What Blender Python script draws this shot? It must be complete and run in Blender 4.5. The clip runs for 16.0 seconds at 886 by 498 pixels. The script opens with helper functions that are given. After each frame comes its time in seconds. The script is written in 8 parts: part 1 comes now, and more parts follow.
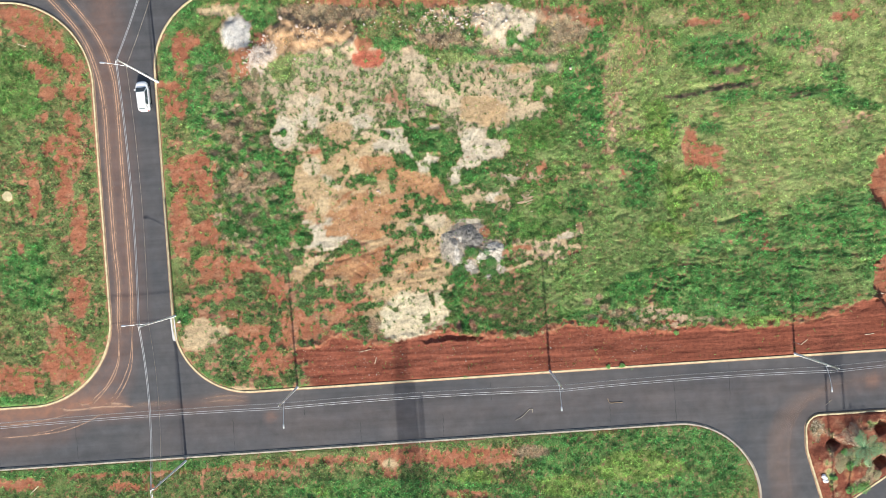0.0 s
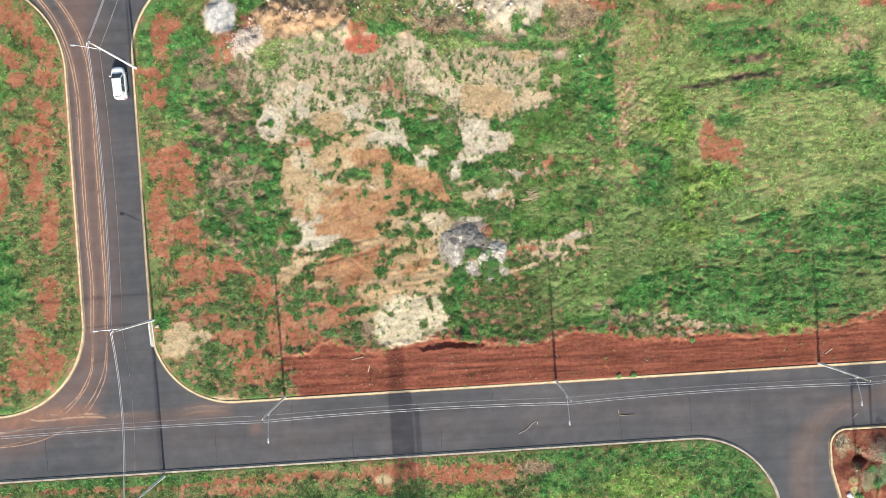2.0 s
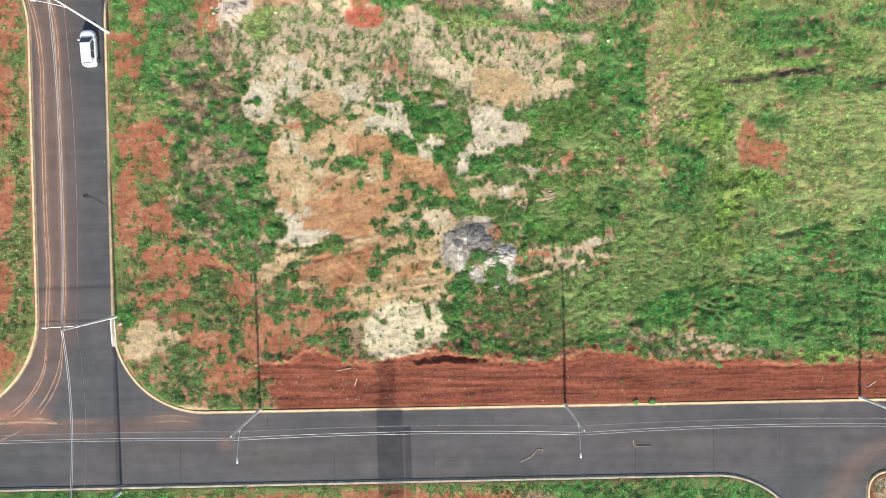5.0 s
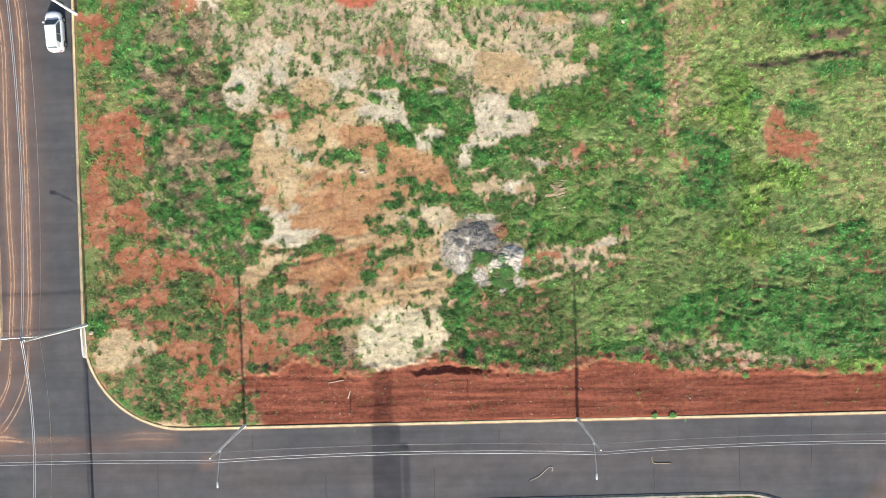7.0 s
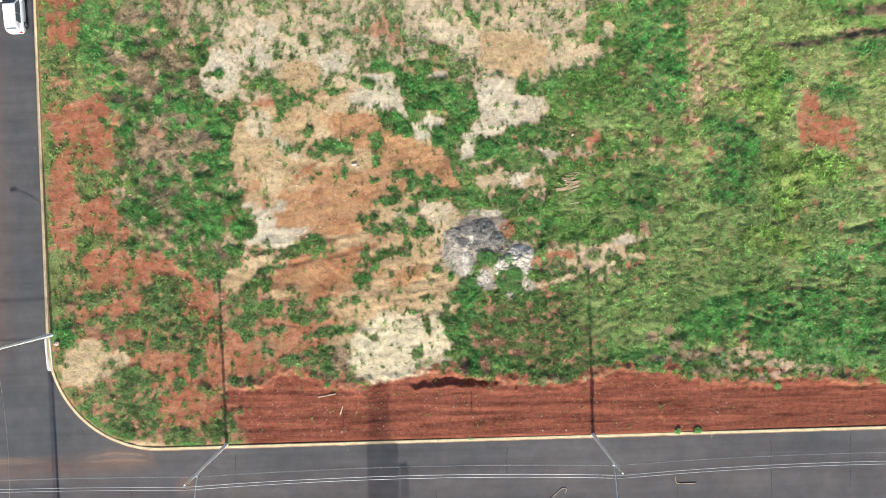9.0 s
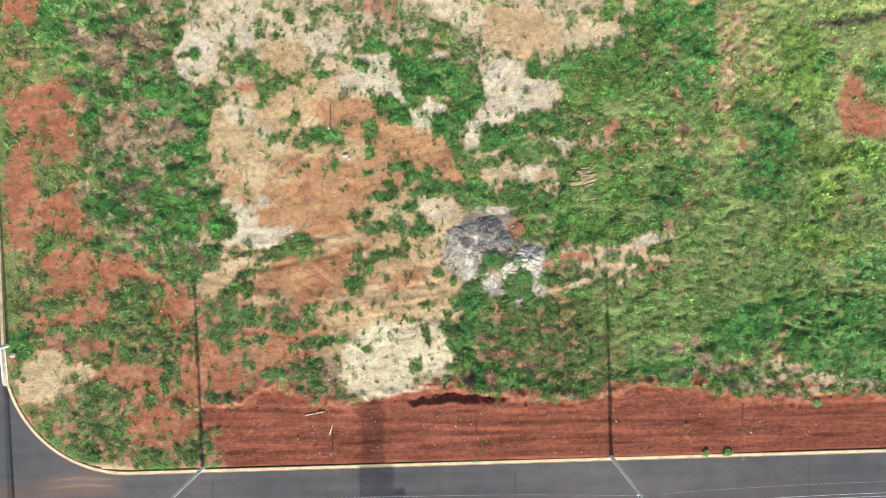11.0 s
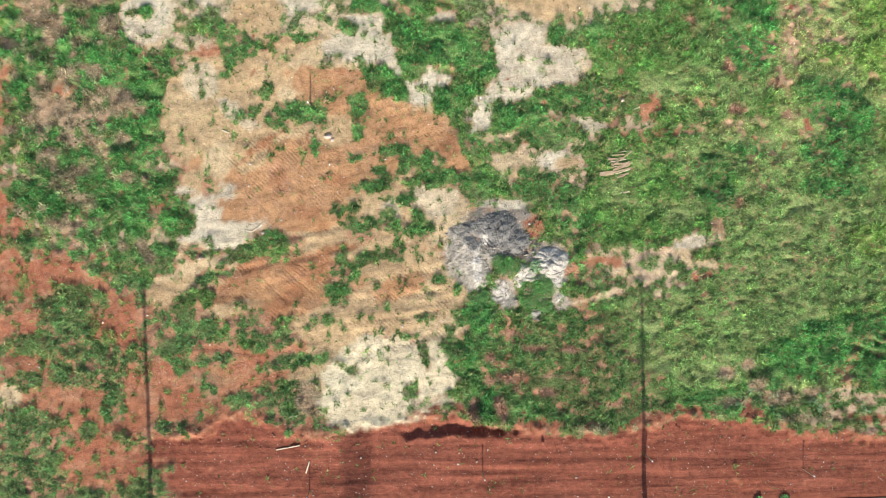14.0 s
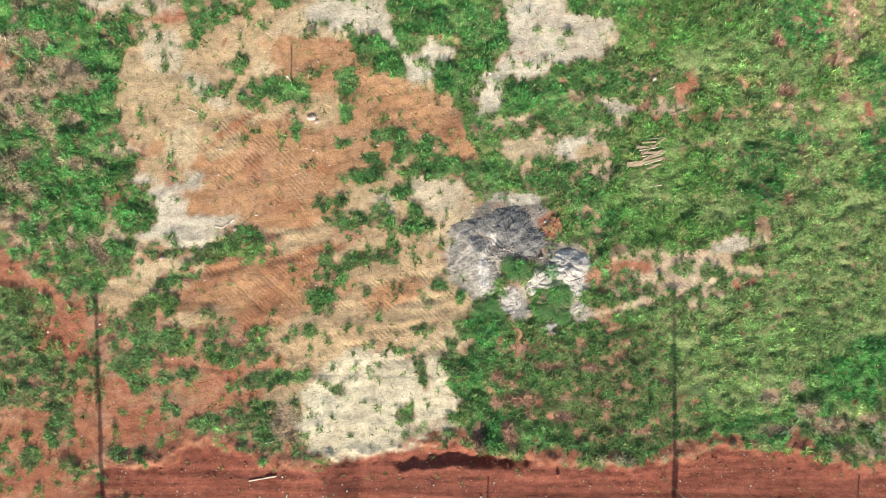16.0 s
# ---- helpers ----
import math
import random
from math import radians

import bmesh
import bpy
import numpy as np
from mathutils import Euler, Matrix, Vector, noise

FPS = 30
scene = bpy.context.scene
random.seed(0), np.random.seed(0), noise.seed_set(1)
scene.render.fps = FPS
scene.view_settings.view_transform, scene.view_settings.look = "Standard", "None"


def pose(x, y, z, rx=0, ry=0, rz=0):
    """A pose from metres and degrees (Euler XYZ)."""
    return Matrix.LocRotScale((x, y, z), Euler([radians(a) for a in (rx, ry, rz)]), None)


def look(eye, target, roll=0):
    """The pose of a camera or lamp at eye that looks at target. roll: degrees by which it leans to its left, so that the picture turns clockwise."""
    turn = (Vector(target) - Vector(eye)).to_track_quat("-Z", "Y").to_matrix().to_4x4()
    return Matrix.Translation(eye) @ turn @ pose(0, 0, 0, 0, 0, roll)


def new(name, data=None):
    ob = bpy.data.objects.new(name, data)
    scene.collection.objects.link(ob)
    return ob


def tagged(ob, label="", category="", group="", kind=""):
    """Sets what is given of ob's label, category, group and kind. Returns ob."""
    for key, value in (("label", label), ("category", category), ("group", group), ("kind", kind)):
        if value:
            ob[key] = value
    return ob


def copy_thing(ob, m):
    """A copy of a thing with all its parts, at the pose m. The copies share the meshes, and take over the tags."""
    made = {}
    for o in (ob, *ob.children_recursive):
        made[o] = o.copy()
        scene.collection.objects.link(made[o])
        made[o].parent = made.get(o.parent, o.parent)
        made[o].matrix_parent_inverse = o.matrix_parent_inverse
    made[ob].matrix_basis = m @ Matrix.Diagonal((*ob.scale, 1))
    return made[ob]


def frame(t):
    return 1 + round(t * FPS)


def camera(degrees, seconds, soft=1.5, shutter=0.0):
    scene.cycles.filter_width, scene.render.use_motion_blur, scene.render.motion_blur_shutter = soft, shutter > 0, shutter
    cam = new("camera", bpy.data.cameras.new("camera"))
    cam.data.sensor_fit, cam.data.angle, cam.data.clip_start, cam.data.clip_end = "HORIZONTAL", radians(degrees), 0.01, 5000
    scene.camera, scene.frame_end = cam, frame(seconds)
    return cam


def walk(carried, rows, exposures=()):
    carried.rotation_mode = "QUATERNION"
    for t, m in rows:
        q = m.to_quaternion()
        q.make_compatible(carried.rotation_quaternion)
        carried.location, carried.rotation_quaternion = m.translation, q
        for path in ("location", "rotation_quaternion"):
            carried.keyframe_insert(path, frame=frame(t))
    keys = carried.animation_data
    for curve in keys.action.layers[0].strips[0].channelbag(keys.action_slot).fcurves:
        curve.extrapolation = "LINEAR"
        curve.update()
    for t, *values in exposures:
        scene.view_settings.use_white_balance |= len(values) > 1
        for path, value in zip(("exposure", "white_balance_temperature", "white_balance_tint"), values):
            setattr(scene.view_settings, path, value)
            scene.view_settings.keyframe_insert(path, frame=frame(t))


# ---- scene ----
cam = camera(70.0, 16.0, soft=0.5)
PATH = [
    (0.0, pose(-0.000, 0.000, 87.042, -1.422, 0.448, -3.596)),
    (0.5, pose(-0.037, -0.015, 85.517, -1.417, 0.398, -3.193)),
    (1.0, pose(-0.079, -0.056, 83.991, -1.415, 0.351, -3.429)),
    (1.5, pose(-0.101, -0.114, 82.454, -1.413, 0.303, -3.419)),
    (2.0, pose(-0.177, -0.133, 80.933, -1.405, 0.266, -3.331)),
    (2.5, pose(-0.285, -0.118, 79.446, -1.394, 0.237, -2.724)),
    (3.0, pose(-0.419, -0.089, 77.983, -1.386, 0.213, -1.587)),
    (3.5, pose(-0.543, -0.073, 76.523, -1.387, 0.188, -1.119)),
    (4.0, pose(-0.634, -0.050, 75.049, -1.396, 0.159, -0.808)),
    (6.5, pose(-0.898, -0.052, 67.513, -1.492, -0.004, -0.930)),
    (7.0, pose(-0.957, -0.056, 65.991, -1.504, -0.032, -1.061)),
    (7.5, pose(-1.007, -0.084, 64.477, -1.508, -0.058, -1.161)),
    (8.0, pose(-1.055, -0.140, 62.969, -1.501, -0.082, -1.204)),
    (8.5, pose(-1.119, -0.209, 61.443, -1.483, -0.107, -1.280)),
    (9.0, pose(-1.162, -0.269, 59.909, -1.454, -0.136, -1.367)),
    (11.5, pose(-1.443, -0.492, 52.218, -1.282, -0.294, -1.264)),
    (12.0, pose(-1.500, -0.516, 50.696, -1.261, -0.334, -1.184)),
    (12.5, pose(-1.551, -0.511, 49.161, -1.255, -0.379, -1.147)),
    (13.0, pose(-1.600, -0.531, 47.636, -1.269, -0.426, -1.005)),
    (13.5, pose(-1.636, -0.547, 46.078, -1.300, -0.467, -0.860)),
    (14.0, pose(-1.681, -0.529, 44.495, -1.339, -0.500, -0.720)),
    (14.5, pose(-1.710, -0.502, 42.916, -1.387, -0.528, -0.596)),
    (15.0, pose(-1.736, -0.484, 41.365, -1.440, -0.551, -0.489)),
    (15.5, pose(-1.764, -0.480, 39.822, -1.496, -0.572, -0.347)),
    (16.0, pose(-1.771, -0.478, 38.301, -1.554, -0.594, -0.212)),
]
walk(cam, PATH, [(0.0, 0.52), (16.0, 0.52)])

# ---- world and sun ----
SUN_HEIGHT = 31.0
world = bpy.data.worlds.new("sky")
scene.world = world
world.use_nodes = True
wn = world.node_tree
sky = wn.nodes.new("ShaderNodeTexSky")
sky.sky_type = "NISHITA"
sky.sun_disc = False
sky.sun_elevation = radians(SUN_HEIGHT)
sky.sun_rotation = radians(180)
sky.dust_density = 2.0
wn.links.new(sky.outputs[0], wn.nodes["Background"].inputs[0])
wn.nodes["Background"].inputs[1].default_value = 0.115
lamp = bpy.data.lights.new("sun", "SUN")
lamp.energy, lamp.angle, lamp.color = 4.6, radians(0.7), (1.0, 0.95, 0.87)
sun = new("sun", lamp)
sun.matrix_world = look((0.6, -60 * math.cos(radians(SUN_HEIGHT)), 60 * math.sin(radians(SUN_HEIGHT))), (0, 0, 0))


# ---- materials ----
def node(nt, kind, **values):
    n = nt.nodes.new("ShaderNode" + kind)
    for key, value in values.items():
        n.inputs[key.replace("_", " ")].default_value = value
    return n


def material(name, rough=0.8, metal=0.0):
    m = bpy.data.materials.new(name)
    m.use_nodes = True
    b = m.node_tree.nodes["Principled BSDF"]
    b.inputs["Roughness"].default_value = rough
    b.inputs["Metallic"].default_value = metal
    b.inputs["Specular IOR Level"].default_value = 0.3
    return m, m.node_tree, b


def noise_of(nt, scale, detail=4.0, rough=0.6, stretch=None):
    n = node(nt, "TexNoise", Scale=scale, Detail=detail, Roughness=rough)
    c = nt.nodes.new("ShaderNodeTexCoord")
    if stretch:
        mp = nt.nodes.new("ShaderNodeMapping")
        mp.inputs["Scale"].default_value = stretch
        nt.links.new(c.outputs["Object"], mp.inputs[0])
        nt.links.new(mp.outputs[0], n.inputs["Vector"])
    else:
        nt.links.new(c.outputs["Object"], n.inputs["Vector"])
    return n.outputs["Fac"]


def ramp(nt, fac, stops):
    r = nt.nodes.new("ShaderNodeValToRGB")
    e = r.color_ramp.elements
    while len(e) < len(stops):
        e.new(0.5)
    for k, (at, c) in zip(e, stops):
        k.position = at
        k.color = (*c, 1) if not isinstance(c, (int, float)) else (c, c, c, 1)
    nt.links.new(fac, r.inputs[0])
    return r.outputs[0]


def mix(nt, mode, fac, a, b):
    n = nt.nodes.new("ShaderNodeMix")
    n.data_type, n.blend_type = "RGBA", mode
    for key, v in ((0, fac), (6, a), (7, b)):
        if isinstance(v, (int, float)):
            n.inputs[key].default_value = v
        elif isinstance(v, tuple):
            n.inputs[key].default_value = (*v, 1)
        else:
            nt.links.new(v, n.inputs[key])
    return n.outputs[2]


def bump(nt, b, height, strength, distance):
    n = node(nt, "Bump", Strength=strength, Distance=distance)
    nt.links.new(height, n.inputs["Height"])
    nt.links.new(n.outputs[0], b.inputs["Normal"])


def simple(name, colour, rough=0.7, metal=0.0, vary=0.25, scale=3.0, relief=0.0):
    """A plain material with worn patches at two sizes."""
    m, nt, b = material(name, rough, metal)
    coarse = ramp(nt, noise_of(nt, scale), [(0.3, 1 - vary), (0.7, 1 + vary)])
    fine = ramp(nt, noise_of(nt, scale * 9), [(0.3, 1 - vary * 0.6), (0.7, 1 + vary * 0.6)])
    c = mix(nt, "MULTIPLY", 1.0, mix(nt, "MULTIPLY", 1.0, colour, coarse), fine)
    nt.links.new(c, b.inputs["Base Color"])
    if relief:
        bump(nt, b, noise_of(nt, scale * 9), 0.6, relief)
    return m


def varied(name, colours, rough=0.8):
    """A material whose colour differs from piece to piece."""
    m, nt, b = material(name, rough)
    g = nt.nodes.new("ShaderNodeNewGeometry")
    stops = [(i / max(1, len(colours) - 1), c) for i, c in enumerate(colours)]
    c = ramp(nt, g.outputs["Random Per Island"], stops)
    c = mix(nt, "MULTIPLY", 1.0, c, ramp(nt, noise_of(nt, 12.0), [(0.3, 0.75), (0.7, 1.2)]))
    nt.links.new(c, b.inputs["Base Color"])
    return m


def attribute(nt, name):
    a = nt.nodes.new("ShaderNodeAttribute")
    a.attribute_name = name
    return a


def ground_material():
    m, nt, b = material("soil_and_thatch", 0.95)
    b.inputs["Specular IOR Level"].default_value = 0.1
    soil = attribute(nt, "soil").outputs["Color"]
    thatch = attribute(nt, "thatch").outputs["Color"]
    cover = attribute(nt, "cover").outputs["Fac"]
    graded = attribute(nt, "graded").outputs["Fac"]
    clods = noise_of(nt, 2.2, 8.0, 0.68)
    grit = noise_of(nt, 11.0, 5.0, 0.7)
    wide = noise_of(nt, 0.35, 4.0, 0.6)
    streak = noise_of(nt, 1.0, 6.0, 0.62, (0.14, 1.7, 1.0))
    s = mix(nt, "MULTIPLY", 1.0, soil, ramp(nt, clods, [(0.3, 0.64), (0.5, 1.0), (0.7, 1.26)]))
    s = mix(nt, "MULTIPLY", 1.0, s, ramp(nt, grit, [(0.32, 0.76), (0.68, 1.2)]))
    s = mix(nt, "MULTIPLY", 1.0, s, ramp(nt, wide, [(0.3, 0.88), (0.7, 1.1)]))
    s = mix(nt, "MULTIPLY", graded, s, ramp(nt, streak, [(0.3, 0.78), (0.5, 1.0), (0.7, 1.2)]))
    s = mix(nt, "MULTIPLY", graded, s, ramp(nt, noise_of(nt, 1.0, 5.0, 0.7, (0.35, 4.5, 1.0)), [(0.3, 0.8), (0.5, 1.0), (0.7, 1.18)]))
    t = mix(nt, "MULTIPLY", 1.0, thatch, ramp(nt, grit, [(0.32, 0.28), (0.68, 1.55)]))
    t = mix(nt, "MULTIPLY", 1.0, t, ramp(nt, clods, [(0.3, 0.75), (0.7, 1.2)]))
    add = nt.nodes.new("ShaderNodeMath")
    add.operation = "MULTIPLY_ADD"
    nt.links.new(mix(nt, "MIX", 0.5, grit, noise_of(nt, 3.4, 3.0, 0.75)), add.inputs[0])
    add.inputs[1].default_value = 2.6
    nt.links.new(cover, add.inputs[2])
    low = nt.nodes.new("ShaderNodeMath")
    low.operation = "SUBTRACT"
    nt.links.new(add.outputs[0], low.inputs[0])
    low.inputs[1].default_value = 1.42
    edge = ramp(nt, low.outputs[0], [(0.32, 0.0), (0.50, 1.0)])
    nt.links.new(mix(nt, "MIX", edge, s, t), b.inputs["Base Color"])
    prints = nt.nodes.new("ShaderNodeTexWave")
    prints.wave_type, prints.bands_direction = "BANDS", "DIAGONAL"
    prints.inputs["Scale"].default_value = 1.9
    prints.inputs["Distortion"].default_value = 1.2
    prints.inputs["Detail"].default_value = 2.0
    co = nt.nodes.new("ShaderNodeTexCoord")
    nt.links.new(co.outputs["Object"], prints.inputs["Vector"])
    tread = attribute(nt, "tread").outputs["Fac"]
    h = mix(nt, "MIX", graded, mix(nt, "MIX", 0.35, clods, grit), mix(nt, "MIX", 0.4, clods, streak))
    lumps = noise_of(nt, 1.7, 3.0, 0.6)
    h = mix(nt, "MIX", mix(nt, "MULTIPLY", 1.0, cover, (0.5, 0.5, 0.5)), h, lumps)
    h = mix(nt, "ADD", tread, h, prints.outputs["Color"])
    bump(nt, b, h, 1.0, 0.16)
    return m


def grass_material():
    m, nt, b = material("grass_blades", 0.6)
    b.inputs["Specular IOR Level"].default_value = 0.25
    tint = attribute(nt, "tint").outputs["Color"]
    g = nt.nodes.new("ShaderNodeNewGeometry")
    c = mix(nt, "MULTIPLY", 1.0, tint, ramp(nt, g.outputs["Random Per Island"], [(0.0, 0.6), (1.0, 1.48)]))
    nt.links.new(c, b.inputs["Base Color"])
    thin = nt.nodes.new("ShaderNodeBsdfTranslucent")
    nt.links.new(c, thin.inputs["Color"])
    both = nt.nodes.new("ShaderNodeMixShader")
    both.inputs[0].default_value = 0.35
    nt.links.new(b.outputs[0], both.inputs[1])
    nt.links.new(thin.outputs[0], both.inputs[2])
    nt.links.new(both.outputs[0], nt.nodes["Material Output"].inputs["Surface"])
    return m


def asphalt_material():
    m, nt, b = material("asphalt", 0.82)
    dust = attribute(nt, "dust").outputs["Fac"]
    wide = noise_of(nt, 0.12, 4.0, 0.6)
    lanes = noise_of(nt, 1.0, 5.0, 0.6, (0.05, 0.9, 1.0))
    grit = noise_of(nt, 18.0, 4.0, 0.7)
    c = mix(nt, "MIX", ramp(nt, wide, [(0.35, 0.0), (0.65, 1.0)]), (0.066, 0.070, 0.076), (0.090, 0.087, 0.088))
    c = mix(nt, "MULTIPLY", 1.0, c, ramp(nt, noise_of(nt, 0.55, 5.0, 0.65), [(0.3, 0.84), (0.7, 1.16)]))
    c = mix(nt, "MULTIPLY", 1.0, c, ramp(nt, lanes, [(0.3, 0.82), (0.7, 1.18)]))
    c = mix(nt, "MULTIPLY", 1.0, c, ramp(nt, grit, [(0.3, 0.85), (0.7, 1.15)]))
    add = nt.nodes.new("ShaderNodeMath")
    add.operation = "MULTIPLY"
    nt.links.new(dust, add.inputs[0])
    nt.links.new(ramp(nt, noise_of(nt, 0.9, 6.0, 0.7), [(0.25, 0.35), (0.75, 1.0)]), add.inputs[1])
    c = mix(nt, "MIX", add.outputs[0], c, (0.34, 0.165, 0.10))
    nt.links.new(c, b.inputs["Base Color"])
    bump(nt, b, grit, 0.4, 0.01)
    return m


GROUND, GRASS, ASPHALT = ground_material(), grass_material(), asphalt_material()
CREAM = simple("limewashed_concrete", (0.60, 0.50, 0.30), 0.9, 0, 0.25, 1.2, 0.01)
GUTTER = simple("stained_gutter_concrete", (0.30, 0.20, 0.14), 0.9, 0, 0.35, 0.9, 0.01)
GREYKERB = simple("grey_concrete_kerb", (0.42, 0.37, 0.29), 0.9, 0, 0.3, 1.2, 0.01)
CONCRETE = simple("pole_concrete", (0.84, 0.83, 0.81), 0.85, 0, 0.06, 2.0, 0.005)
STEEL = simple("galvanised_steel", (0.62, 0.64, 0.66), 0.45, 0.6, 0.1, 4.0)
INSULATOR = simple("brown_porcelain", (0.20, 0.09, 0.06), 0.25)
CABLE_PALE = simple("bare_aluminium_cable", (0.48, 0.49, 0.50), 0.5, 0.3, 0.1)
CABLE_DARK = simple("black_cable_sheath", (0.10, 0.10, 0.105), 0.6, 0, 0.1)
PAINT = simple("white_car_paint", (0.88, 0.885, 0.89), 0.22, 0, 0.02)
RUBBER = simple("tyre_rubber", (0.025, 0.025, 0.026), 0.85)
TRIM = simple("black_plastic_trim", (0.03, 0.03, 0.03), 0.5)
RIM = simple("alloy_rim", (0.55, 0.56, 0.58), 0.35, 0.8, 0.05)
LAMPGLASS = simple("clear_headlight", (0.75, 0.77, 0.80), 0.1, 0, 0.03)
REDGLASS = simple("red_tail_light", (0.45, 0.02, 0.02), 0.15, 0, 0.05)
WOOD = simple("weathered_board", (0.42, 0.31, 0.20), 0.85, 0, 0.25, 4.0, 0.004)
PALEWOOD = simple("pale_dry_stick", (0.66, 0.56, 0.40), 0.85, 0, 0.2, 5.0, 0.003)
STONES = varied("broken_stone", [(0.50, 0.38, 0.28), (0.55, 0.40, 0.30), (0.74, 0.70, 0.62), (0.40, 0.25, 0.18)])
BRICKS = varied("broken_brick_and_mortar", [(0.58, 0.53, 0.46), (0.46, 0.36, 0.28), (0.66, 0.62, 0.56), (0.38, 0.26, 0.19)])
WHITE = simple("white_plastic", (0.82, 0.83, 0.84), 0.5, 0, 0.05)
HOSE = simple("pale_dusty_hose", (0.55, 0.47, 0.36), 0.7)
glass, nt_, b_ = material("car_glass", 0.05)
b_.inputs["Base Color"].default_value = (0.10, 0.13, 0.145, 1)
b_.inputs["Specular IOR Level"].default_value = 0.35


# ---- helpers of this scene ----
def link(name, bm, mat, parent=None, label="", smooth=False):
    me = bpy.data.meshes.new(name)
    bm.to_mesh(me)
    bm.free()
    me.materials.append(mat)
    if smooth:
        me.shade_smooth()
    ob = new(name, me)
    if parent:
        ob.parent = parent
    if label:
        ob["label"] = label
    return ob


def part(name, bm, mat, parent, label="", smooth=False):
    return link(name, bm, mat, parent, label, smooth)


def base(name, label, category, m=None, group=""):
    e = new(name)
    e.empty_display_size = 0.3
    if m:
        e.matrix_basis = m
    return tagged(e, label, category, group)


def quick_mesh(name, verts, faces, mat, smooth=False):
    """A mesh from arrays of places and of faces with one number of corners."""
    me = bpy.data.meshes.new(name)
    n, k = faces.shape
    me.vertices.add(len(verts))
    me.vertices.foreach_set("co", np.ascontiguousarray(verts, dtype=np.float32).ravel())
    me.loops.add(n * k)
    me.loops.foreach_set("vertex_index", np.ascontiguousarray(faces, dtype=np.int32).ravel())
    me.polygons.add(n)
    me.polygons.foreach_set("loop_start", np.arange(0, n * k, k, dtype=np.int32))
    me.polygons.foreach_set("use_smooth", np.full(n, smooth))
    me.update(calc_edges=True)
    me.materials.append(mat)
    return me


def give(me, name, values, kind="FLOAT"):
    a = me.attributes.new(name, kind, "POINT")
    if kind == "FLOAT":
        a.data.foreach_set("value", np.ascontiguousarray(values, dtype=np.float32).ravel())
    else:
        rgba = np.ones((len(values), 4), dtype=np.float32)
        rgba[:, :3] = values
        a.data.foreach_set("color", rgba.ravel())


def chance(i, j, seed):
    h = (i.astype(np.int64) * 374761393 + j.astype(np.int64) * 668265263 + seed * 974634541) & 0xFFFFFFFF
    h = ((h ^ (h >> 13)) * 1274126177) & 0xFFFFFFFF
    return ((h ^ (h >> 16)) & 0xFFFFFF) / 16777216.0


def rough_field(x, y, size, seed, octaves=3, gain=0.55):
    """Smooth random values from -1 to 1 whose largest lumps are of that size in metres."""
    total, weight, amp = 0.0, 0.0, 1.0
    for o in range(octaves):
        c, s = math.cos(0.55 + 1.15 * o), math.sin(0.55 + 1.15 * o)
        u, v = (x * c - y * s) / size + 17.3 * o, (x * s + y * c) / size - 9.1 * o
        i, j = np.floor(u), np.floor(v)
        a, b = u - i, v - j
        a, b = a * a * (3 - 2 * a), b * b * (3 - 2 * b)
        key = seed + 31 * o
        low = chance(i, j, key) * (1 - a) + chance(i + 1, j, key) * a
        high = chance(i, j + 1, key) * (1 - a) + chance(i + 1, j + 1, key) * a
        total = total + amp * (2 * (low * (1 - b) + high * b) - 1)
        weight, amp, size = weight + amp, amp * gain, size / 2.1
    return total / weight * 1.6


def step(low, high, x):
    k = np.clip((x - low) / (high - low), 0, 1)
    return k * k * (3 - 2 * k)


# ---- the lots between the streets: outlines with rounded corners ----
def outline(corners):
    """Corners (x, y, radius) in order, closed; gives the points of the rounded line."""
    out, n = [], len(corners)
    for k in range(n):
        p, a, b = (Vector(corners[(k + d) % n][:2]) for d in (0, -1, 1))
        r = corners[k][2]
        if r == 0:
            out.append(p)
            continue
        u, v = (a - p).normalized(), (b - p).normalized()
        half = u.angle(v) / 2
        centre = p + (u + v).normalized() * (r / math.sin(half))
        first, last = p + u * (r / math.tan(half)), p + v * (r / math.tan(half))
        steps = max(6, int(r * 2.5))
        for s in range(steps + 1):
            q = first.lerp(last, s / steps) - centre
            out.append(centre + q.normalized() * r)
    return np.array([tuple(q) for q in out])


LOTS = {
    "main": outline([(-38.9, 35.5, 11), (-38.95, -20.43, 10.5), (2500, -6.5, 0), (2500, 35.5, 0)]),
    "west": outline([(-47.25, 35.5, 12), (-2500, 35.5, 0), (-2500, -30.0, 0), (-47.35, -20.6, 12)]),
    "south": outline([(-2500, -49.0, 0), (-2500, -2500, 0), (41.1, -2500, 0), (41.1, -28.05, 11)]),
    "island": outline([(47.5, -28.05, 2.2), (47.5, -33.0, 5), (49.9, -42.6, 1.0), (74, -27.9, 1.5)]),
    "north": outline([(-2500, 43.7, 0), (2500, 43.7, 0), (2500, 2500, 0), (-2500, 2500, 0)]),
    "corner": outline([(50.0, -52.0, 2.0), (50.0, -2500, 0), (2500, -2500, 0), (2500, -14.0, 0), (90.5, -27.3, 3.0)]),
}


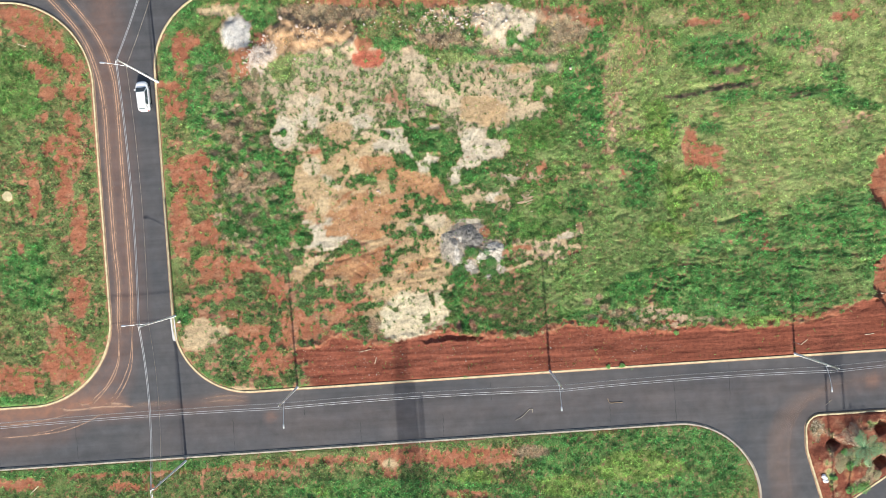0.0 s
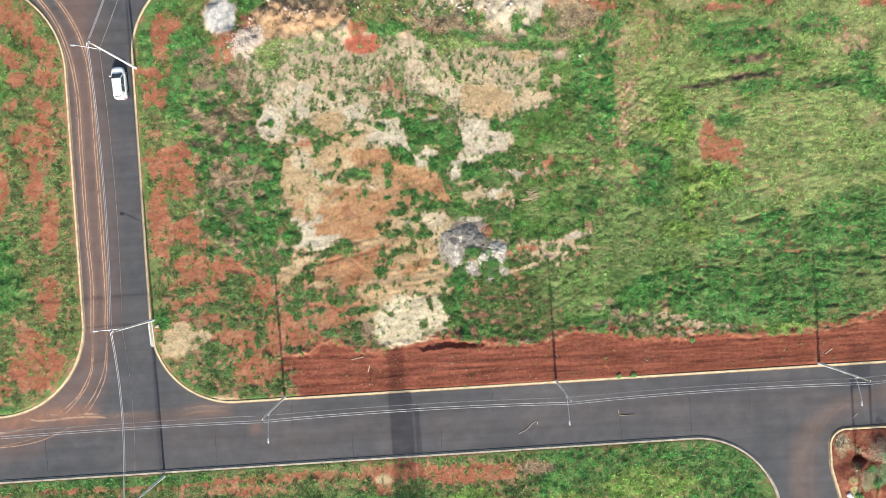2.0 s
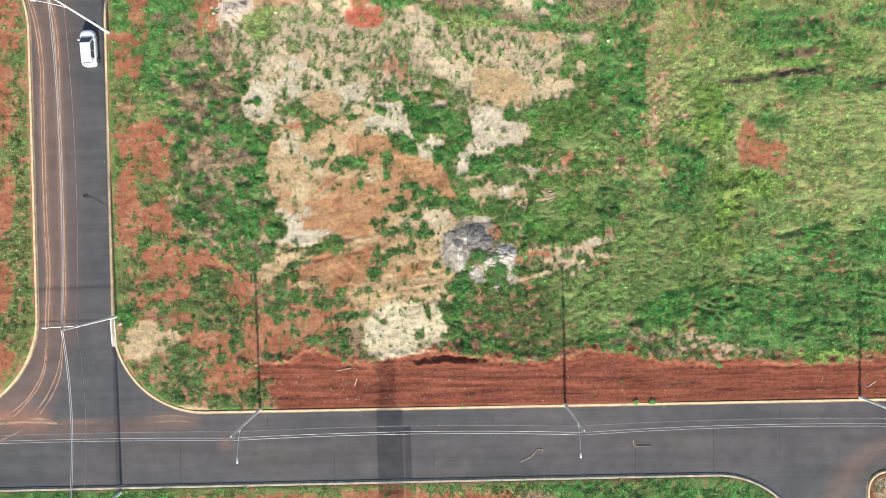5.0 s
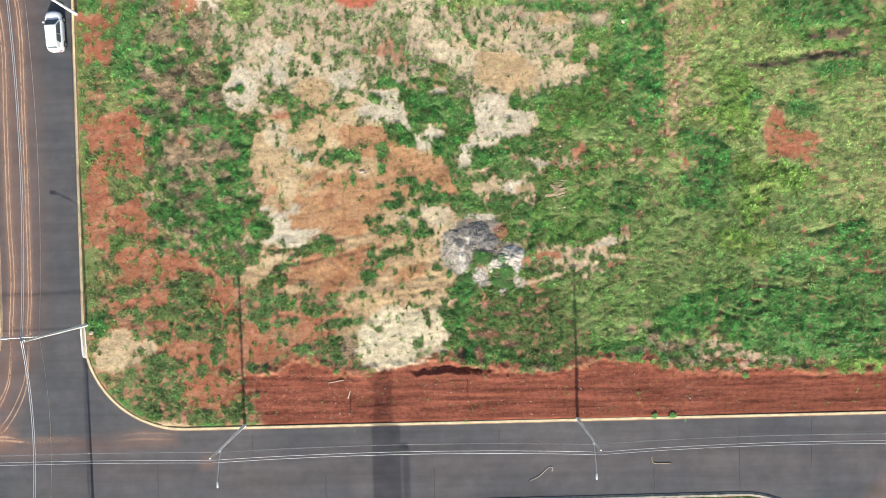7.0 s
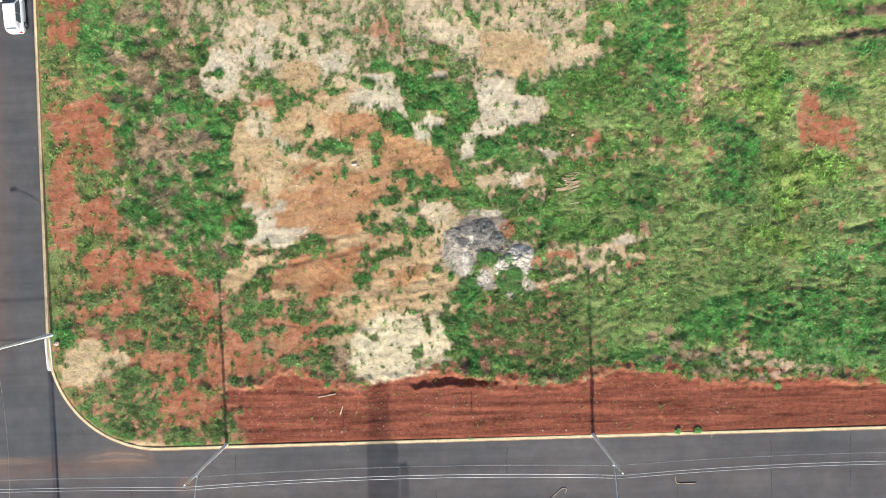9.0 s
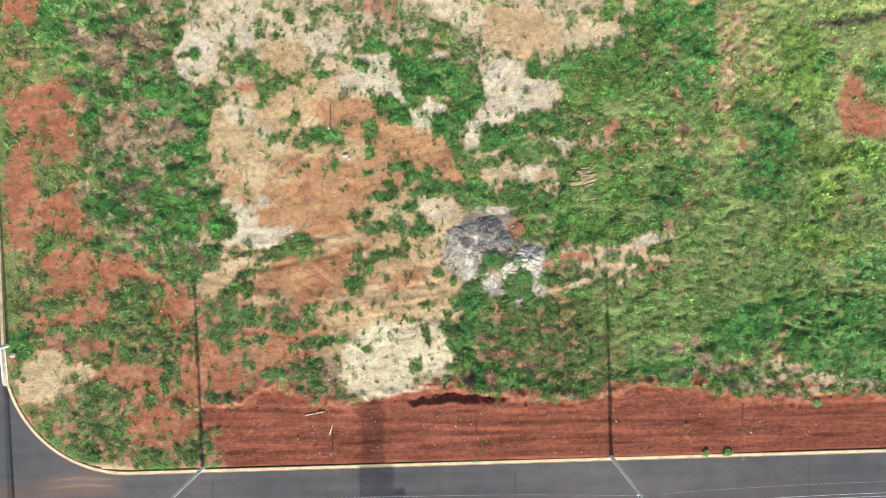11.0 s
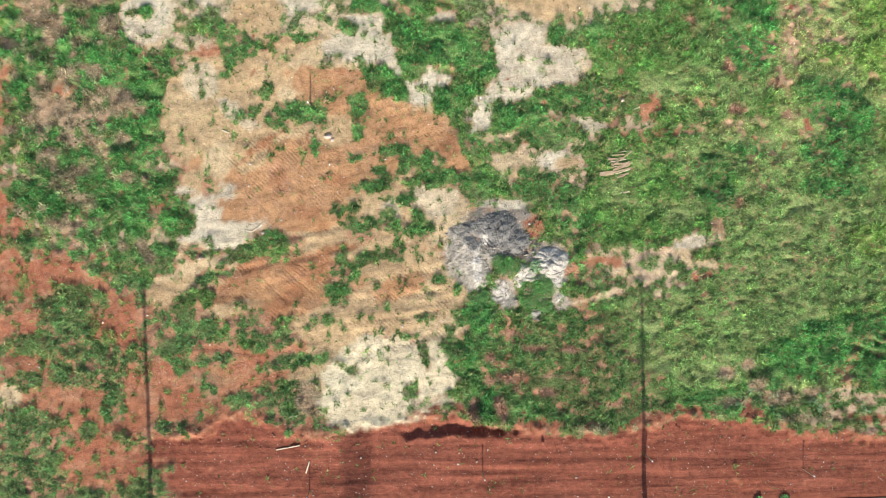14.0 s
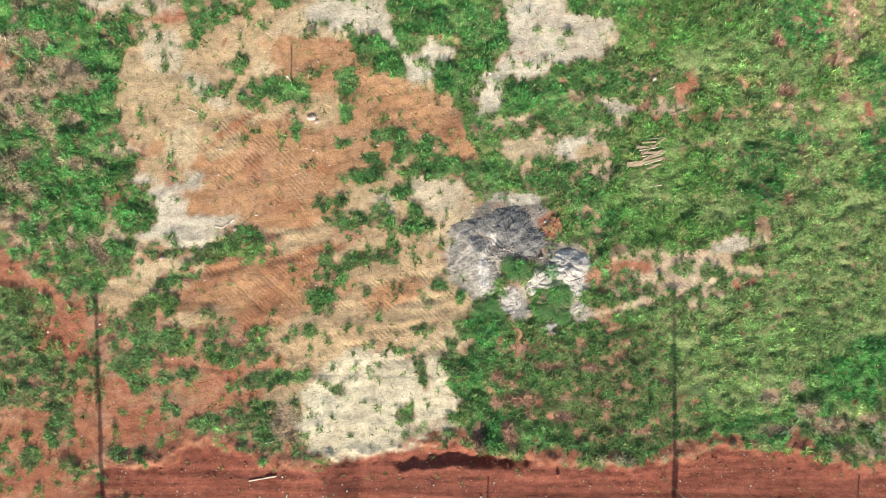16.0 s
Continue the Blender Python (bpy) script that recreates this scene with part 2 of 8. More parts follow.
def inside(x, y, ring):
    """The distance to the outline: positive within it."""
    best = np.full(x.shape, 1e9)
    odd = np.zeros(x.shape, bool)
    for (ax, ay), (bx, by) in zip(ring, np.roll(ring, -1, axis=0)):
        dx, dy = bx - ax, by - ay
        k = np.clip(((x - ax) * dx + (y - ay) * dy) / (dx * dx + dy * dy + 1e-12), 0, 1)
        best = np.minimum(best, np.hypot(x - ax - k * dx, y - ay - k * dy))
        if ay != by:
            odd ^= ((ay > y) != (by > y)) & (x < (bx - ax) * (y - ay) / (by - ay) + ax)
    return np.where(odd, best, -best)


def lot_depth(x, y):
    return np.maximum.reduce([inside(x, y, ring) for ring in LOTS.values()])


def spread(parts):
    """Grid lines: stretches (from, to, spacing)."""
    out = [np.arange(a, b, s) for a, b, s in parts]
    far = 1.45 ** np.arange(0, 15) * 3
    return np.concatenate([out[0][0] - np.cumsum(far)[::-1], *out, out[-1][-1] + np.cumsum(far)])


# ---- ground: soil, cover and height over one sheet ----
GX = spread([(-70, -33, 0.34), (-33, 33, 0.17), (33, 66, 0.34)])
GY = spread([(-46, -19, 0.34), (-19, 19, 0.17), (19, 42, 0.34)])
X, Y = np.meshgrid(GX, GY)
SHAPE = X.shape

# kind: soil colour, cover by plants, colour of the plants, their height in metres
KINDS = {
    "grass": ((0.35, 0.19, 0.11), 0.74, (0.128, 0.275, 0.065), 0.16),
    "mid": ((0.34, 0.22, 0.12), 0.82, (0.122, 0.291, 0.063), 0.15),
    "weedgrass": ((0.33, 0.17, 0.10), 0.70, (0.102, 0.228, 0.058), 0.14),
    "lush": ((0.29, 0.19, 0.10), 0.80, (0.092, 0.300, 0.070), 0.19),
    "turf": ((0.38, 0.25, 0.14), 0.88, (0.185, 0.338, 0.094), 0.12),
    "sward": ((0.36, 0.19, 0.115), 0.60, (0.125, 0.265, 0.076), 0.13),
    "ash": ((0.520, 0.495, 0.450), 0.03, (0.130, 0.240, 0.060), 0.15),
    "rust": ((0.36, 0.20, 0.13), 0.52, (0.330, 0.200, 0.125), 0.13),
    "straw": ((0.34, 0.20, 0.11), 0.72, (0.460, 0.420, 0.230), 0.15),
    "yellow": ((0.30, 0.20, 0.10), 0.90, (0.215, 0.400, 0.085), 0.18),
    "olive": ((0.45, 0.31, 0.17), 0.84, (0.255, 0.395, 0.115), 0.12),
    "dryolive": ((0.46, 0.34, 0.18), 0.84, (0.321, 0.396, 0.139), 0.10),
    "olivered": ((0.46, 0.27, 0.15), 0.72, (0.225, 0.345, 0.095), 0.11),
    "pinkgrass": ((0.50, 0.33, 0.21), 0.66, (0.255, 0.345, 0.110), 0.11),
    "sparse": ((0.48, 0.375, 0.25), 0.46, (0.190, 0.290, 0.100), 0.15),
    "mixred": ((0.40, 0.205, 0.118), 0.66, (0.155, 0.272, 0.080), 0.16),
    "mixtan": ((0.52, 0.38, 0.25), 0.45, (0.115, 0.245, 0.060), 0.17),
    "speckle": ((0.52, 0.405, 0.255), 0.36, (0.130, 0.255, 0.072), 0.15),
    "thin": ((0.37, 0.20, 0.122), 0.46, (0.112, 0.250, 0.066), 0.13),
    "scrub": ((0.37, 0.21, 0.13), 0.72, (0.096, 0.290, 0.068), 0.21),
    "brown": ((0.37, 0.26, 0.165), 0.58, (0.305, 0.265, 0.150), 0.18),
    "red": ((0.345, 0.132, 0.074), 0.31, (0.180, 0.260, 0.070), 0.13),
    "redbrown": ((0.335, 0.160, 0.080), 0.12, (0.120, 0.230, 0.060), 0.14),
    "clump": ((0.33, 0.22, 0.125), 0.70, (0.095, 0.258, 0.062), 0.15),
    "sandy": ((0.55, 0.45, 0.30), 0.25, (0.130, 0.245, 0.070), 0.13),
    "spoil": ((0.48, 0.31, 0.175), 0.24, (0.36, 0.28, 0.14), 0.2),
    "crumb": ((0.30, 0.115, 0.065), 0.10, (0.16, 0.22, 0.07), 0.13),
    "redbright": ((0.46, 0.14, 0.085), 0.28, (0.150, 0.260, 0.070), 0.13),
    "redtan": ((0.355, 0.152, 0.083), 0.24, (0.120, 0.245, 0.060), 0.15),
    "strip": ((0.212, 0.070, 0.043), 0.02, (0.130, 0.250, 0.060), 0.15),
    "tan": ((0.475, 0.335, 0.185), 0.16, (0.120, 0.230, 0.060), 0.15),
    "orange2": ((0.41, 0.225, 0.112), 0.12, (0.120, 0.230, 0.060), 0.15),
    "orange": ((0.37, 0.245, 0.14), 0.16, (0.250, 0.230, 0.090), 0.15),
    "beige": ((0.52, 0.392, 0.232), 0.22, (0.140, 0.250, 0.075), 0.15),
    "cream": ((0.63, 0.535, 0.355), 0.14, (0.130, 0.240, 0.060), 0.15),
    "pale": ((0.55, 0.475, 0.345), 0.16, (0.130, 0.240, 0.060), 0.15),
    "brick": ((0.500, 0.420, 0.340), 0.02, (0.130, 0.240, 0.060), 0.15),
    "grey": ((0.215, 0.192, 0.158), 0.02, (0.120, 0.240, 0.060), 0.15),
    "greydark": ((0.150, 0.134, 0.110), 0.01, (0.120, 0.240, 0.060), 0.15),
    "greylight": ((0.40, 0.348, 0.270), 0.06, (0.120, 0.240, 0.060), 0.15),
    "rowcrop": ((0.30, 0.20, 0.11), 0.84, (0.108, 0.325, 0.078), 0.19),
    # shade along the narrow ditches, put into dark soil and leaf colours
    "shaded_ditch": ((0.17, 0.125, 0.085), 0.20, (0.080, 0.160, 0.055), 0.20),
}
soil = np.empty((*SHAPE, 3))
leaf = np.empty((*SHAPE, 3))
cover, tall, graded = np.empty(SHAPE), np.empty(SHAPE), np.zeros(SHAPE)
soil[:], cover[:], leaf[:], tall[:] = KINDS["grass"]
RAGGED = 0.42 * rough_field(X, Y, 2.4, 3, 4, 0.75) + 0.58 * rough_field(X, Y, 0.75, 9, 2, 0.9)

FINE = rough_field(X, Y, 0.5, 13, 2, 0.8)


def lay(kind, w):
    """Mix a kind into the ground by the weight w."""
    s, c, g, h = KINDS[kind]
    soil[:] = soil * (1 - w[..., None]) + np.array(s) * w[..., None]
    leaf[:] = leaf * (1 - w[..., None]) + np.array(g) * w[..., None]
    cover[:] = cover * (1 - w) + c * w
    tall[:] = tall * (1 - w) + h * w


def paint(kind, x, y, rx, ry, turn=0.0):
    """A ragged patch of a kind: middle, half lengths, turn in degrees."""
    reach = max(rx, ry) * 2.2 + 2.0
    i0, i1 = np.searchsorted(GX, (x - reach, x + reach))
    j0, j1 = np.searchsorted(GY, (y - reach, y + reach))
    w = (slice(j0, j1), slice(i0, i1))
    c, s = math.cos(radians(turn)), math.sin(radians(turn))
    u, v = X[w] - x, Y[w] - y
    r = np.sqrt(((u * c + v * s) / rx) ** 2 + ((v * c - u * s) / ry) ** 2)
    small = min(rx, ry)
    k = (1 - r) * small / (0.5 + 0.22 * small) + RAGGED[w] * 0.26 + FINE[w] * 0.22
    k, spread_ = step(-0.24, 0.26, k)[..., None], step(-0.45, 0.42, k)
    so, co, le, ta = KINDS[kind]
    soil[w] = soil[w] * (1 - k) + np.array(so) * k
    leaf[w] = leaf[w] * (1 - k) + np.array(le) * k
    cover[w] = cover[w] * (1 - spread_) + co * spread_
    tall[w] = tall[w] * (1 - k[..., 0]) + ta * k[..., 0]


# the whole tract, then the middle of the lot
paint("mixred", -56.0, 8.4, 10.1, 31.1, -4)
paint("lush", -57.6, -2.4, 4.7, 4.7, -4)
paint("mid", -57.1, 24.1, 4.7, 4.7, -4)
paint("lush", -53.4, 1.3, 3.1, 4.7, -4)
paint("red", -55.6, 32.1, 4.7, 1.7, -32)
paint("red", -54.2, 25.4, 3.1, 1.1, -34)
paint("red", -52.8, 18.8, 2.3, 1.6, -4)
paint("red", -56.4, 12.4, 2.3, 1.1, -24)
paint("mixred", -51.9, 9.8, 3.9, 15.5, -4)
paint("red", -51.2, 27.5, 1.1, 3.9, 31)
paint("red", -53.1, 29.6, 1.9, 1.1, -34)
paint("red", -50.1, 22.5, 1.7, 1.1, -24)
paint("red", -50.7, 15.9, 1.2, 4.7, 1)
paint("red", -56.6, 8.5, 0.8, 3.1, -4)
paint("red", -52.4, 8.6, 1.1, 2.6, -12)
paint("red", -50.8, 4.2, 1.2, 3.9, -4)
paint("red", -51.5, -5.5, 1.6, 2.8, -4)
paint("red", -53.8, -14.4, 3.7, 2.8, 16)
paint("red", -61.1, -16.5, 3.9, 2.0, -4)
paint("red", -59.2, 1.6, 0.6, 0.9, -4)
paint("red", -54.2, 15.3, 0.8, 1.1, -4)
paint("red", -54.3, -10.5, 2.0, 1.1, -4)
paint("lush", -60.5, -19.7, 3.9, 0.8, -4)
paint("mixred", -35.6, 1.7, 4.7, 25.7, -4)
paint("lush", -34.6, 31.9, 2.3, 3.1, -44)
paint("red", -34.8, 26.9, 1.7, 2.6, -4)
paint("red", -35.6, 20.7, 1.2, 3.9, -9)
paint("beige", -35.6, 15.7, 1.1, 2.3, -4)
paint("red", -33.9, 9.8, 1.9, 3.7, -4)
paint("red", -35.3, 1.7, 3.4, 3.1, -4)
paint("red", -31.1, -0.9, 2.8, 3.1, -4)
paint("red", -27.0, -3.5, 2.6, 1.7, -4)
paint("red", -34.2, 5.5, 3.1, 2.3, -4)
paint("lush", -31.3, 24.6, 2.0, 2.6, -4)
paint("lush", -39.2, -9.0, 0.9, 4.7, -4)
paint("lush", -36.8, -9.2, 1.6, 1.7, -4)
paint("scrub", -29.9, 10.7, 3.9, 13.2, 4)
paint("scrub", -27.4, 2.0, 3.9, 4.7, -4)
paint("mixred", -26.1, -12.2, 9.3, 8.6, -4)
paint("beige", -35.3, -11.8, 2.0, 2.6, -44)
paint("lush", -33.7, -15.7, 1.7, 2.0, -44)
paint("lush", -33.1, -17.7, 3.1, 0.9, -24)
paint("lush", -26.6, -20.1, 3.1, 0.5, -4)
paint("beige", -29.9, -19.9, 2.3, 0.6, -4)
paint("red", -27.5, -15.4, 3.6, 1.7, -4)
paint("red", -19.4, -12.2, 5.4, 2.0, 6)
paint("red", -24.1, -7.2, 2.0, 1.1, -4)
paint("lush", -27.4, -8.6, 3.4, 1.2, 16)
paint("lush", -29.6, -6.5, 1.9, 0.9, -4)
paint("lush", -15.7, -10.5, 3.9, 0.8, 6)
paint("lush", -12.8, -13.8, 3.1, 0.8, -4)
paint("sparse", -12.8, 21.2, 13.2, 7.8, -4)
paint("sparse", 9.4, 18.2, 10.1, 8.6, -4)
paint("speckle", -16.8, 19.9, 3.1, 2.3, -34)
paint("pale", -21.8, 14.8, 1.9, 2.6, -4)
paint("pale", -18.6, 18.1, 1.1, 2.3, -34)
paint("speckle", -19.9, 20.9, 2.0, 1.1, -4)
paint("pale", -12.4, 16.2, 2.2, 1.4, -4)
paint("speckle", -14.7, 16.3, 1.9, 2.8, -4)
paint("speckle", -1.8, 21.3, 1.7, 2.0, -4)
paint("speckle", 0.2, 18.4, 2.3, 1.2, -24)
paint("speckle", -1.8, 23.9, 2.8, 0.6, -4)
paint("speckle", 4.9, 20.1, 2.3, 1.7, -4)
paint("tan", 6.4, 16.4, 3.6, 2.0, -29)
paint("speckle", 12.8, 16.1, 2.5, 3.4, -4)
paint("speckle", -7.1, 13.9, 4.7, 1.2, 6)
paint("speckle", 11.8, 18.8, 1.2, 2.3, -4)
paint("tan", 10.6, 21.8, 1.4, 0.6, -4)
paint("orange", -17.4, 28.4, 5.4, 2.3, 6)
paint("brown", -16.0, 31.2, 7.0, 1.4, 0)
paint("brown", -6.1, 30.0, 5.4, 1.4, -4)
paint("speckle", -8.9, 28.2, 1.9, 3.1, -24)
paint("red", -13.7, 32.2, 4.7, 0.8, -4)
paint("red", -0.6, 31.5, 4.7, 0.6, -4)
paint("orange", -21.0, 27.1, 3.1, 1.4, -4)
paint("lush", -23.4, 31.1, 2.0, 1.9, -4)
paint("beige", -29.1, 32.3, 3.1, 0.8, -4)
paint("pale", -27.3, 28.9, 2.3, 2.3, -4)
paint("red", -26.7, 25.0, 1.9, 2.0, -24)
paint("brick", -24.6, 25.5, 2.8, 1.2, 34)
paint("redbright", -9.1, 24.4, 1.9, 1.2, 6)
paint("redbright", -10.2, 25.5, 0.6, 1.2, -4)
paint("lush", -6.3, 26.9, 2.8, 1.6, -4)
paint("brown", 0.7, 27.2, 4.7, 1.9, -14)
paint("pale", 9.7, 28.2, 3.9, 2.0, -10)
paint("pale", 10.3, 25.9, 2.3, 1.2, -14)
paint("speckle", 6.3, 29.9, 4.7, 0.8, -4)
paint("brown", 18.4, 25.9, 3.6, 1.1, 6)
paint("brown", 16.2, 28.5, 4.7, 1.2, -4)
paint("red", 20.8, 27.5, 2.3, 0.8, -4)
paint("lush", 3.7, 24.8, 2.0, 0.8, -14)
paint("lush", 12.9, 24.9, 2.3, 0.9, -14)
paint("lush", 9.8, 23.6, 9.3, 0.8, -6)
paint("olive", 42.0, 6.9, 21.0, 19.4, -4)
paint("mid", 17.2, 5.4, 4.7, 12.4, -4)
paint("mid", 19.4, 16.0, 3.4, 8.6, 1)
paint("lush", 22.1, 24.3, 2.8, 2.3, -4)
paint("olivered", 25.5, 15.7, 2.3, 12.4, -4)
paint("yellow", 28.4, 11.6, 2.3, 3.1, -4)
paint("pinkgrass", 57.4, 23.5, 7.0, 4.7, -4)
paint("dryolive", 50.3, 4.0, 3.1, 4.7, -4)
paint("mid", 40.4, 20.8, 9.3, 3.4, 2)
paint("lush", 38.9, 21.7, 5.4, 1.2, 2)
paint("lush", 48.2, 23.0, 3.9, 1.1, 0)
paint("mid", 36.3, 15.3, 8.6, 1.9, 2)
paint("lush", 49.4, 16.0, 7.0, 1.1, 2)
paint("lush", 55.4, 14.5, 4.7, 1.1, -14)
paint("lush", 54.1, 18.8, 1.6, 1.6, -4)
paint("shaded_ditch", 33.3, 17.3, 3.4, 0.5, 6)
paint("shaded_ditch", 38.7, 17.7, 3.9, 0.4, 0)
paint("shaded_ditch", 39.6, 19.5, 3.1, 0.3, 6)
paint("shaded_ditch", 48.6, 16.0, 2.8, 0.3, 4)
paint("shaded_ditch", 38.1, 21.9, 4.7, 0.3, 0)
paint("red", 33.1, 9.4, 1.7, 3.1, -4)
paint("red", 38.1, 13.7, 0.9, 0.8, -4)
paint("red", 35.4, 12.7, 0.8, 1.1, -4)
paint("red", 43.0, 15.3, 0.7, 0.9, -4)
paint("red", 45.5, 12.4, 1.1, 0.5, -4)
paint("red", 31.8, 4.5, 1.1, 1.1, -4)
paint("red", 38.8, 5.5, 0.8, 1.9, -14)
paint("red", 55.2, 26.1, 1.6, 0.8, -24)
paint("red", 56.4, 10.7, 0.8, 0.8, -4)
paint("red", 36.1, 26.5, 3.1, 0.5, -4)
paint("red", 47.6, 12.3, 0.6, 0.4, -4)
paint("lush", 35.3, 11.9, 2.2, 1.1, 6)
paint("lush", 31.7, 12.9, 0.9, 2.0, -4)
paint("lush", 26.4, 3.6, 2.3, 2.2, -4)
paint("lush", 26.3, 8.7, 2.6, 1.1, -4)
paint("red", 29.0, 9.4, 1.7, 0.3, -4)
paint("lush", 41.6, -1.2, 2.2, 1.7, -4)
paint("rowcrop", 53.0, -3.9, 7.8, 7.0, -4)
paint("rowcrop", 45.1, -8.8, 15.5, 4.3, -1)
paint("mid", 27.3, -8.5, 4.7, 2.3, -1)
paint("rowcrop", 38.7, -11.5, 21.0, 2.6, 0)
paint("lush", 58.5, -2.6, 3.1, 4.7, -4)
paint("red", 18.6, -11.4, 1.1, 0.6, -4)
paint("mixred", 27.0, -14.1, 7.8, 0.7, -1)
paint("brown", 25.4, -13.8, 3.9, 0.5, -1)
paint("brown", 21.6, -12.4, 3.1, 0.6, 1)
paint("yellow", 46.3, -14.8, 7.0, 0.9, -1)
paint("yellow", 40.1, -15.3, 3.9, 0.6, -1)
paint("lush", -61.4, -30.7, 6.2, 1.2, -1)
paint("weedgrass", -25.1, -32.8, 40.4, 3.1, -1)
paint("red", -61.5, -31.3, 3.6, 0.9, -4)
paint("red", -46.1, -32.4, 3.1, 0.6, -4)
paint("red", -38.4, -30.3, 4.7, 0.5, -1)
paint("mixred", -13.9, -30.7, 32.7, 1.6, -0)
paint("red", -31.3, -30.5, 23.3, 0.5, -0)
paint("red", -1.4, -30.8, 12.4, 0.9, -0)
paint("red", -20.2, -30.3, 4.7, 0.5, 0)
paint("red", -9.2, -30.0, 3.9, 1.2, 0)
paint("red", 0.9, -31.6, 5.4, 0.9, 0)
paint("red", -28.2, -31.9, 3.1, 0.6, -4)
paint("red", -10.1, -32.1, 1.4, 1.7, -4)
paint("beige", -10.1, -31.5, 1.1, 0.6, -4)
paint("lush", -43.9, -29.7, 12.4, 0.8, -1)
paint("lush", -14.2, -34.7, 11.7, 1.4, -1)
paint("yellow", -14.2, -34.7, 7.0, 0.8, -1)
paint("yellow", 1.5, -34.8, 3.1, 1.7, -4)
paint("lush", -3.2, -35.7, 15.5, 1.4, -4)
paint("lush", 24.3, -34.2, 14.8, 5.4, -4)
paint("yellow", 24.3, -33.8, 7.0, 2.3, -4)
paint("yellow", 14.8, -36.0, 4.7, 1.6, -4)
paint("lush", 33.0, -31.6, 7.0, 2.6, -14)
paint("lush", 14.3, -31.2, 6.2, 2.3, -4)
paint("brown", 9.6, -30.9, 2.3, 0.9, -4)
paint("red", 19.9, -28.6, 1.6, 0.6, -4)
paint("red", 0.7, -36.4, 3.9, 0.6, -4)
paint("sandy", -21.6, 14.4, 1.9, 2.1, -4)
paint("speckle", -19.6, 19.4, 1.4, 2.3, -24)
paint("sandy", -16.9, 18.5, 1.1, 1.2, -4)
paint("tan", -13.4, 16.3, 1.4, 2.6, -4)
paint("tan", -14.1, 14.6, 2.0, 1.7, -4)
paint("sandy", -15.2, 22.7, 0.8, 1.4, -24)
paint("sandy", -1.9, 21.3, 1.6, 1.9, -4)
paint("sandy", -1.3, 24.0, 1.9, 0.7, -4)
paint("sandy", 0.5, 18.2, 2.6, 0.9, -14)
paint("tan", 6.1, 16.5, 3.1, 1.7, -34)
paint("speckle", 4.4, 20.5, 3.1, 2.2, -4)
paint("speckle", 12.9, 17.1, 1.9, 3.6, -14)
paint("sandy", 14.0, 16.4, 1.1, 0.8, -4)
paint("tan", 11.6, 21.9, 1.6, 0.6, -4)
paint("redbright", -9.0, 24.3, 2.0, 1.2, 11)
paint("redtan", -9.8, 26.7, 1.2, 1.1, -4)
paint("olive", -19.6, 23.9, 3.4, 1.9, -4)
paint("olive", 2.0, 23.9, 3.4, 0.7, -4)
paint("thin", -7.4, 18.9, 3.6, 2.0, -24)
paint("clump", -9.9, 17.9, 1.6, 1.6, -4)
paint("clump", -14.7, 12.1, 1.2, 1.1, -4)
paint("clump", -3.9, 13.7, 1.9, 2.3, -4)
paint("clump", -23.2, 18.0, 0.8, 2.3, -4)
paint("spoil", -18.0, 28.8, 5.1, 1.9, 0)
paint("brown", -14.4, 30.9, 6.5, 1.4, -4)
paint("spoil", -19.4, 27.8, 3.1, 1.2, -4)
paint("redtan", -6.0, 31.7, 7.8, 0.8, -4)
paint("mixtan", 0.1, 28.8, 3.9, 1.6, -4)
paint("clump", -2.8, 30.5, 1.9, 1.2, -4)
paint("clump", -5.4, 27.8, 2.6, 1.1, -4)
paint("pale", 9.7, 28.0, 3.9, 2.3, -24)
paint("brown", 18.3, 26.3, 2.8, 1.4, -4)
paint("redtan", 17.8, 29.2, 3.1, 0.6, -4)
paint("redtan", -27.0, 24.9, 1.7, 2.2, -14)
paint("lush", -31.4, 25.2, 1.6, 2.8, -4)
paint("lush", -23.6, 31.5, 1.9, 1.7, -4)
paint("red", -34.0, 28.3, 2.0, 1.6, -4)
paint("redtan", -34.6, 25.1, 1.2, 2.6, -4)
paint("red", -37.9, 22.3, 0.8, 1.2, -4)
paint("redtan", -35.5, 20.0, 1.0, 2.8, -4)
paint("olivered", -35.6, 14.9, 1.2, 2.8, -4)
paint("redtan", -33.6, 10.9, 2.5, 2.0, -4)
paint("red", -55.4, 31.8, 3.4, 1.4, -44)
paint("red", -52.8, 28.6, 2.0, 1.2, -64)
paint("redtan", -53.7, 22.6, 1.4, 1.0, -4)
paint("redtan", -49.2, 25.4, 0.9, 1.6, -4)
paint("redtan", -50.1, 18.6, 0.6, 1.1, -4)
paint("redtan", -52.4, 15.9, 1.6, 1.0, -4)
paint("red", -52.6, 12.8, 1.0, 2.2, -4)
paint("redtan", 32.9, 9.6, 1.2, 2.6, -4)
paint("redtan", 33.7, 7.8, 1.1, 1.1, -24)
paint("red", 36.8, 7.1, 2.0, 0.6, -24)
paint("red", 38.3, 6.4, 0.7, 1.6, -24)
paint("redtan", 37.9, 13.9, 0.7, 0.8, -4)
paint("redtan", 35.7, 13.1, 0.7, 0.7, -4)
paint("redtan", 43.2, 15.5, 0.5, 0.8, -4)
paint("redtan", 45.6, 12.4, 0.7, 0.5, -4)
paint("redtan", 56.2, 10.6, 0.7, 0.6, -4)
paint("redtan", 54.8, 26.1, 0.8, 0.8, -4)
paint("redtan", 57.2, 26.3, 0.9, 1.4, -4)
paint("olivered", 25.9, 21.8, 1.9, 6.2, -4)
paint("olivered", 24.6, 12.6, 1.2, 4.7, -4)
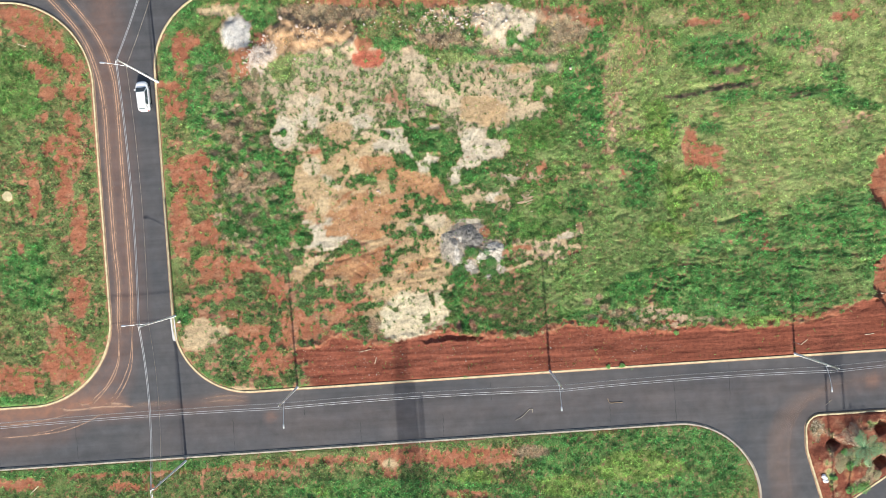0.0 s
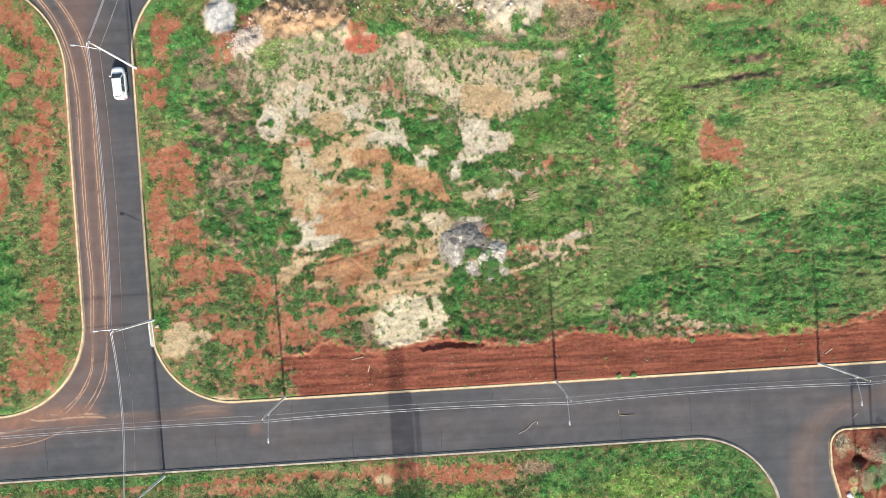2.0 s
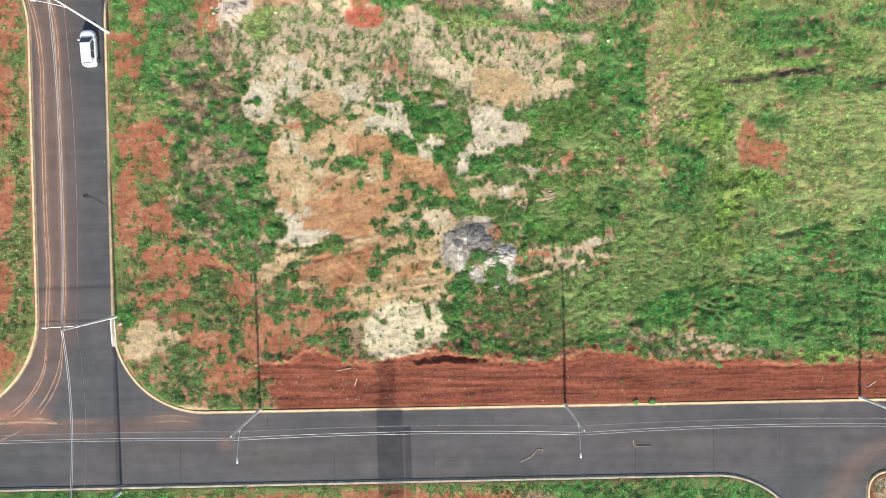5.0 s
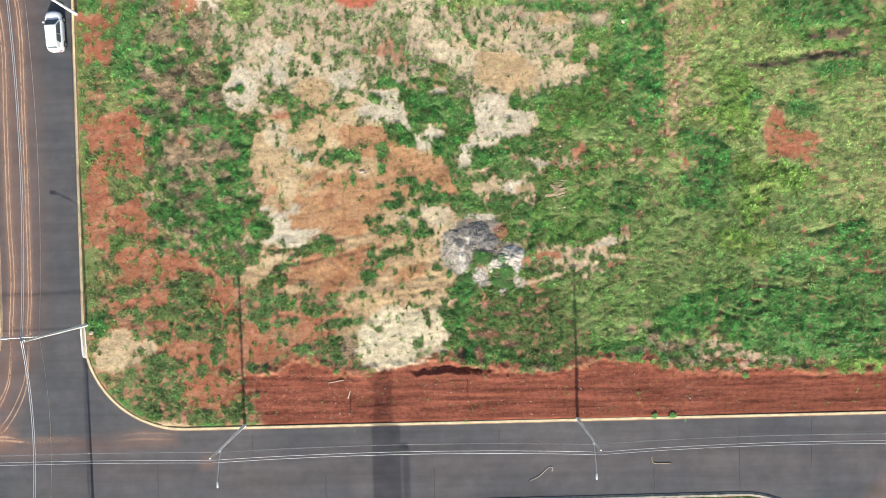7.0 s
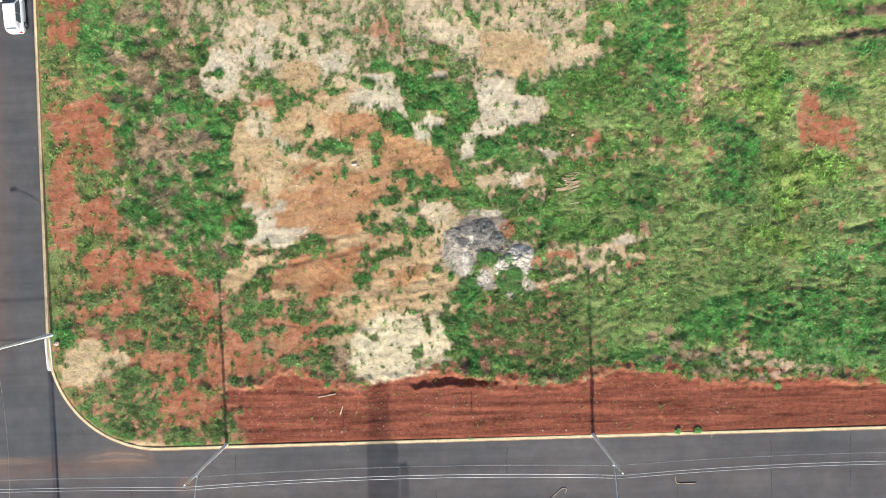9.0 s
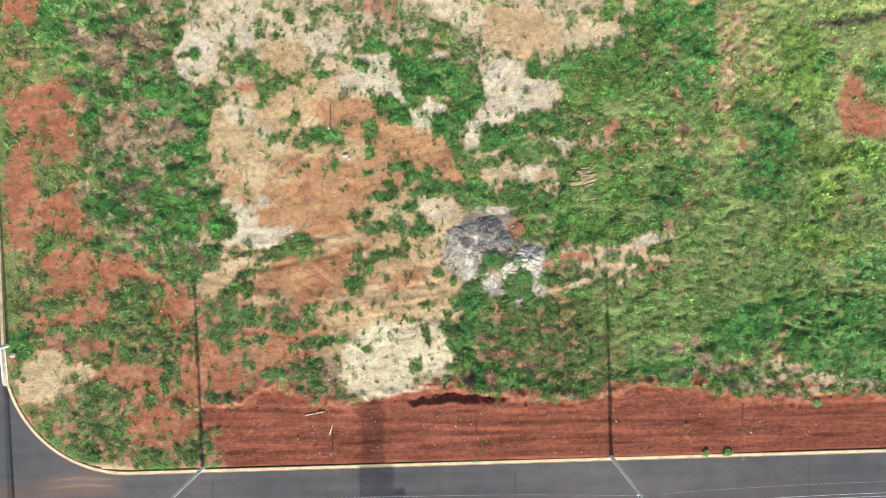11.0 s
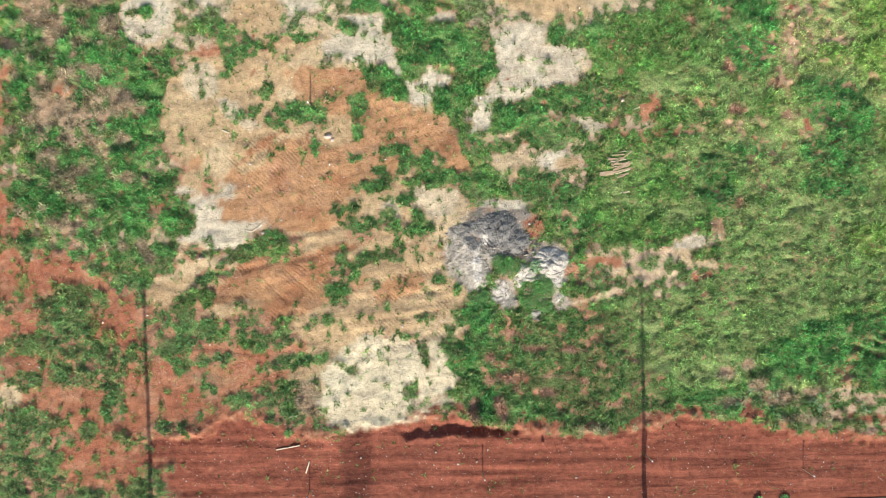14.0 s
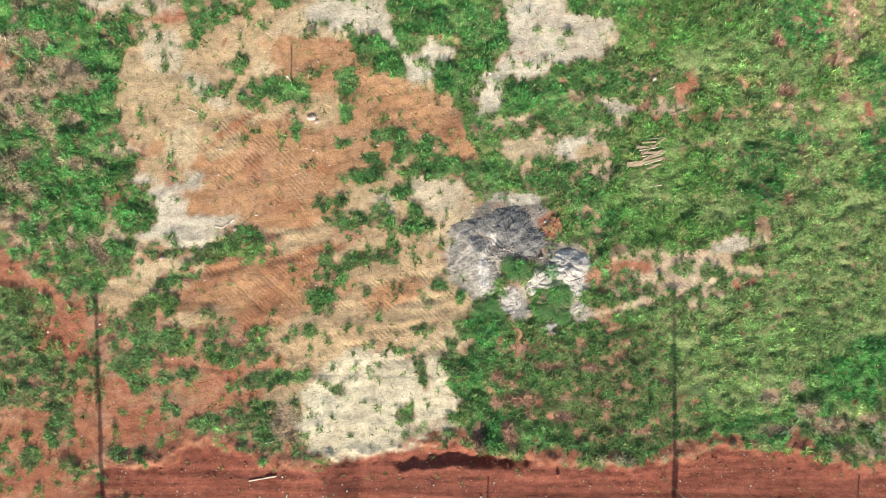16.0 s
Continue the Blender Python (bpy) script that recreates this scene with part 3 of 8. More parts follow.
paint("lush", 36.5, 11.9, 2.3, 1.2, 6)
paint("lush", 31.5, 13.1, 1.1, 1.7, -4)
paint("lush", 26.5, 9.0, 2.6, 0.6, -8)
paint("lush", 26.6, 7.4, 2.3, 0.9, -14)
paint("lush", 54.9, 18.7, 1.7, 1.4, -4)
paint("yellow", 28.4, 12.0, 3.1, 2.0, -4)
# the verge and the sown rows
paint("red", -37.9, 12.5, 2.2, 3.9, -1)
paint("red", -37.5, 5.2, 2.6, 2.8, -1)
paint("redtan", -33.7, 1.2, 3.9, 1.9, -26)
paint("redtan", -30.5, -2.8, 4.5, 2.0, -21)
paint("red", -27.8, -7.1, 3.9, 2.2, -11)
paint("red", -31.3, -10.1, 3.4, 1.9, -1)
paint("redtan", -26.9, -12.5, 3.4, 1.1, -1)
paint("clump", -33.8, -1.6, 1.2, 0.6, -11)
paint("clump", -30.0, -5.6, 1.2, 0.7, -1)
paint("clump", -35.1, -6.7, 1.4, 1.1, -1)
paint("clump", -26.8, -9.7, 1.2, 0.6, -1)
paint("mid", 30.3, -1.6, 10.7, 2.8, 2)
paint("rowcrop", 37.0, -4.8, 8.4, 2.5, 2)
paint("mid", 25.2, -4.5, 5.6, 3.4, -1)
# the middle of the lot
paint("mid", 9.4, 5.0, 10.3, 8.6, -0)
paint("mixtan", 6.0, 5.0, 4.1, 3.4, -0)
paint("weedgrass", 8.1, -10.2, 8.9, 4.4, -0)
paint("mid", 18.2, -8.8, 7.5, 4.1, 3)
paint("tan", -16.4, 9.7, 4.2, 3.4, -0)
paint("tan", -8.9, 11.4, 5.0, 2.3, -0)
paint("tan", -13.7, 5.7, 7.3, 5.0, -0)
paint("tan", -6.2, 6.7, 5.7, 3.8, -0)
paint("tan", -7.0, -0.1, 5.7, 2.3, -0)
paint("tan", -2.2, -5.6, 4.2, 2.7, -0)
paint("tan", -9.1, -7.6, 4.2, 2.3, 15)
paint("tan", -4.3, -3.5, 3.8, 2.3, -0)
paint("beige", -8.9, 11.7, 3.1, 1.2, 5)
paint("redtan", -17.5, 12.6, 1.5, 0.5, -0)
paint("orange2", -9.6, 10.2, 2.5, 1.1, -10)
paint("redbrown", -7.6, 10.7, 1.6, 0.5, -10)
paint("orange2", -5.5, 8.0, 2.2, 1.3, -0)
paint("redbrown", -4.2, 7.5, 1.9, 0.5, 6)
paint("orange2", -2.5, 6.3, 1.6, 1.3, -0)
paint("redbrown", -0.9, 5.7, 0.8, 1.3, -0)
paint("orange2", -12.7, 3.3, 4.7, 2.2, -20)
paint("orange2", -10.3, 2.3, 3.8, 2.2, -0)
paint("redbrown", -12.7, 1.8, 1.9, 0.9, -0)
paint("orange2", -17.7, 8.4, 1.9, 0.4, 40)
paint("orange2", -18.9, 5.4, 0.8, 1.3, -0)
paint("beige", -15.7, 7.4, 1.2, 1.0, -40)
paint("beige", -16.8, 5.0, 1.0, 1.4, -20)
paint("beige", -18.9, 11.1, 1.0, 0.8, -30)
paint("beige", -11.6, 9.1, 1.4, 0.5, -20)
paint("beige", -7.6, 3.8, 1.4, 1.4, -40)
paint("beige", -7.9, 6.2, 0.9, 0.7, -0)
paint("beige", -22.7, 13.2, 2.1, 0.6, -0)
paint("beige", -21.7, 12.9, 1.5, 0.7, -0)
paint("tan", -4.2, 0.6, 3.4, 2.3, -0)
paint("beige", -1.3, 0.9, 2.1, 2.1, -0)
paint("redbrown", -11.1, 0.3, 1.9, 0.5, -0)
paint("redbrown", -8.7, -1.5, 1.9, 0.4, 10)
paint("orange2", -12.1, -4.2, 5.4, 1.9, 8)
paint("redbrown", -13.8, -4.9, 3.1, 1.4, 25)
paint("redbrown", -15.2, -3.8, 2.2, 1.3, 40)
paint("redbrown", -10.4, -2.8, 1.9, 0.9, -0)
paint("tan", -6.0, -5.6, 4.6, 1.5, 10)
paint("orange2", -4.3, -4.2, 2.2, 0.8, 20)
paint("redtan", -21.4, -10.0, 6.5, 2.7, -0)
paint("redtan", -24.0, -5.5, 2.4, 2.4, -0)
paint("redtan", -26.1, -8.2, 3.8, 2.7, -0)
paint("redtan", -14.9, -9.7, 4.1, 1.6, 15)
paint("redtan", -25.2, -11.7, 3.4, 2.1, -0)
paint("redtan", -20.4, -12.1, 5.8, 2.4, -0)
paint("redbrown", -24.1, -6.5, 1.6, 1.3, -0)
paint("redbrown", -26.0, -3.8, 1.9, 0.9, 10)
paint("redbrown", -21.8, -12.4, 1.6, 1.1, 10)
paint("redbrown", -17.0, -10.0, 2.2, 0.9, 20)
paint("beige", -1.5, -7.3, 2.4, 0.9, 10)
paint("tan", -8.1, -8.0, 2.3, 0.7, 12)
paint("tan", -11.0, -10.0, 1.3, 1.0, -0)
paint("cream", -6.0, -10.8, 3.8, 2.4, 10)
paint("cream", -7.4, -12.1, 2.1, 1.7, -0)
paint("cream", -2.9, -10.1, 3.1, 2.1, -0)
paint("cream", -4.3, -12.5, 4.1, 1.2, -0)
paint("cream", -8.8, -10.4, 1.4, 1.0, 20)
paint("beige", -10.5, -11.8, 1.2, 1.2, -0)
paint("pale", -17.8, 1.0, 1.7, 1.6, -30)
paint("pale", -16.8, -0.2, 2.4, 1.3, 5)
paint("pale", -16.1, 2.0, 1.0, 1.3, -0)
paint("beige", -19.6, -3.5, 3.1, 0.8, 18)
paint("beige", -17.2, -2.4, 1.7, 0.6, 10)
paint("beige", -19.2, -1.4, 1.4, 0.7, 20)
paint("beige", -21.2, -1.1, 0.9, 1.0, -0)
paint("pale", 4.7, 11.7, 3.1, 2.4, -0)
paint("pale", 6.3, 11.4, 2.8, 1.7, -0)
paint("beige", 8.1, 10.4, 0.9, 1.2, -0)
paint("pale", 3.3, 9.0, 1.8, 1.6, -0)
paint("pale", 1.3, 7.7, 1.1, 1.7, -0)
paint("beige", 1.8, 6.0, 0.8, 0.7, -0)
paint("pale", -3.2, 10.8, 2.4, 0.9, -10)
paint("pale", -6.2, 12.7, 3.1, 1.2, -5)
paint("pale", -4.5, 11.9, 2.8, 1.0, -10)
paint("beige", -8.9, 12.1, 2.1, 0.9, -0)
paint("pale", -2.1, 9.7, 1.0, 0.6, -0)
paint("pale", 9.0, 7.1, 1.1, 0.4, -8)
paint("pale", 6.5, 4.6, 1.2, 0.6, 15)
paint("beige", 3.6, 4.3, 1.7, 1.0, -10)
paint("beige", 5.0, 3.6, 1.2, 0.6, -0)
paint("tan", 7.7, 4.3, 0.9, 0.5, -0)
paint("beige", 6.4, 7.5, 0.5, 0.5, -0)
paint("redtan", 13.2, 6.5, 1.6, 0.8, -0)
paint("redtan", 11.7, 7.8, 1.2, 0.8, 20)
paint("redtan", 13.4, 8.5, 0.5, 0.7, -10)
paint("tan", 15.9, 6.9, 2.3, 0.3, 4)
paint("mixred", 12.2, 8.0, 2.1, 1.4, -0)
paint("grey", 2.6, -0.5, 2.9, 2.1, -0)
paint("greylight", 0.4, -2.5, 1.6, 2.1, 30)
paint("greylight", 6.1, -2.9, 1.7, 1.9, -0)
paint("greylight", 3.0, -4.8, 1.2, 0.9, -40)
paint("greylight", 6.9, -5.4, 0.8, 0.7, -0)
paint("greylight", 5.2, -6.7, 0.8, 0.5, -0)
paint("red", 5.2, -0.1, 0.7, 0.8, -30)
paint("pale", 2.8, 1.6, 1.6, 0.3, -5)
paint("mixtan", 12.6, -3.3, 4.4, 2.1, -4)
paint("pale", 16.4, -1.3, 1.6, 0.6, 10)
paint("pale", 6.7, 1.5, 0.6, 0.6, 30)
paint("beige", 11.6, -3.4, 0.9, 0.5, -20)
paint("beige", 13.8, -2.9, 0.4, 0.5, -0)
paint("beige", 14.7, -4.7, 1.4, 0.4, 5)
paint("beige", 18.1, -2.9, 2.1, 0.4, -0)
paint("pale", 22.0, -3.3, 0.6, 0.8, 30)
paint("beige", 20.5, -2.6, 1.0, 0.3, -0)
paint("beige", 15.7, -2.2, 0.5, 0.5, -30)
paint("beige", 10.5, -5.2, 2.4, 0.3, 4)
paint("redtan", 9.8, -2.7, 1.7, 0.5, -0)
paint("redtan", 13.2, 2.3, 0.9, 0.4, -0)
paint("scrub", -25.8, 10.1, 4.4, 5.5, -0)
paint("scrub", -22.9, 4.0, 2.4, 4.4, -20)
paint("scrub", -25.9, 2.3, 3.1, 3.8, -0)
paint("clump", -21.0, 11.4, 1.4, 1.0, -20)
paint("clump", -22.7, 10.1, 1.1, 1.4, -0)
paint("clump", -25.7, 12.1, 1.7, 1.1, -0)
paint("clump", -20.9, 6.7, 0.7, 1.2, -0)
paint("brown", -26.5, 7.7, 1.4, 1.2, -0)
paint("redtan", -24.1, 8.9, 0.6, 0.8, -0)
paint("brown", -27.2, 3.7, 1.0, 1.4, -0)
paint("brown", -25.8, 5.7, 1.2, 0.7, -0)
paint("redtan", -23.6, 6.2, 0.5, 0.4, -0)
paint("redtan", -25.6, 2.2, 0.6, 0.4, -0)
paint("redtan", -21.0, 1.9, 1.0, 0.3, -15)
paint("brown", -22.2, 2.7, 0.3, 1.2, -0)
paint("redtan", -26.0, -1.1, 1.4, 0.3, -0)
paint("beige", -21.0, 0.3, 0.4, 1.0, -10)
paint("thin", -20.3, 4.0, 1.0, 1.5, -0)
paint("clump", -19.7, 1.0, 1.0, 1.1, -20)
paint("clump", -16.5, 10.8, 0.7, 0.3, -0)
paint("clump", -15.2, 12.6, 0.8, 1.0, -0)
paint("beige", -15.1, 12.6, 0.4, 0.4, -0)
paint("sparse", -19.0, 13.1, 2.1, 0.6, -0)
paint("clump", -10.9, 13.2, 1.6, 0.3, -0)
paint("clump", -17.7, 9.5, 0.3, 0.3, -0)
paint("thin", -13.5, 9.5, 0.5, 0.6, -30)
paint("thin", -14.4, 8.2, 0.7, 0.3, 20)
paint("clump", -11.3, 7.9, 1.6, 0.7, -10)
paint("olive", -11.7, 7.7, 0.9, 0.3, -10)
paint("clump", -12.5, 7.4, 0.6, 0.4, -20)
paint("thin", -10.6, 6.2, 0.4, 0.5, -30)
paint("clump", -10.3, 5.4, 0.3, 0.4, -0)
paint("thin", -7.4, 8.6, 0.8, 1.0, -0)
paint("lush", -4.9, 10.1, 1.3, 0.7, -40)
paint("lush", -3.3, 12.9, 1.1, 1.0, -20)
paint("lush", -1.5, 12.1, 0.7, 1.4, -0)
paint("clump", -7.7, 10.1, 0.3, 0.2, -0)
paint("clump", -7.1, 6.5, 0.5, 0.6, -30)
paint("thin", -5.7, 8.3, 0.3, 0.3, -0)
paint("clump", -7.4, 4.9, 0.4, 0.3, -30)
paint("clump", -8.8, 5.3, 0.3, 0.4, -0)
paint("clump", -6.4, 4.6, 0.2, 0.3, -0)
paint("clump", -4.2, 4.4, 1.0, 0.8, 30)
paint("thin", -4.1, 5.0, 0.3, 0.3, -0)
paint("clump", -6.3, 3.0, 0.9, 0.4, -10)
paint("clump", -2.0, 4.0, 0.7, 1.4, -0)
paint("clump", -3.9, 2.0, 0.4, 0.4, -0)
paint("thin", -2.7, 1.6, 0.4, 0.8, -20)
paint("clump", -2.5, -0.2, 0.8, 0.4, -10)
paint("clump", -8.1, 1.0, 0.4, 0.6, -20)
paint("clump", -6.3, 0.4, 1.7, 0.7, 10)
paint("thin", -7.0, -0.5, 1.1, 0.5, -0)
paint("clump", -4.6, -0.1, 0.4, 0.8, -0)
paint("clump", -13.4, -0.5, 1.0, 0.5, -0)
paint("thin", -11.6, -0.9, 0.7, 0.4, -0)
paint("clump", -12.2, 0.5, 0.6, 0.3, -0)
paint("clump", -15.0, -1.3, 0.5, 0.3, -0)
paint("thin", -17.8, 3.0, 0.4, 0.7, -0)
paint("clump", -15.6, 1.1, 0.3, 0.2, -0)
paint("thin", -19.2, 7.6, 0.4, 0.3, -0)
paint("clump", -19.2, 6.3, 0.3, 0.3, -0)
paint("clump", 0.9, 12.1, 1.7, 1.7, -0)
paint("lush", -0.4, 12.8, 0.7, 1.4, -0)
paint("clump", -0.4, 8.4, 0.7, 1.1, -0)
paint("clump", 6.7, 13.1, 1.7, 0.6, -0)
paint("clump", 6.8, 9.8, 0.5, 0.5, -0)
paint("clump", 2.7, 8.4, 0.4, 0.5, -30)
paint("lush", 3.6, 7.9, 1.3, 0.8, 25)
paint("clump", 5.7, 8.7, 1.4, 0.7, 15)
paint("clump", 6.0, 6.7, 2.1, 1.0, -0)
paint("clump", 0.9, 5.5, 0.6, 0.7, -0)
paint("clump", 2.6, 5.5, 1.0, 0.4, -0)
paint("clump", 8.7, 8.9, 2.1, 1.0, -0)
paint("clump", 6.0, 2.7, 2.3, 1.0, -20)
paint("clump", 4.3, 2.7, 0.6, 0.7, -40)
paint("clump", 1.2, 2.9, 1.1, 1.0, -0)
paint("clump", -0.1, 2.3, 0.8, 0.4, -0)
paint("clump", 7.4, 1.2, 1.0, 1.4, -20)
paint("thin", -24.5, -2.1, 2.0, 0.5, -0)
paint("clump", -21.8, -1.7, 2.2, 0.7, 6)
paint("clump", -25.3, -2.7, 0.7, 0.6, 30)
paint("clump", -23.1, -3.7, 1.2, 0.7, 10)
paint("clump", -22.4, -4.8, 0.4, 1.1, -0)
paint("clump", -16.4, -2.7, 0.6, 0.4, -0)
paint("clump", -17.9, -3.4, 0.6, 0.7, -30)
paint("clump", -26.8, -6.5, 1.3, 1.4, -10)
paint("clump", -25.7, -5.3, 0.8, 0.4, -0)
paint("thin", -24.8, -7.2, 1.7, 1.1, -20)
paint("clump", -20.0, -6.7, 1.7, 1.2, -10)
paint("thin", -18.3, -6.0, 0.8, 0.7, -0)
paint("clump", -20.0, -9.4, 1.0, 0.6, -20)
paint("clump", -17.0, -9.2, 1.3, 0.4, 20)
paint("thin", -22.1, -9.3, 1.1, 0.8, -10)
paint("clump", -18.0, -11.1, 0.6, 0.6, 40)
paint("clump", -17.1, -10.3, 0.3, 0.3, -0)
paint("clump", -14.7, -6.5, 0.7, 0.7, 30)
paint("thin", -15.9, -7.2, 1.1, 0.4, 30)
paint("clump", -12.8, -7.6, 1.3, 0.6, 12)
paint("clump", -14.2, -8.3, 0.6, 0.3, 20)
paint("clump", -9.8, -6.4, 0.8, 0.4, 30)
paint("clump", -10.8, -6.9, 0.4, 0.3, -0)
paint("clump", -13.2, -9.7, 1.1, 0.4, 15)
paint("clump", -11.5, -9.3, 1.3, 0.5, -0)
paint("clump", -9.6, -9.0, 0.6, 0.3, 20)
paint("clump", -9.2, -4.4, 0.6, 0.4, -0)
paint("clump", -8.2, -4.5, 0.4, 0.6, -20)
paint("clump", -8.9, -5.2, 0.4, 0.3, -0)
paint("clump", -7.7, -3.2, 1.0, 0.5, 30)
paint("clump", -6.3, -2.1, 1.1, 0.6, 20)
paint("clump", -4.6, -1.8, 0.6, 0.7, -30)
paint("thin", -6.0, -4.3, 0.3, 0.3, -0)
paint("clump", -8.4, -2.0, 0.3, 0.6, -20)
paint("clump", -3.9, -1.3, 0.6, 0.3, -0)
paint("clump", -1.7, -3.7, 0.4, 0.4, -0)
paint("thin", -6.5, -6.4, 0.4, 0.3, 10)
paint("clump", -12.2, -11.1, 0.6, 0.4, 50)
paint("clump", -14.6, -12.0, 1.7, 0.4, 12)
paint("clump", -16.7, -12.8, 0.8, 0.3, 20)
paint("clump", -20.6, -13.9, 1.3, 0.4, -0)
paint("clump", -12.2, -12.2, 1.4, 0.3, -20)
paint("clump", -11.2, -13.7, 1.4, 0.3, -10)
paint("clump", -12.7, -12.8, 0.6, 0.4, -30)
paint("cream", -4.7, -13.6, 3.4, 0.8, -0)
paint("redtan", -14.6, -13.5, 2.1, 0.5, -0)
paint("redtan", -7.8, -14.0, 1.4, 0.3, -0)
paint("clump", -24.7, -13.1, 0.7, 0.6, -20)
paint("clump", -28.0, -14.1, 0.4, 0.6, -0)
paint("clump", -26.6, -13.7, 0.4, 0.7, -0)
paint("thin", -24.8, -11.5, 0.8, 0.7, -0)
paint("clump", -21.8, -11.5, 0.3, 1.1, -0)
paint("clump", -18.6, -12.9, 0.4, 0.6, -0)
paint("thin", -3.8, -8.0, 0.7, 0.4, -30)
paint("clump", -3.8, -11.8, 0.4, 0.6, 20)
paint("clump", -5.2, -11.6, 0.3, 0.3, -0)
paint("clump", -4.1, -13.0, 0.3, 0.4, -0)
paint("clump", -2.2, -12.0, 0.6, 0.4, -0)
paint("thin", -2.9, -8.7, 0.4, 0.6, -30)
paint("clump", -7.2, -10.1, 0.2, 0.3, -0)
paint("clump", -8.2, -10.2, 0.2, 0.2, -0)
paint("clump", -7.8, -14.2, 0.3, 0.3, -0)
paint("clump", -0.7, -8.7, 0.6, 1.0, -0)
paint("clump", 1.2, -5.6, 0.8, 1.1, 10)
paint("clump", 0.5, -6.7, 0.6, 0.4, -0)
paint("clump", -0.5, -4.4, 0.3, 0.6, -0)
paint("lush", 3.1, -2.7, 0.7, 0.6, -0)
paint("clump", 1.9, -4.2, 0.6, 0.3, -0)
paint("lush", 5.0, -4.8, 1.1, 1.0, -10)
paint("clump", 5.0, -2.9, 0.5, 0.6, -0)
paint("clump", 1.2, -7.9, 1.7, 0.6, -0)
paint("clump", 7.8, -1.5, 0.5, 1.4, -0)
paint("clump", 8.8, -0.1, 1.4, 1.0, -0)
paint("clump", 7.4, -13.6, 2.1, 0.3, -0)
paint("lush", 12.6, -5.7, 3.1, 0.4, 2)
paint("lush", 23.8, -10.6, 2.1, 2.1, 20)
paint("lush", 22.7, -12.7, 3.1, 1.0, 10)
paint("lush", 19.6, -13.6, 3.1, 0.6, 6)
paint("lush", 15.8, -13.2, 1.4, 0.5, 20)
paint("yellow", 19.6, -14.1, 2.1, 0.3, 4)
paint("brown", 18.9, -10.5, 0.7, 0.6, -0)
paint("brown", 19.4, -12.5, 0.6, 0.5, -0)
paint("brown", 21.7, -12.0, 1.2, 0.9, -0)
paint("brown", 2.9, -13.1, 0.4, 0.7, -0)
paint("brown", 0.9, -13.1, 0.5, 0.6, -0)
paint("brown", 18.2, -11.8, 0.7, 0.3, -0)
paint("brown", -10.8, -12.3, 1.2, 0.9, -30)

# the scrub beside the verge
paint("scrub", -28.9, 15.5, 5.5, 3.5, -1)
paint("scrub", -26.8, 11.1, 4.6, 3.3, -1)
paint("scrub", -25.9, 7.7, 4.8, 3.1, -1)
paint("scrub", -25.5, 3.7, 5.0, 3.1, -1)
paint("scrub", -26.7, 0.3, 4.2, 2.2, -1)
paint("lush", -33.1, 16.9, 1.2, 2.2, 9)
paint("lush", -31.0, 10.6, 0.8, 2.6, 9)
paint("lush", -22.1, 8.2, 1.6, 2.6, -1)
paint("lush", -25.6, 15.4, 1.4, 1.4, -1)
paint("lush", -28.8, 2.7, 2.2, 1.8, -1)
paint("lush", -24.6, 5.7, 1.8, 0.6, -1)
paint("lush", -22.8, 1.9, 0.9, 2.2, -1)
paint("lush", -28.5, 12.5, 1.8, 1.1, -1)
paint("lush", -23.8, 11.5, 2.2, 1.1, -1)
paint("brown", -31.2, 16.8, 1.1, 0.7, -1)
paint("brown", -28.9, 14.2, 1.8, 1.5, 19)
paint("brown", -27.3, 17.2, 2.4, 0.6, -1)
paint("brown", -32.3, 15.1, 0.8, 0.4, -1)
paint("brown", -28.6, 8.8, 2.0, 1.4, -21)
paint("brown", -24.5, 8.9, 1.8, 1.0, -1)
paint("brown", -27.0, 6.6, 2.2, 0.7, -16)
paint("brown", -29.8, 7.5, 0.9, 0.4, -1)
paint("brown", -27.0, 4.3, 1.5, 0.8, -1)
paint("brown", -26.5, 2.2, 1.1, 0.4, -1)
paint("brown", -23.7, 6.5, 0.7, 0.5, -1)
paint("brown", -30.9, 11.9, 0.5, 0.4, -1)
paint("brown", -26.3, 12.9, 0.6, 0.8, -1)
paint("brown", -27.2, 0.5, 1.0, 0.4, -1)
paint("mixtan", -28.0, 15.5, 0.8, 0.5, -1)
paint("mixtan", -25.2, 8.7, 0.7, 0.6, -1)
paint("mixtan", -27.8, 7.7, 0.8, 0.4, -1)
paint("mixtan", -20.9, 4.5, 0.9, 0.4, -1)
paint("yellow", -32.3, 14.6, 0.8, 0.4, -1)
paint("yellow", -31.3, 12.1, 0.4, 1.3, 14)
paint("yellow", -31.0, 8.8, 0.4, 1.8, 9)
paint("yellow", -30.5, 5.1, 0.4, 1.3, -1)
# the red verge
paint("mixred", -33.1, 6.1, 2.4, 7.7, -1)
paint("mixred", -30.7, -0.1, 1.8, 1.3, -1)
paint("red", -33.3, 10.8, 1.8, 2.4, -1)
paint("red", -33.9, 7.8, 2.2, 1.0, -1)
paint("red", -32.0, 10.2, 0.7, 1.7, -1)
paint("red", -33.4, 1.9, 1.7, 2.1, -1)
paint("red", -31.7, 0.8, 1.2, 1.6, -1)
paint("red", -34.3, 6.5, 0.6, 0.4, -1)
paint("red", -32.7, 4.1, 0.5, 0.9, -1)
paint("grass", -34.8, -0.9, 1.0, 1.8, -1)
paint("grass", -34.4, 4.4, 0.5, 0.6, -1)
paint("grass", -32.2, 5.6, 0.9, 1.0, -1)
paint("grass", -31.0, 3.4, 0.6, 1.3, -1)
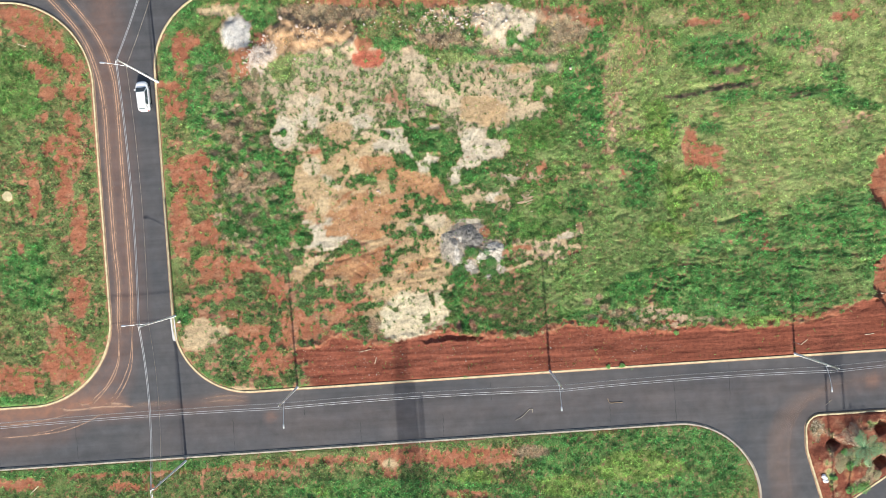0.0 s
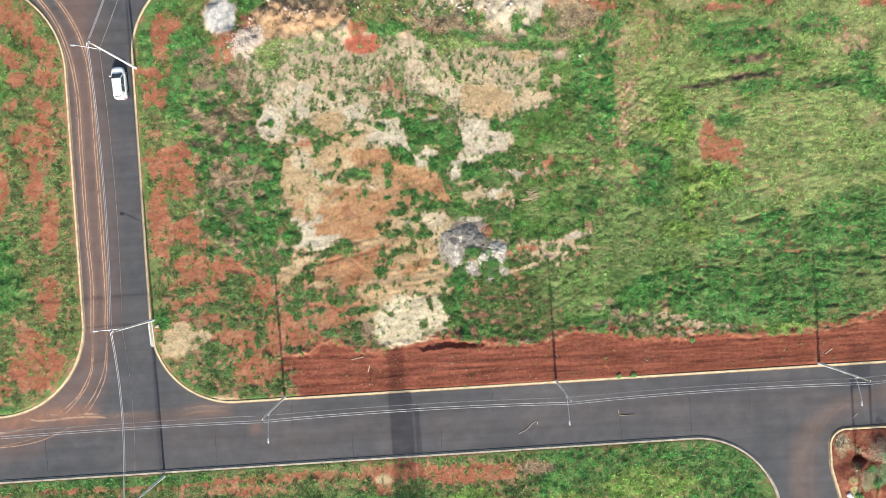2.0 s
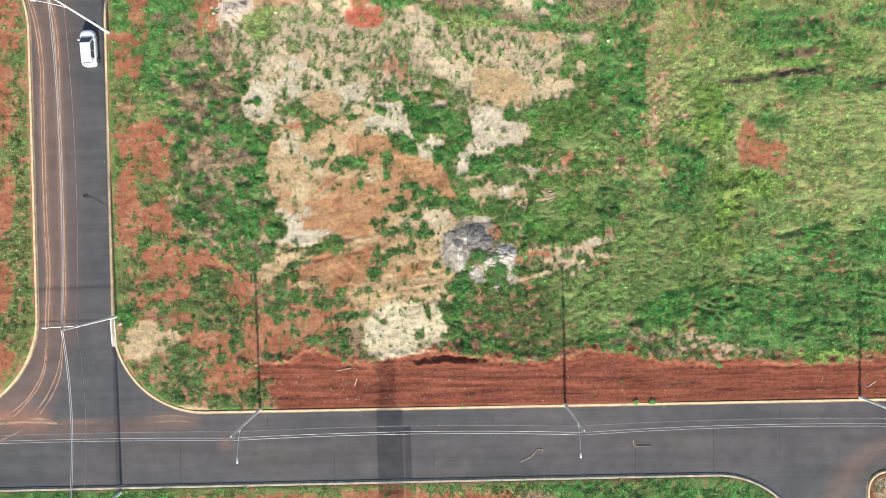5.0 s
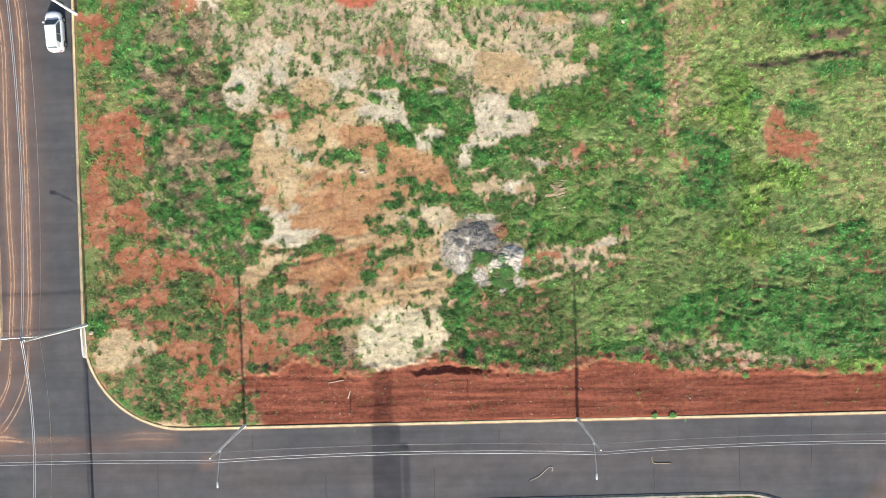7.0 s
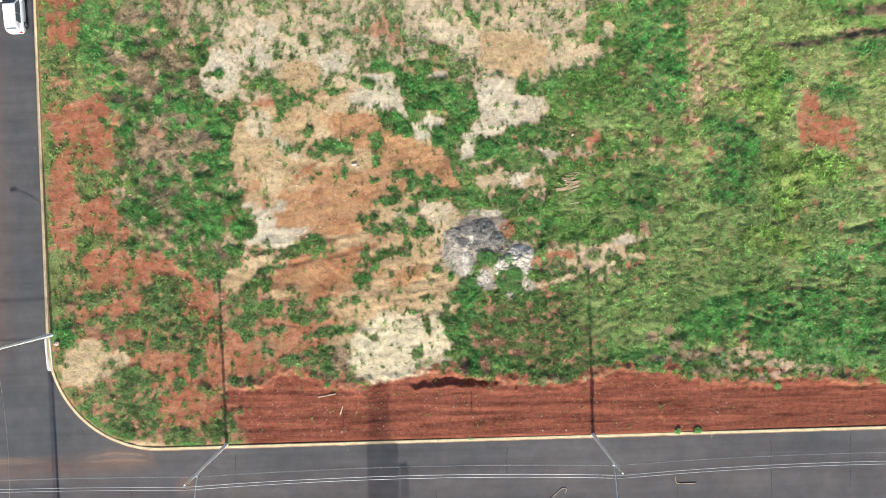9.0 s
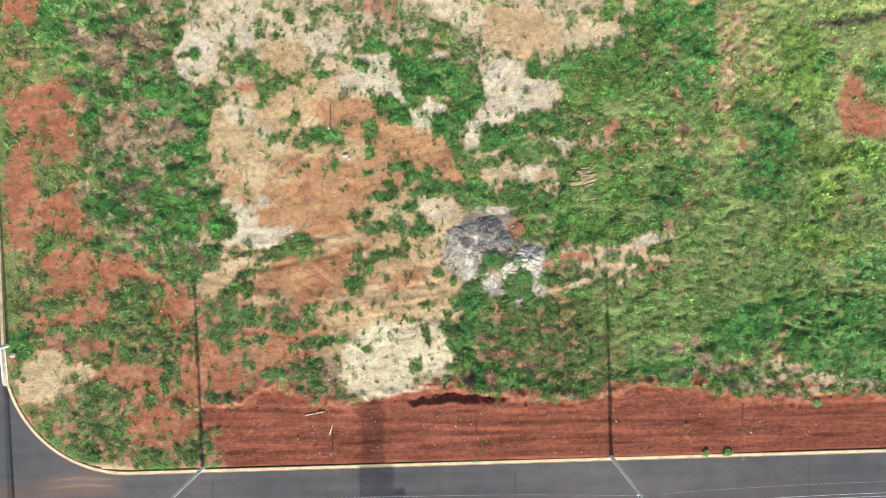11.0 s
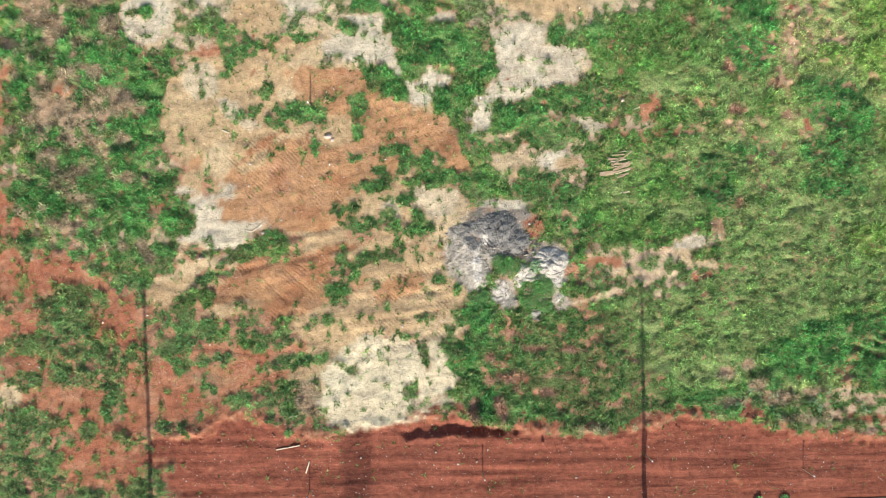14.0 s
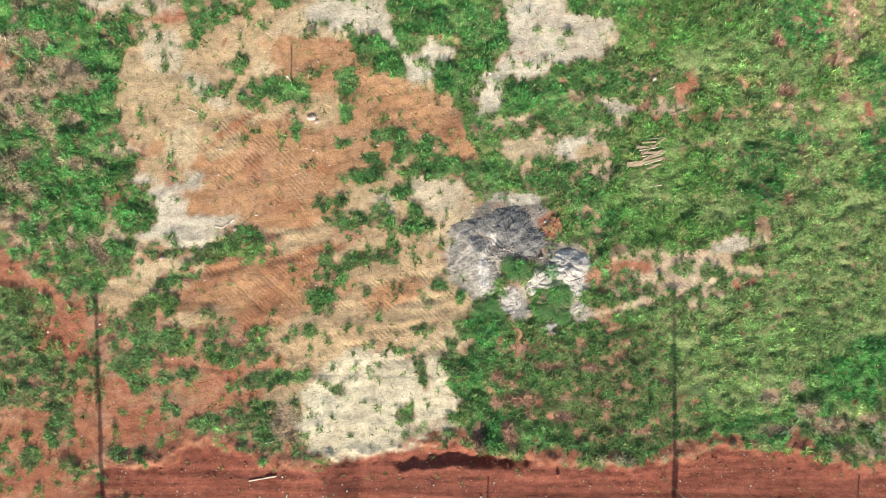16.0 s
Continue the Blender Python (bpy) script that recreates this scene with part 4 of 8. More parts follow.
# the corner of the lot
paint("redtan", -29.2, -8.0, 7.0, 6.6, -1)
paint("mixred", -29.1, -6.2, 5.7, 2.6, -1)
paint("mixred", -25.7, -9.8, 4.0, 1.8, -1)
paint("mixred", -30.6, -12.4, 3.1, 1.8, -1)
paint("red", -33.1, -2.2, 2.3, 1.2, -1)
paint("red", -29.7, -3.2, 1.8, 1.2, -1)
paint("red", -26.8, -2.3, 2.0, 0.8, -1)
paint("red", -30.4, -6.2, 1.6, 1.0, -1)
paint("red", -33.1, -7.0, 1.8, 0.8, -1)
paint("red", -23.9, -6.4, 1.4, 1.7, -1)
paint("red", -25.7, -6.8, 1.1, 1.0, -1)
paint("red", -23.2, -12.1, 0.8, 2.6, -1)
paint("red", -27.0, -16.0, 2.0, 1.2, -1)
paint("red", -24.0, -16.5, 2.3, 1.1, -1)
paint("redtan", -28.0, -12.0, 3.7, 1.1, -1)
paint("redtan", -30.5, -9.7, 1.8, 1.0, -1)
paint("redtan", -25.6, -13.8, 2.2, 0.6, -1)
paint("redtan", -21.4, -12.1, 2.6, 1.4, -1)
paint("redtan", -25.5, -17.6, 2.6, 0.5, -1)
paint("redtan", -33.0, -4.4, 1.8, 0.7, -1)
paint("beige", -34.5, -10.8, 1.8, 1.5, -1)
paint("beige", -34.7, -13.0, 2.1, 1.2, -1)
paint("beige", -32.9, -14.5, 1.0, 0.6, -1)
paint("beige", -31.9, -11.5, 0.9, 0.9, -1)
paint("sward", -25.7, -2.6, 1.0, 0.7, -1)
paint("sward", -23.8, -3.7, 1.1, 1.0, -1)
paint("sward", -22.5, -5.1, 0.5, 1.1, -1)
paint("sward", -26.5, -4.8, 0.7, 0.4, -1)
paint("sward", -28.2, -5.4, 1.5, 0.5, -1)
paint("sward", -27.8, -6.9, 1.8, 0.9, -1)
paint("sward", -26.8, -8.2, 2.3, 0.4, -1)
paint("sward", -34.6, -6.1, 1.3, 0.6, -1)
paint("sward", -33.8, -8.3, 1.7, 1.0, -1)
paint("sward", -33.0, -9.9, 1.0, 0.9, -1)
paint("sward", -30.4, -10.4, 1.1, 0.5, -1)
paint("sward", -26.1, -9.4, 1.0, 0.9, -1)
paint("sward", -27.7, -10.5, 0.9, 0.4, -1)
paint("sward", -24.5, -11.7, 0.5, 1.1, -1)
paint("sward", -28.6, -9.8, 0.5, 0.4, -1)
paint("sward", -33.4, -15.2, 2.1, 1.9, -1)
paint("sward", -30.7, -13.4, 1.7, 1.1, -1)
paint("sward", -32.5, -17.0, 2.6, 1.3, -31)
paint("sward", -28.5, -14.7, 0.9, 0.4, -1)
paint("sward", -26.5, -14.0, 0.5, 0.6, -1)
paint("sward", -24.7, -13.0, 0.8, 0.5, -1)
paint("sward", -30.7, -15.7, 2.2, 2.2, -1)
paint("sward", -29.7, -18.2, 1.8, 0.9, -21)
paint("sward", -23.8, -19.2, 4.0, 0.4, -1)
paint("sward", -19.9, -18.8, 2.0, 0.9, -1)
paint("sward", -30.0, -18.8, 2.2, 0.5, -21)
paint("sward", -21.6, -18.1, 0.9, 0.5, -1)
paint("redtan", -26.6, -16.9, 1.1, 0.4, -1)
# between the corner and the pale soil
paint("orange2", -14.6, -4.6, 2.6, 1.1, 27)
paint("orange2", -16.5, -10.0, 2.6, 0.7, 19)
paint("tan", -19.0, -3.8, 2.6, 0.7, 17)
paint("tan", -16.9, -5.8, 2.6, 0.5, 14)
paint("tan", -21.2, -4.7, 0.9, 0.9, -1)
paint("beige", -18.7, -2.4, 1.8, 0.5, 19)
paint("beige", -16.4, -2.9, 0.6, 0.4, -1)
paint("sward", -19.7, -7.0, 2.9, 1.2, -1)
paint("sward", -20.4, -8.3, 2.2, 0.5, -1)
paint("sward", -18.1, -9.2, 2.1, 0.5, -1)
paint("sward", -19.6, -9.9, 0.8, 0.4, -1)
paint("sward", -17.9, -11.4, 0.6, 0.9, -1)
paint("sward", -13.6, -7.5, 1.7, 0.8, -1)
paint("sward", -13.4, -9.4, 1.1, 0.4, -1)
paint("sward", -16.8, -3.0, 0.7, 0.5, -1)
paint("sward", -18.0, -3.3, 0.7, 0.6, -1)
paint("sward", -21.1, -2.5, 1.1, 0.7, -1)
paint("sward", -18.9, -1.6, 0.9, 0.5, -1)
paint("thin", -15.4, -6.5, 1.5, 0.5, 19)
paint("thin", -18.3, -10.4, 0.9, 0.4, -1)
paint("thin", -8.5, -3.2, 0.9, 0.6, -1)
paint("red", -21.4, -9.9, 1.1, 0.6, -1)
paint("red", -15.2, -9.6, 1.8, 0.5, 19)
paint("red", -19.9, -12.2, 1.9, 0.8, -1)
paint("sward", -15.3, -12.2, 2.3, 0.7, 13)
paint("sward", -20.4, -13.9, 1.1, 0.4, -1)
paint("sward", -13.1, -12.9, 0.8, 0.8, -1)
paint("sward", -11.4, -13.8, 2.5, 0.7, -6)
paint("sward", -33.0, -17.6, 0.9, 0.4, -1)
paint("brown", -10.8, -11.9, 1.1, 1.0, -1)
paint("brown", -10.7, -12.8, 1.0, 0.4, -1)
paint("cream", -5.6, -10.5, 3.9, 2.9, -1)
paint("cream", -7.8, -12.4, 2.5, 1.8, -1)
paint("cream", -2.0, -10.3, 1.9, 1.5, -1)
paint("sparse", -2.3, -12.6, 1.5, 0.5, -1)
paint("sparse", -4.9, -12.3, 0.8, 0.5, -1)
paint("clump", -3.6, -11.6, 0.48, 0.54, -1)
paint("clump", -4.1, -13.0, 0.24, 0.18, -1)
paint("clump", -5.2, -11.7, 0.18, 0.18, -1)
paint("clump", -7.9, -10.2, 0.18, 0.24, -1)
paint("clump", -1.2, -11.9, 0.24, 0.24, -1)
paint("clump", -2.5, -9.9, 0.18, 0.48, -1)
paint("clump", -3.5, -7.7, 0.48, 0.24, -1)
# the low turf and the clumps in it
paint("turf", 18.3, -6.4, 6.6, 2.6, -1)
paint("turf", 16.1, -9.8, 5.3, 2.2, -1)
paint("turf", 28.1, -3.9, 5.3, 2.2, -1)
paint("turf", 29.4, -0.4, 4.0, 1.8, -1)
paint("turf", 22.8, -0.3, 5.3, 2.2, -1)
paint("turf", 19.3, 4.2, 4.8, 2.6, -1)
paint("turf", 17.2, 10.8, 5.3, 3.5, -1)
paint("turf", 14.0, 2.1, 4.0, 2.6, -1)
paint("pinkgrass", 24.0, 14.1, 1.8, 4.2, 3)
paint("pinkgrass", 30.3, 4.0, 1.8, 2.4, -1)
paint("pinkgrass", 19.3, 6.8, 2.6, 0.5, 7)
paint("pinkgrass", 24.6, 4.1, 1.1, 2.2, -1)
paint("lush", 20.7, 14.4, 1.4, 4.2, 3)
paint("lush", 17.8, 2.9, 1.4, 2.2, 19)
paint("lush", 20.0, 5.0, 1.3, 0.5, -1)
paint("mid", 13.6, 3.0, 2.6, 1.5, -1)
paint("mid", 11.8, -0.1, 2.6, 1.1, -1)
paint("yellow", 28.4, 14.7, 2.6, 2.0, -1)
paint("yellow", 29.1, 12.5, 1.6, 0.7, -1)
paint("yellow", 32.1, 2.6, 0.9, 1.8, -1)
paint("yellow", 31.6, -1.8, 1.1, 1.3, -1)
paint("lush", 27.3, 11.5, 2.1, 0.4, -1)
paint("lush", 31.3, 12.2, 1.1, 1.8, -1)
paint("lush", 32.2, 15.7, 1.3, 1.1, -1)
paint("lush", 26.4, 8.8, 2.4, 0.7, 3)
paint("lush", 27.0, 7.0, 2.3, 1.1, -1)
paint("lush", 27.3, 5.7, 2.1, 0.8, -1)
paint("lush", 26.8, 3.9, 2.1, 1.1, -1)
paint("lush", 26.1, 2.4, 1.8, 0.4, -1)
paint("olivered", 23.3, 9.8, 1.8, 0.5, -1)
paint("olivered", 19.4, 11.6, 0.7, 1.8, -1)
paint("olivered", 15.9, 13.2, 0.9, 1.3, -1)
paint("olivered", 16.7, 8.6, 2.2, 0.4, -1)
paint("redtan", 13.2, 7.6, 1.1, 1.4, -1)
paint("redtan", 14.5, 6.4, 1.8, 0.2, 3)
paint("rust", 11.9, 7.3, 0.9, 0.6, -1)
paint("rust", 16.1, 13.9, 0.4, 0.7, -1)
paint("rust", 19.0, 11.2, 0.4, 0.7, -1)
paint("rust", 19.4, 7.9, 0.6, 0.4, -1)
paint("redtan", 26.0, 9.9, 1.3, 0.2, -1)
paint("rust", 25.7, 6.5, 0.7, 0.2, -1)
paint("rust", 26.8, 7.9, 0.6, 0.2, -1)
paint("rust", 28.1, 3.1, 0.5, 0.2, -1)
paint("rust", 24.4, 3.6, 0.4, 0.8, -1)
paint("rust", 23.3, 7.6, 0.6, 0.3, -1)
paint("rust", 22.7, 9.8, 0.8, 0.4, -1)
paint("rust", 17.0, -3.7, 0.4, 0.2, -1)
paint("rust", 19.7, 1.3, 0.4, 0.4, -1)
paint("red", 32.8, 9.0, 1.1, 2.6, -1)
paint("red", 31.3, 9.0, 1.1, 0.5, -1)
paint("red", 31.4, 3.5, 0.7, 0.9, -1)
paint("red", 32.5, 3.7, 0.6, 0.9, -1)
paint("red", 32.4, 1.1, 0.5, 0.3, -1)
paint("red", 30.4, 12.9, 0.6, 0.3, -1)
paint("shaded_ditch", 27.5, 9.7, 1.5, 0.2, -1)
paint("shaded_ditch", 26.6, 4.8, 0.9, 0.2, -1)
paint("shaded_ditch", 25.5, 2.4, 0.8, 0.2, -1)
paint("shaded_ditch", 17.7, 0.0, 0.8, 0.2, -1)
paint("shaded_ditch", 17.3, -0.4, 1.3, 0.2, -1)
paint("shaded_ditch", 20.1, -0.4, 0.9, 0.2, -1)
paint("shaded_ditch", 22.0, 4.9, 0.3, 0.2, -1)
# the growth above the bank
paint("weedgrass", 7.7, -10.6, 4.8, 3.3, -1)
paint("weedgrass", 6.4, -8.3, 4.0, 1.8, -1)
paint("weedgrass", 11.6, -11.5, 3.1, 2.6, -1)
paint("turf", 13.5, -5.8, 3.1, 1.1, -1)
paint("turf", 15.2, -8.9, 3.1, 1.5, -1)
paint("lush", 18.2, -12.6, 3.7, 0.8, 5)
paint("lush", 12.0, -14.2, 2.2, 0.5, 9)
paint("lush", 4.5, -13.1, 1.8, 0.6, -1)
paint("lush", 1.5, -12.2, 1.5, 1.3, -1)
paint("lush", -0.0, -9.5, 1.1, 1.2, -1)
paint("lush", 0.9, -6.2, 1.5, 1.2, -1)
paint("lush", 21.4, -11.5, 1.8, 0.6, -1)
paint("rowcrop", 28.0, -8.8, 4.8, 2.2, -1)
paint("olive", 25.8, -11.6, 3.1, 0.8, -1)
paint("brown", 18.7, -10.6, 0.8, 0.6, -1)
paint("brown", 20.3, -10.2, 0.5, 0.5, -1)
paint("brown", 19.4, -12.7, 1.1, 0.4, -1)
paint("brown", 20.9, -11.5, 0.7, 0.6, -1)
paint("brown", 22.5, -12.4, 1.5, 0.5, -1)
paint("brown", 24.9, -12.0, 0.9, 0.4, -1)
paint("mixtan", 27.6, -12.3, 2.2, 0.6, -1)
paint("mixtan", 31.1, -13.3, 1.8, 0.6, -1)
paint("red", 27.0, -10.5, 0.8, 0.5, -1)
paint("red", 29.3, -13.9, 2.6, 0.4, -1)
paint("yellow", 18.2, -14.0, 1.1, 0.2, -1)
paint("yellow", 20.9, -13.7, 1.1, 0.2, -11)
paint("speckle", 10.2, -3.5, 0.7, 0.6, -1)
paint("speckle", 10.6, -4.9, 0.8, 0.3, -1)
paint("speckle", 13.5, -2.8, 0.6, 0.5, -1)
paint("speckle", 14.8, -2.5, 0.6, 0.4, -1)
paint("speckle", 13.9, -4.9, 0.7, 0.3, -1)
paint("speckle", 15.9, -4.5, 0.7, 0.2, -11)
paint("speckle", 18.6, -2.7, 0.9, 0.4, -1)
paint("speckle", 19.9, -2.6, 1.2, 0.4, -1)
paint("speckle", 21.7, -3.6, 0.7, 0.6, -1)
paint("speckle", 18.4, -1.1, 1.3, 0.5, -1)
paint("speckle", 15.5, -3.6, 1.3, 0.2, -1)
# the scrub, more dead stalks in it
paint("brown", -29.7, 15.5, 0.9, 0.5, -1)
paint("brown", -25.6, 16.9, 0.9, 0.5, -1)
paint("brown", -30.6, 9.7, 0.6, 0.6, -1)
paint("brown", -27.5, 10.3, 0.9, 0.4, -1)
paint("brown", -25.1, 5.0, 0.8, 0.4, -1)
paint("brown", -28.7, 5.5, 0.9, 0.4, -1)
paint("brown", -23.1, 3.7, 0.6, 0.4, -1)
paint("brown", -24.2, 12.8, 0.6, 0.4, -1)
paint("brown", -32.5, 17.5, 0.6, 0.4, -1)
paint("brown", -22.4, -1.1, 0.6, 0.4, -1)
paint("brown", -25.0, -1.1, 0.5, 0.3, -1)
# the north end of the lot
paint("sparse", -15.7, 24.1, 4.7, 1.1, -4)
paint("sparse", -9.7, 21.0, 3.1, 2.3, -4)
paint("sparse", -1.2, 21.2, 3.1, 1.6, -4)
paint("sparse", -18.2, 21.5, 3.9, 2.3, 26)
paint("sparse", -9.2, 17.1, 3.9, 1.6, -4)
paint("lush", -24.5, 31.9, 2.0, 1.9, -4)
paint("lush", -32.7, 25.9, 1.4, 1.7, -4)
paint("lush", -33.6, 19.4, 1.4, 3.9, -4)
paint("lush", -36.8, 25.8, 0.9, 3.1, -4)
paint("lush", -35.4, 32.0, 2.6, 1.1, 26)
paint("lush", -30.2, 11.5, 1.6, 3.1, -4)
paint("lush", -25.1, 11.9, 1.6, 1.6, -4)
paint("lush", -2.9, 12.8, 1.9, 1.7, -4)
paint("lush", -6.3, 15.0, 1.4, 0.8, -4)
paint("red", -34.7, 28.0, 1.4, 2.5, -19)
paint("red", -36.2, 20.4, 1.6, 2.8, -4)
paint("red", -34.6, 23.4, 0.8, 1.6, -4)
paint("red", -34.6, 11.0, 1.9, 2.0, -4)
paint("red", -34.4, 8.3, 2.2, 1.6, -4)
paint("mixred", -6.9, 28.9, 4.7, 2.0, -4)
paint("mixred", -36.6, 15.4, 1.7, 2.6, -4)
paint("brown", -29.6, 20.7, 1.6, 1.2, -4)
paint("brown", -26.1, 20.9, 1.7, 1.6, -4)
paint("brown", -29.5, 16.5, 1.6, 1.1, -4)
paint("brown", -26.0, 16.3, 1.6, 0.9, -4)
paint("brown", -26.8, 10.1, 1.7, 0.9, -4)
paint("brown", -27.8, 7.4, 2.0, 1.1, -4)
paint("brown", -24.2, 14.2, 0.9, 0.8, -4)
paint("brown", -16.0, 31.0, 3.9, 0.6, -4)
paint("brown", -9.9, 30.6, 2.3, 0.8, -4)
paint("pale", -27.0, 29.0, 1.9, 2.2, -4)
paint("pale", -27.9, 27.6, 1.6, 0.6, -4)
paint("red", -28.0, 24.3, 1.1, 1.9, -4)
paint("red", -24.2, 28.1, 1.1, 0.8, -34)
paint("red", -25.7, 26.3, 0.8, 0.6, -4)
paint("spoil", -16.3, 27.9, 4.7, 1.1, -4)
paint("spoil", -20.8, 29.0, 2.3, 0.8, -4)
paint("spoil", -13.1, 28.5, 2.3, 0.9, -4)
paint("brick", -23.2, 25.7, 1.9, 0.9, 41)
paint("brick", -24.7, 24.1, 1.1, 0.8, -4)
paint("redbright", -9.5, 23.9, 1.7, 0.5, -4)
paint("redbright", -11.1, 24.5, 0.5, 0.9, -4)
paint("redbright", -7.8, 24.9, 0.8, 0.8, -4)
paint("pale", -21.8, 14.8, 1.6, 1.7, -4)
paint("pale", -18.2, 16.5, 1.4, 0.9, -4)
paint("pale", -17.2, 19.2, 0.9, 0.9, -4)
paint("pale", -10.8, 16.1, 1.7, 0.9, -4)
paint("pale", -6.8, 12.7, 1.9, 1.2, -14)
paint("pale", -3.1, 10.1, 1.7, 0.9, -19)
paint("pale", -7.1, 14.3, 1.2, 0.6, -4)
paint("sandy", -13.9, 17.4, 2.3, 1.1, -4)
paint("sandy", -19.9, 19.3, 1.6, 0.9, -4)
paint("sandy", -2.7, 22.1, 1.2, 1.9, -4)
paint("sandy", -0.6, 18.9, 1.1, 0.9, -4)
paint("sandy", -3.3, 24.0, 1.6, 0.6, -4)
paint("clump", -21.6, 15.0, 0.4, 0.4, -4)
paint("clump", -11.4, 8.0, 1.7, 0.8, -4)
paint("clump", -13.8, 18.2, 0.6, 0.6, -4)
paint("clump", -16.4, 13.7, 1.1, 0.9, -4)
paint("clump", -5.7, 11.9, 0.6, 0.6, -4)
paint("pale", 9.2, 27.4, 3.1, 1.7, -4)
paint("pale", 7.0, 28.7, 2.0, 1.1, -4)
paint("pale", 12.4, 28.4, 1.6, 1.1, -4)
paint("brown", 18.4, 26.1, 2.2, 1.1, 16)
paint("brown", 15.9, 23.9, 2.3, 0.6, -4)
paint("brown", 3.7, 26.3, 1.9, 0.9, -34)
paint("brown", 7.5, 24.1, 3.1, 0.4, -4)
paint("lush", 4.6, 27.0, 0.8, 1.1, -4)
paint("lush", 10.3, 25.8, 0.8, 1.1, -4)
paint("lush", 19.5, 18.3, 2.8, 4.7, -4)
paint("lush", 20.4, 13.7, 2.0, 3.1, -4)
paint("lush", 21.4, 25.1, 1.2, 1.1, -4)
paint("mid", 15.6, 17.8, 3.1, 3.1, -4)
paint("mid", 13.0, 12.6, 3.9, 2.3, -4)
paint("speckle", 11.8, 19.6, 1.6, 1.1, -4)
paint("speckle", 13.2, 16.4, 1.9, 0.8, -4)
paint("speckle", 14.8, 18.2, 0.8, 1.1, -4)
paint("speckle", 10.0, 15.5, 1.1, 0.9, -4)
paint("speckle", 1.8, 19.5, 1.6, 0.8, -4)
paint("tan", 5.4, 16.2, 2.8, 1.7, -19)
paint("tan", 4.0, 17.8, 1.2, 0.8, -4)
paint("ash", -27.0, 29.0, 2.0, 2.3, 0)
# the east of the lot
paint("olive", 30.7, 12.2, 7.8, 9.3, -4)
paint("olive", 47.5, 8.8, 10.9, 7.0, -4)
paint("olive", 52.0, 23.9, 8.6, 4.7, -4)
paint("turf", 31.7, 1.4, 9.3, 4.7, -4)
paint("turf", 48.9, 6.4, 7.0, 2.3, -4)
paint("turf", 24.5, -2.1, 6.2, 4.7, -4)
paint("pinkgrass", 23.7, 17.3, 1.3, 7.4, -4)
paint("pinkgrass", 25.3, 12.6, 2.3, 1.6, -4)
paint("pinkgrass", 53.4, 21.5, 3.1, 2.3, -4)
paint("pinkgrass", 56.7, 10.6, 3.1, 2.3, -4)
paint("pinkgrass", 31.5, 27.5, 3.1, 1.1, -4)
paint("yellow", 29.9, 11.5, 2.3, 2.3, -4)
paint("yellow", 26.0, 11.8, 1.2, 0.8, -4)
paint("yellow", 34.2, 5.1, 3.9, 1.6, -4)
paint("yellow", 31.7, 2.9, 1.6, 3.1, -4)
paint("lush", 38.2, 23.9, 5.4, 0.9, 2)
paint("lush", 36.6, 21.8, 4.4, 1.1, -4)
paint("lush", 39.7, 22.0, 3.1, 1.1, -4)
paint("lush", 48.2, 23.5, 3.1, 1.4, -4)
paint("lush", 53.3, 18.6, 1.4, 1.4, -4)
paint("lush", 48.9, 15.5, 2.6, 0.5, 4)
paint("lush", 55.0, 14.4, 1.6, 0.8, -4)
paint("lush", 40.1, 16.2, 3.1, 0.8, 2)
paint("lush", 36.5, 12.0, 2.0, 0.9, 2)
paint("lush", 31.5, 12.8, 0.9, 1.7, -4)
paint("lush", 26.3, 9.3, 2.5, 0.8, -4)
paint("lush", 27.0, 7.5, 2.6, 0.8, -4)
paint("lush", 25.7, 4.8, 2.0, 1.2, -4)
paint("lush", 26.3, 2.5, 2.2, 0.8, -4)
paint("shaded_ditch", 32.9, 16.7, 2.3, 0.3, 4)
paint("shaded_ditch", 37.5, 17.2, 2.8, 0.2, 4)
paint("shaded_ditch", 41.4, 17.5, 2.0, 0.2, 2)
paint("shaded_ditch", 40.5, 23.5, 2.6, 0.2, 4)
paint("shaded_ditch", 47.4, 23.4, 2.6, 0.2, 4)
paint("shaded_ditch", 49.3, 15.8, 2.3, 0.2, 6)
paint("shaded_ditch", 39.6, 19.9, 2.3, 0.2, 6)
paint("shaded_ditch", 27.5, 9.5, 2.0, 0.2, -4)
paint("red", 33.8, 9.3, 1.2, 2.5, -4)
paint("red", 35.1, 7.9, 2.3, 0.8, -4)
paint("red", 36.7, 7.2, 1.2, 0.6, -4)
paint("red", 37.8, 8.5, 0.6, 1.1, -4)
paint("mixred", 35.6, 13.6, 0.7, 0.5, -4)
paint("mixred", 37.7, 14.1, 0.6, 0.6, 36)
paint("mixred", 34.4, 12.6, 0.6, 0.6, -4)
paint("mixred", 42.8, 15.7, 0.5, 0.7, -4)
paint("mixred", 42.3, 13.2, 0.5, 0.5, -4)
paint("mixred", 45.3, 12.4, 0.6, 0.4, -4)
paint("mixred", 56.1, 10.8, 0.6, 0.4, -4)
paint("mixred", 49.6, 21.9, 0.5, 0.7, -4)
paint("red", 54.8, 26.0, 1.1, 0.7, -4)
paint("red", 56.7, 26.2, 1.1, 0.9, -4)
paint("red", 35.2, 26.5, 1.1, 0.4, -4)
paint("red", 42.2, 26.8, 1.2, 0.4, -4)
paint("lush", 41.6, -0.4, 2.0, 1.2, -4)
paint("lush", 43.0, -3.1, 3.4, 1.1, -4)
paint("lush", 46.9, -1.9, 2.3, 1.2, -4)
paint("lush", 51.3, 0.1, 3.9, 1.9, -4)
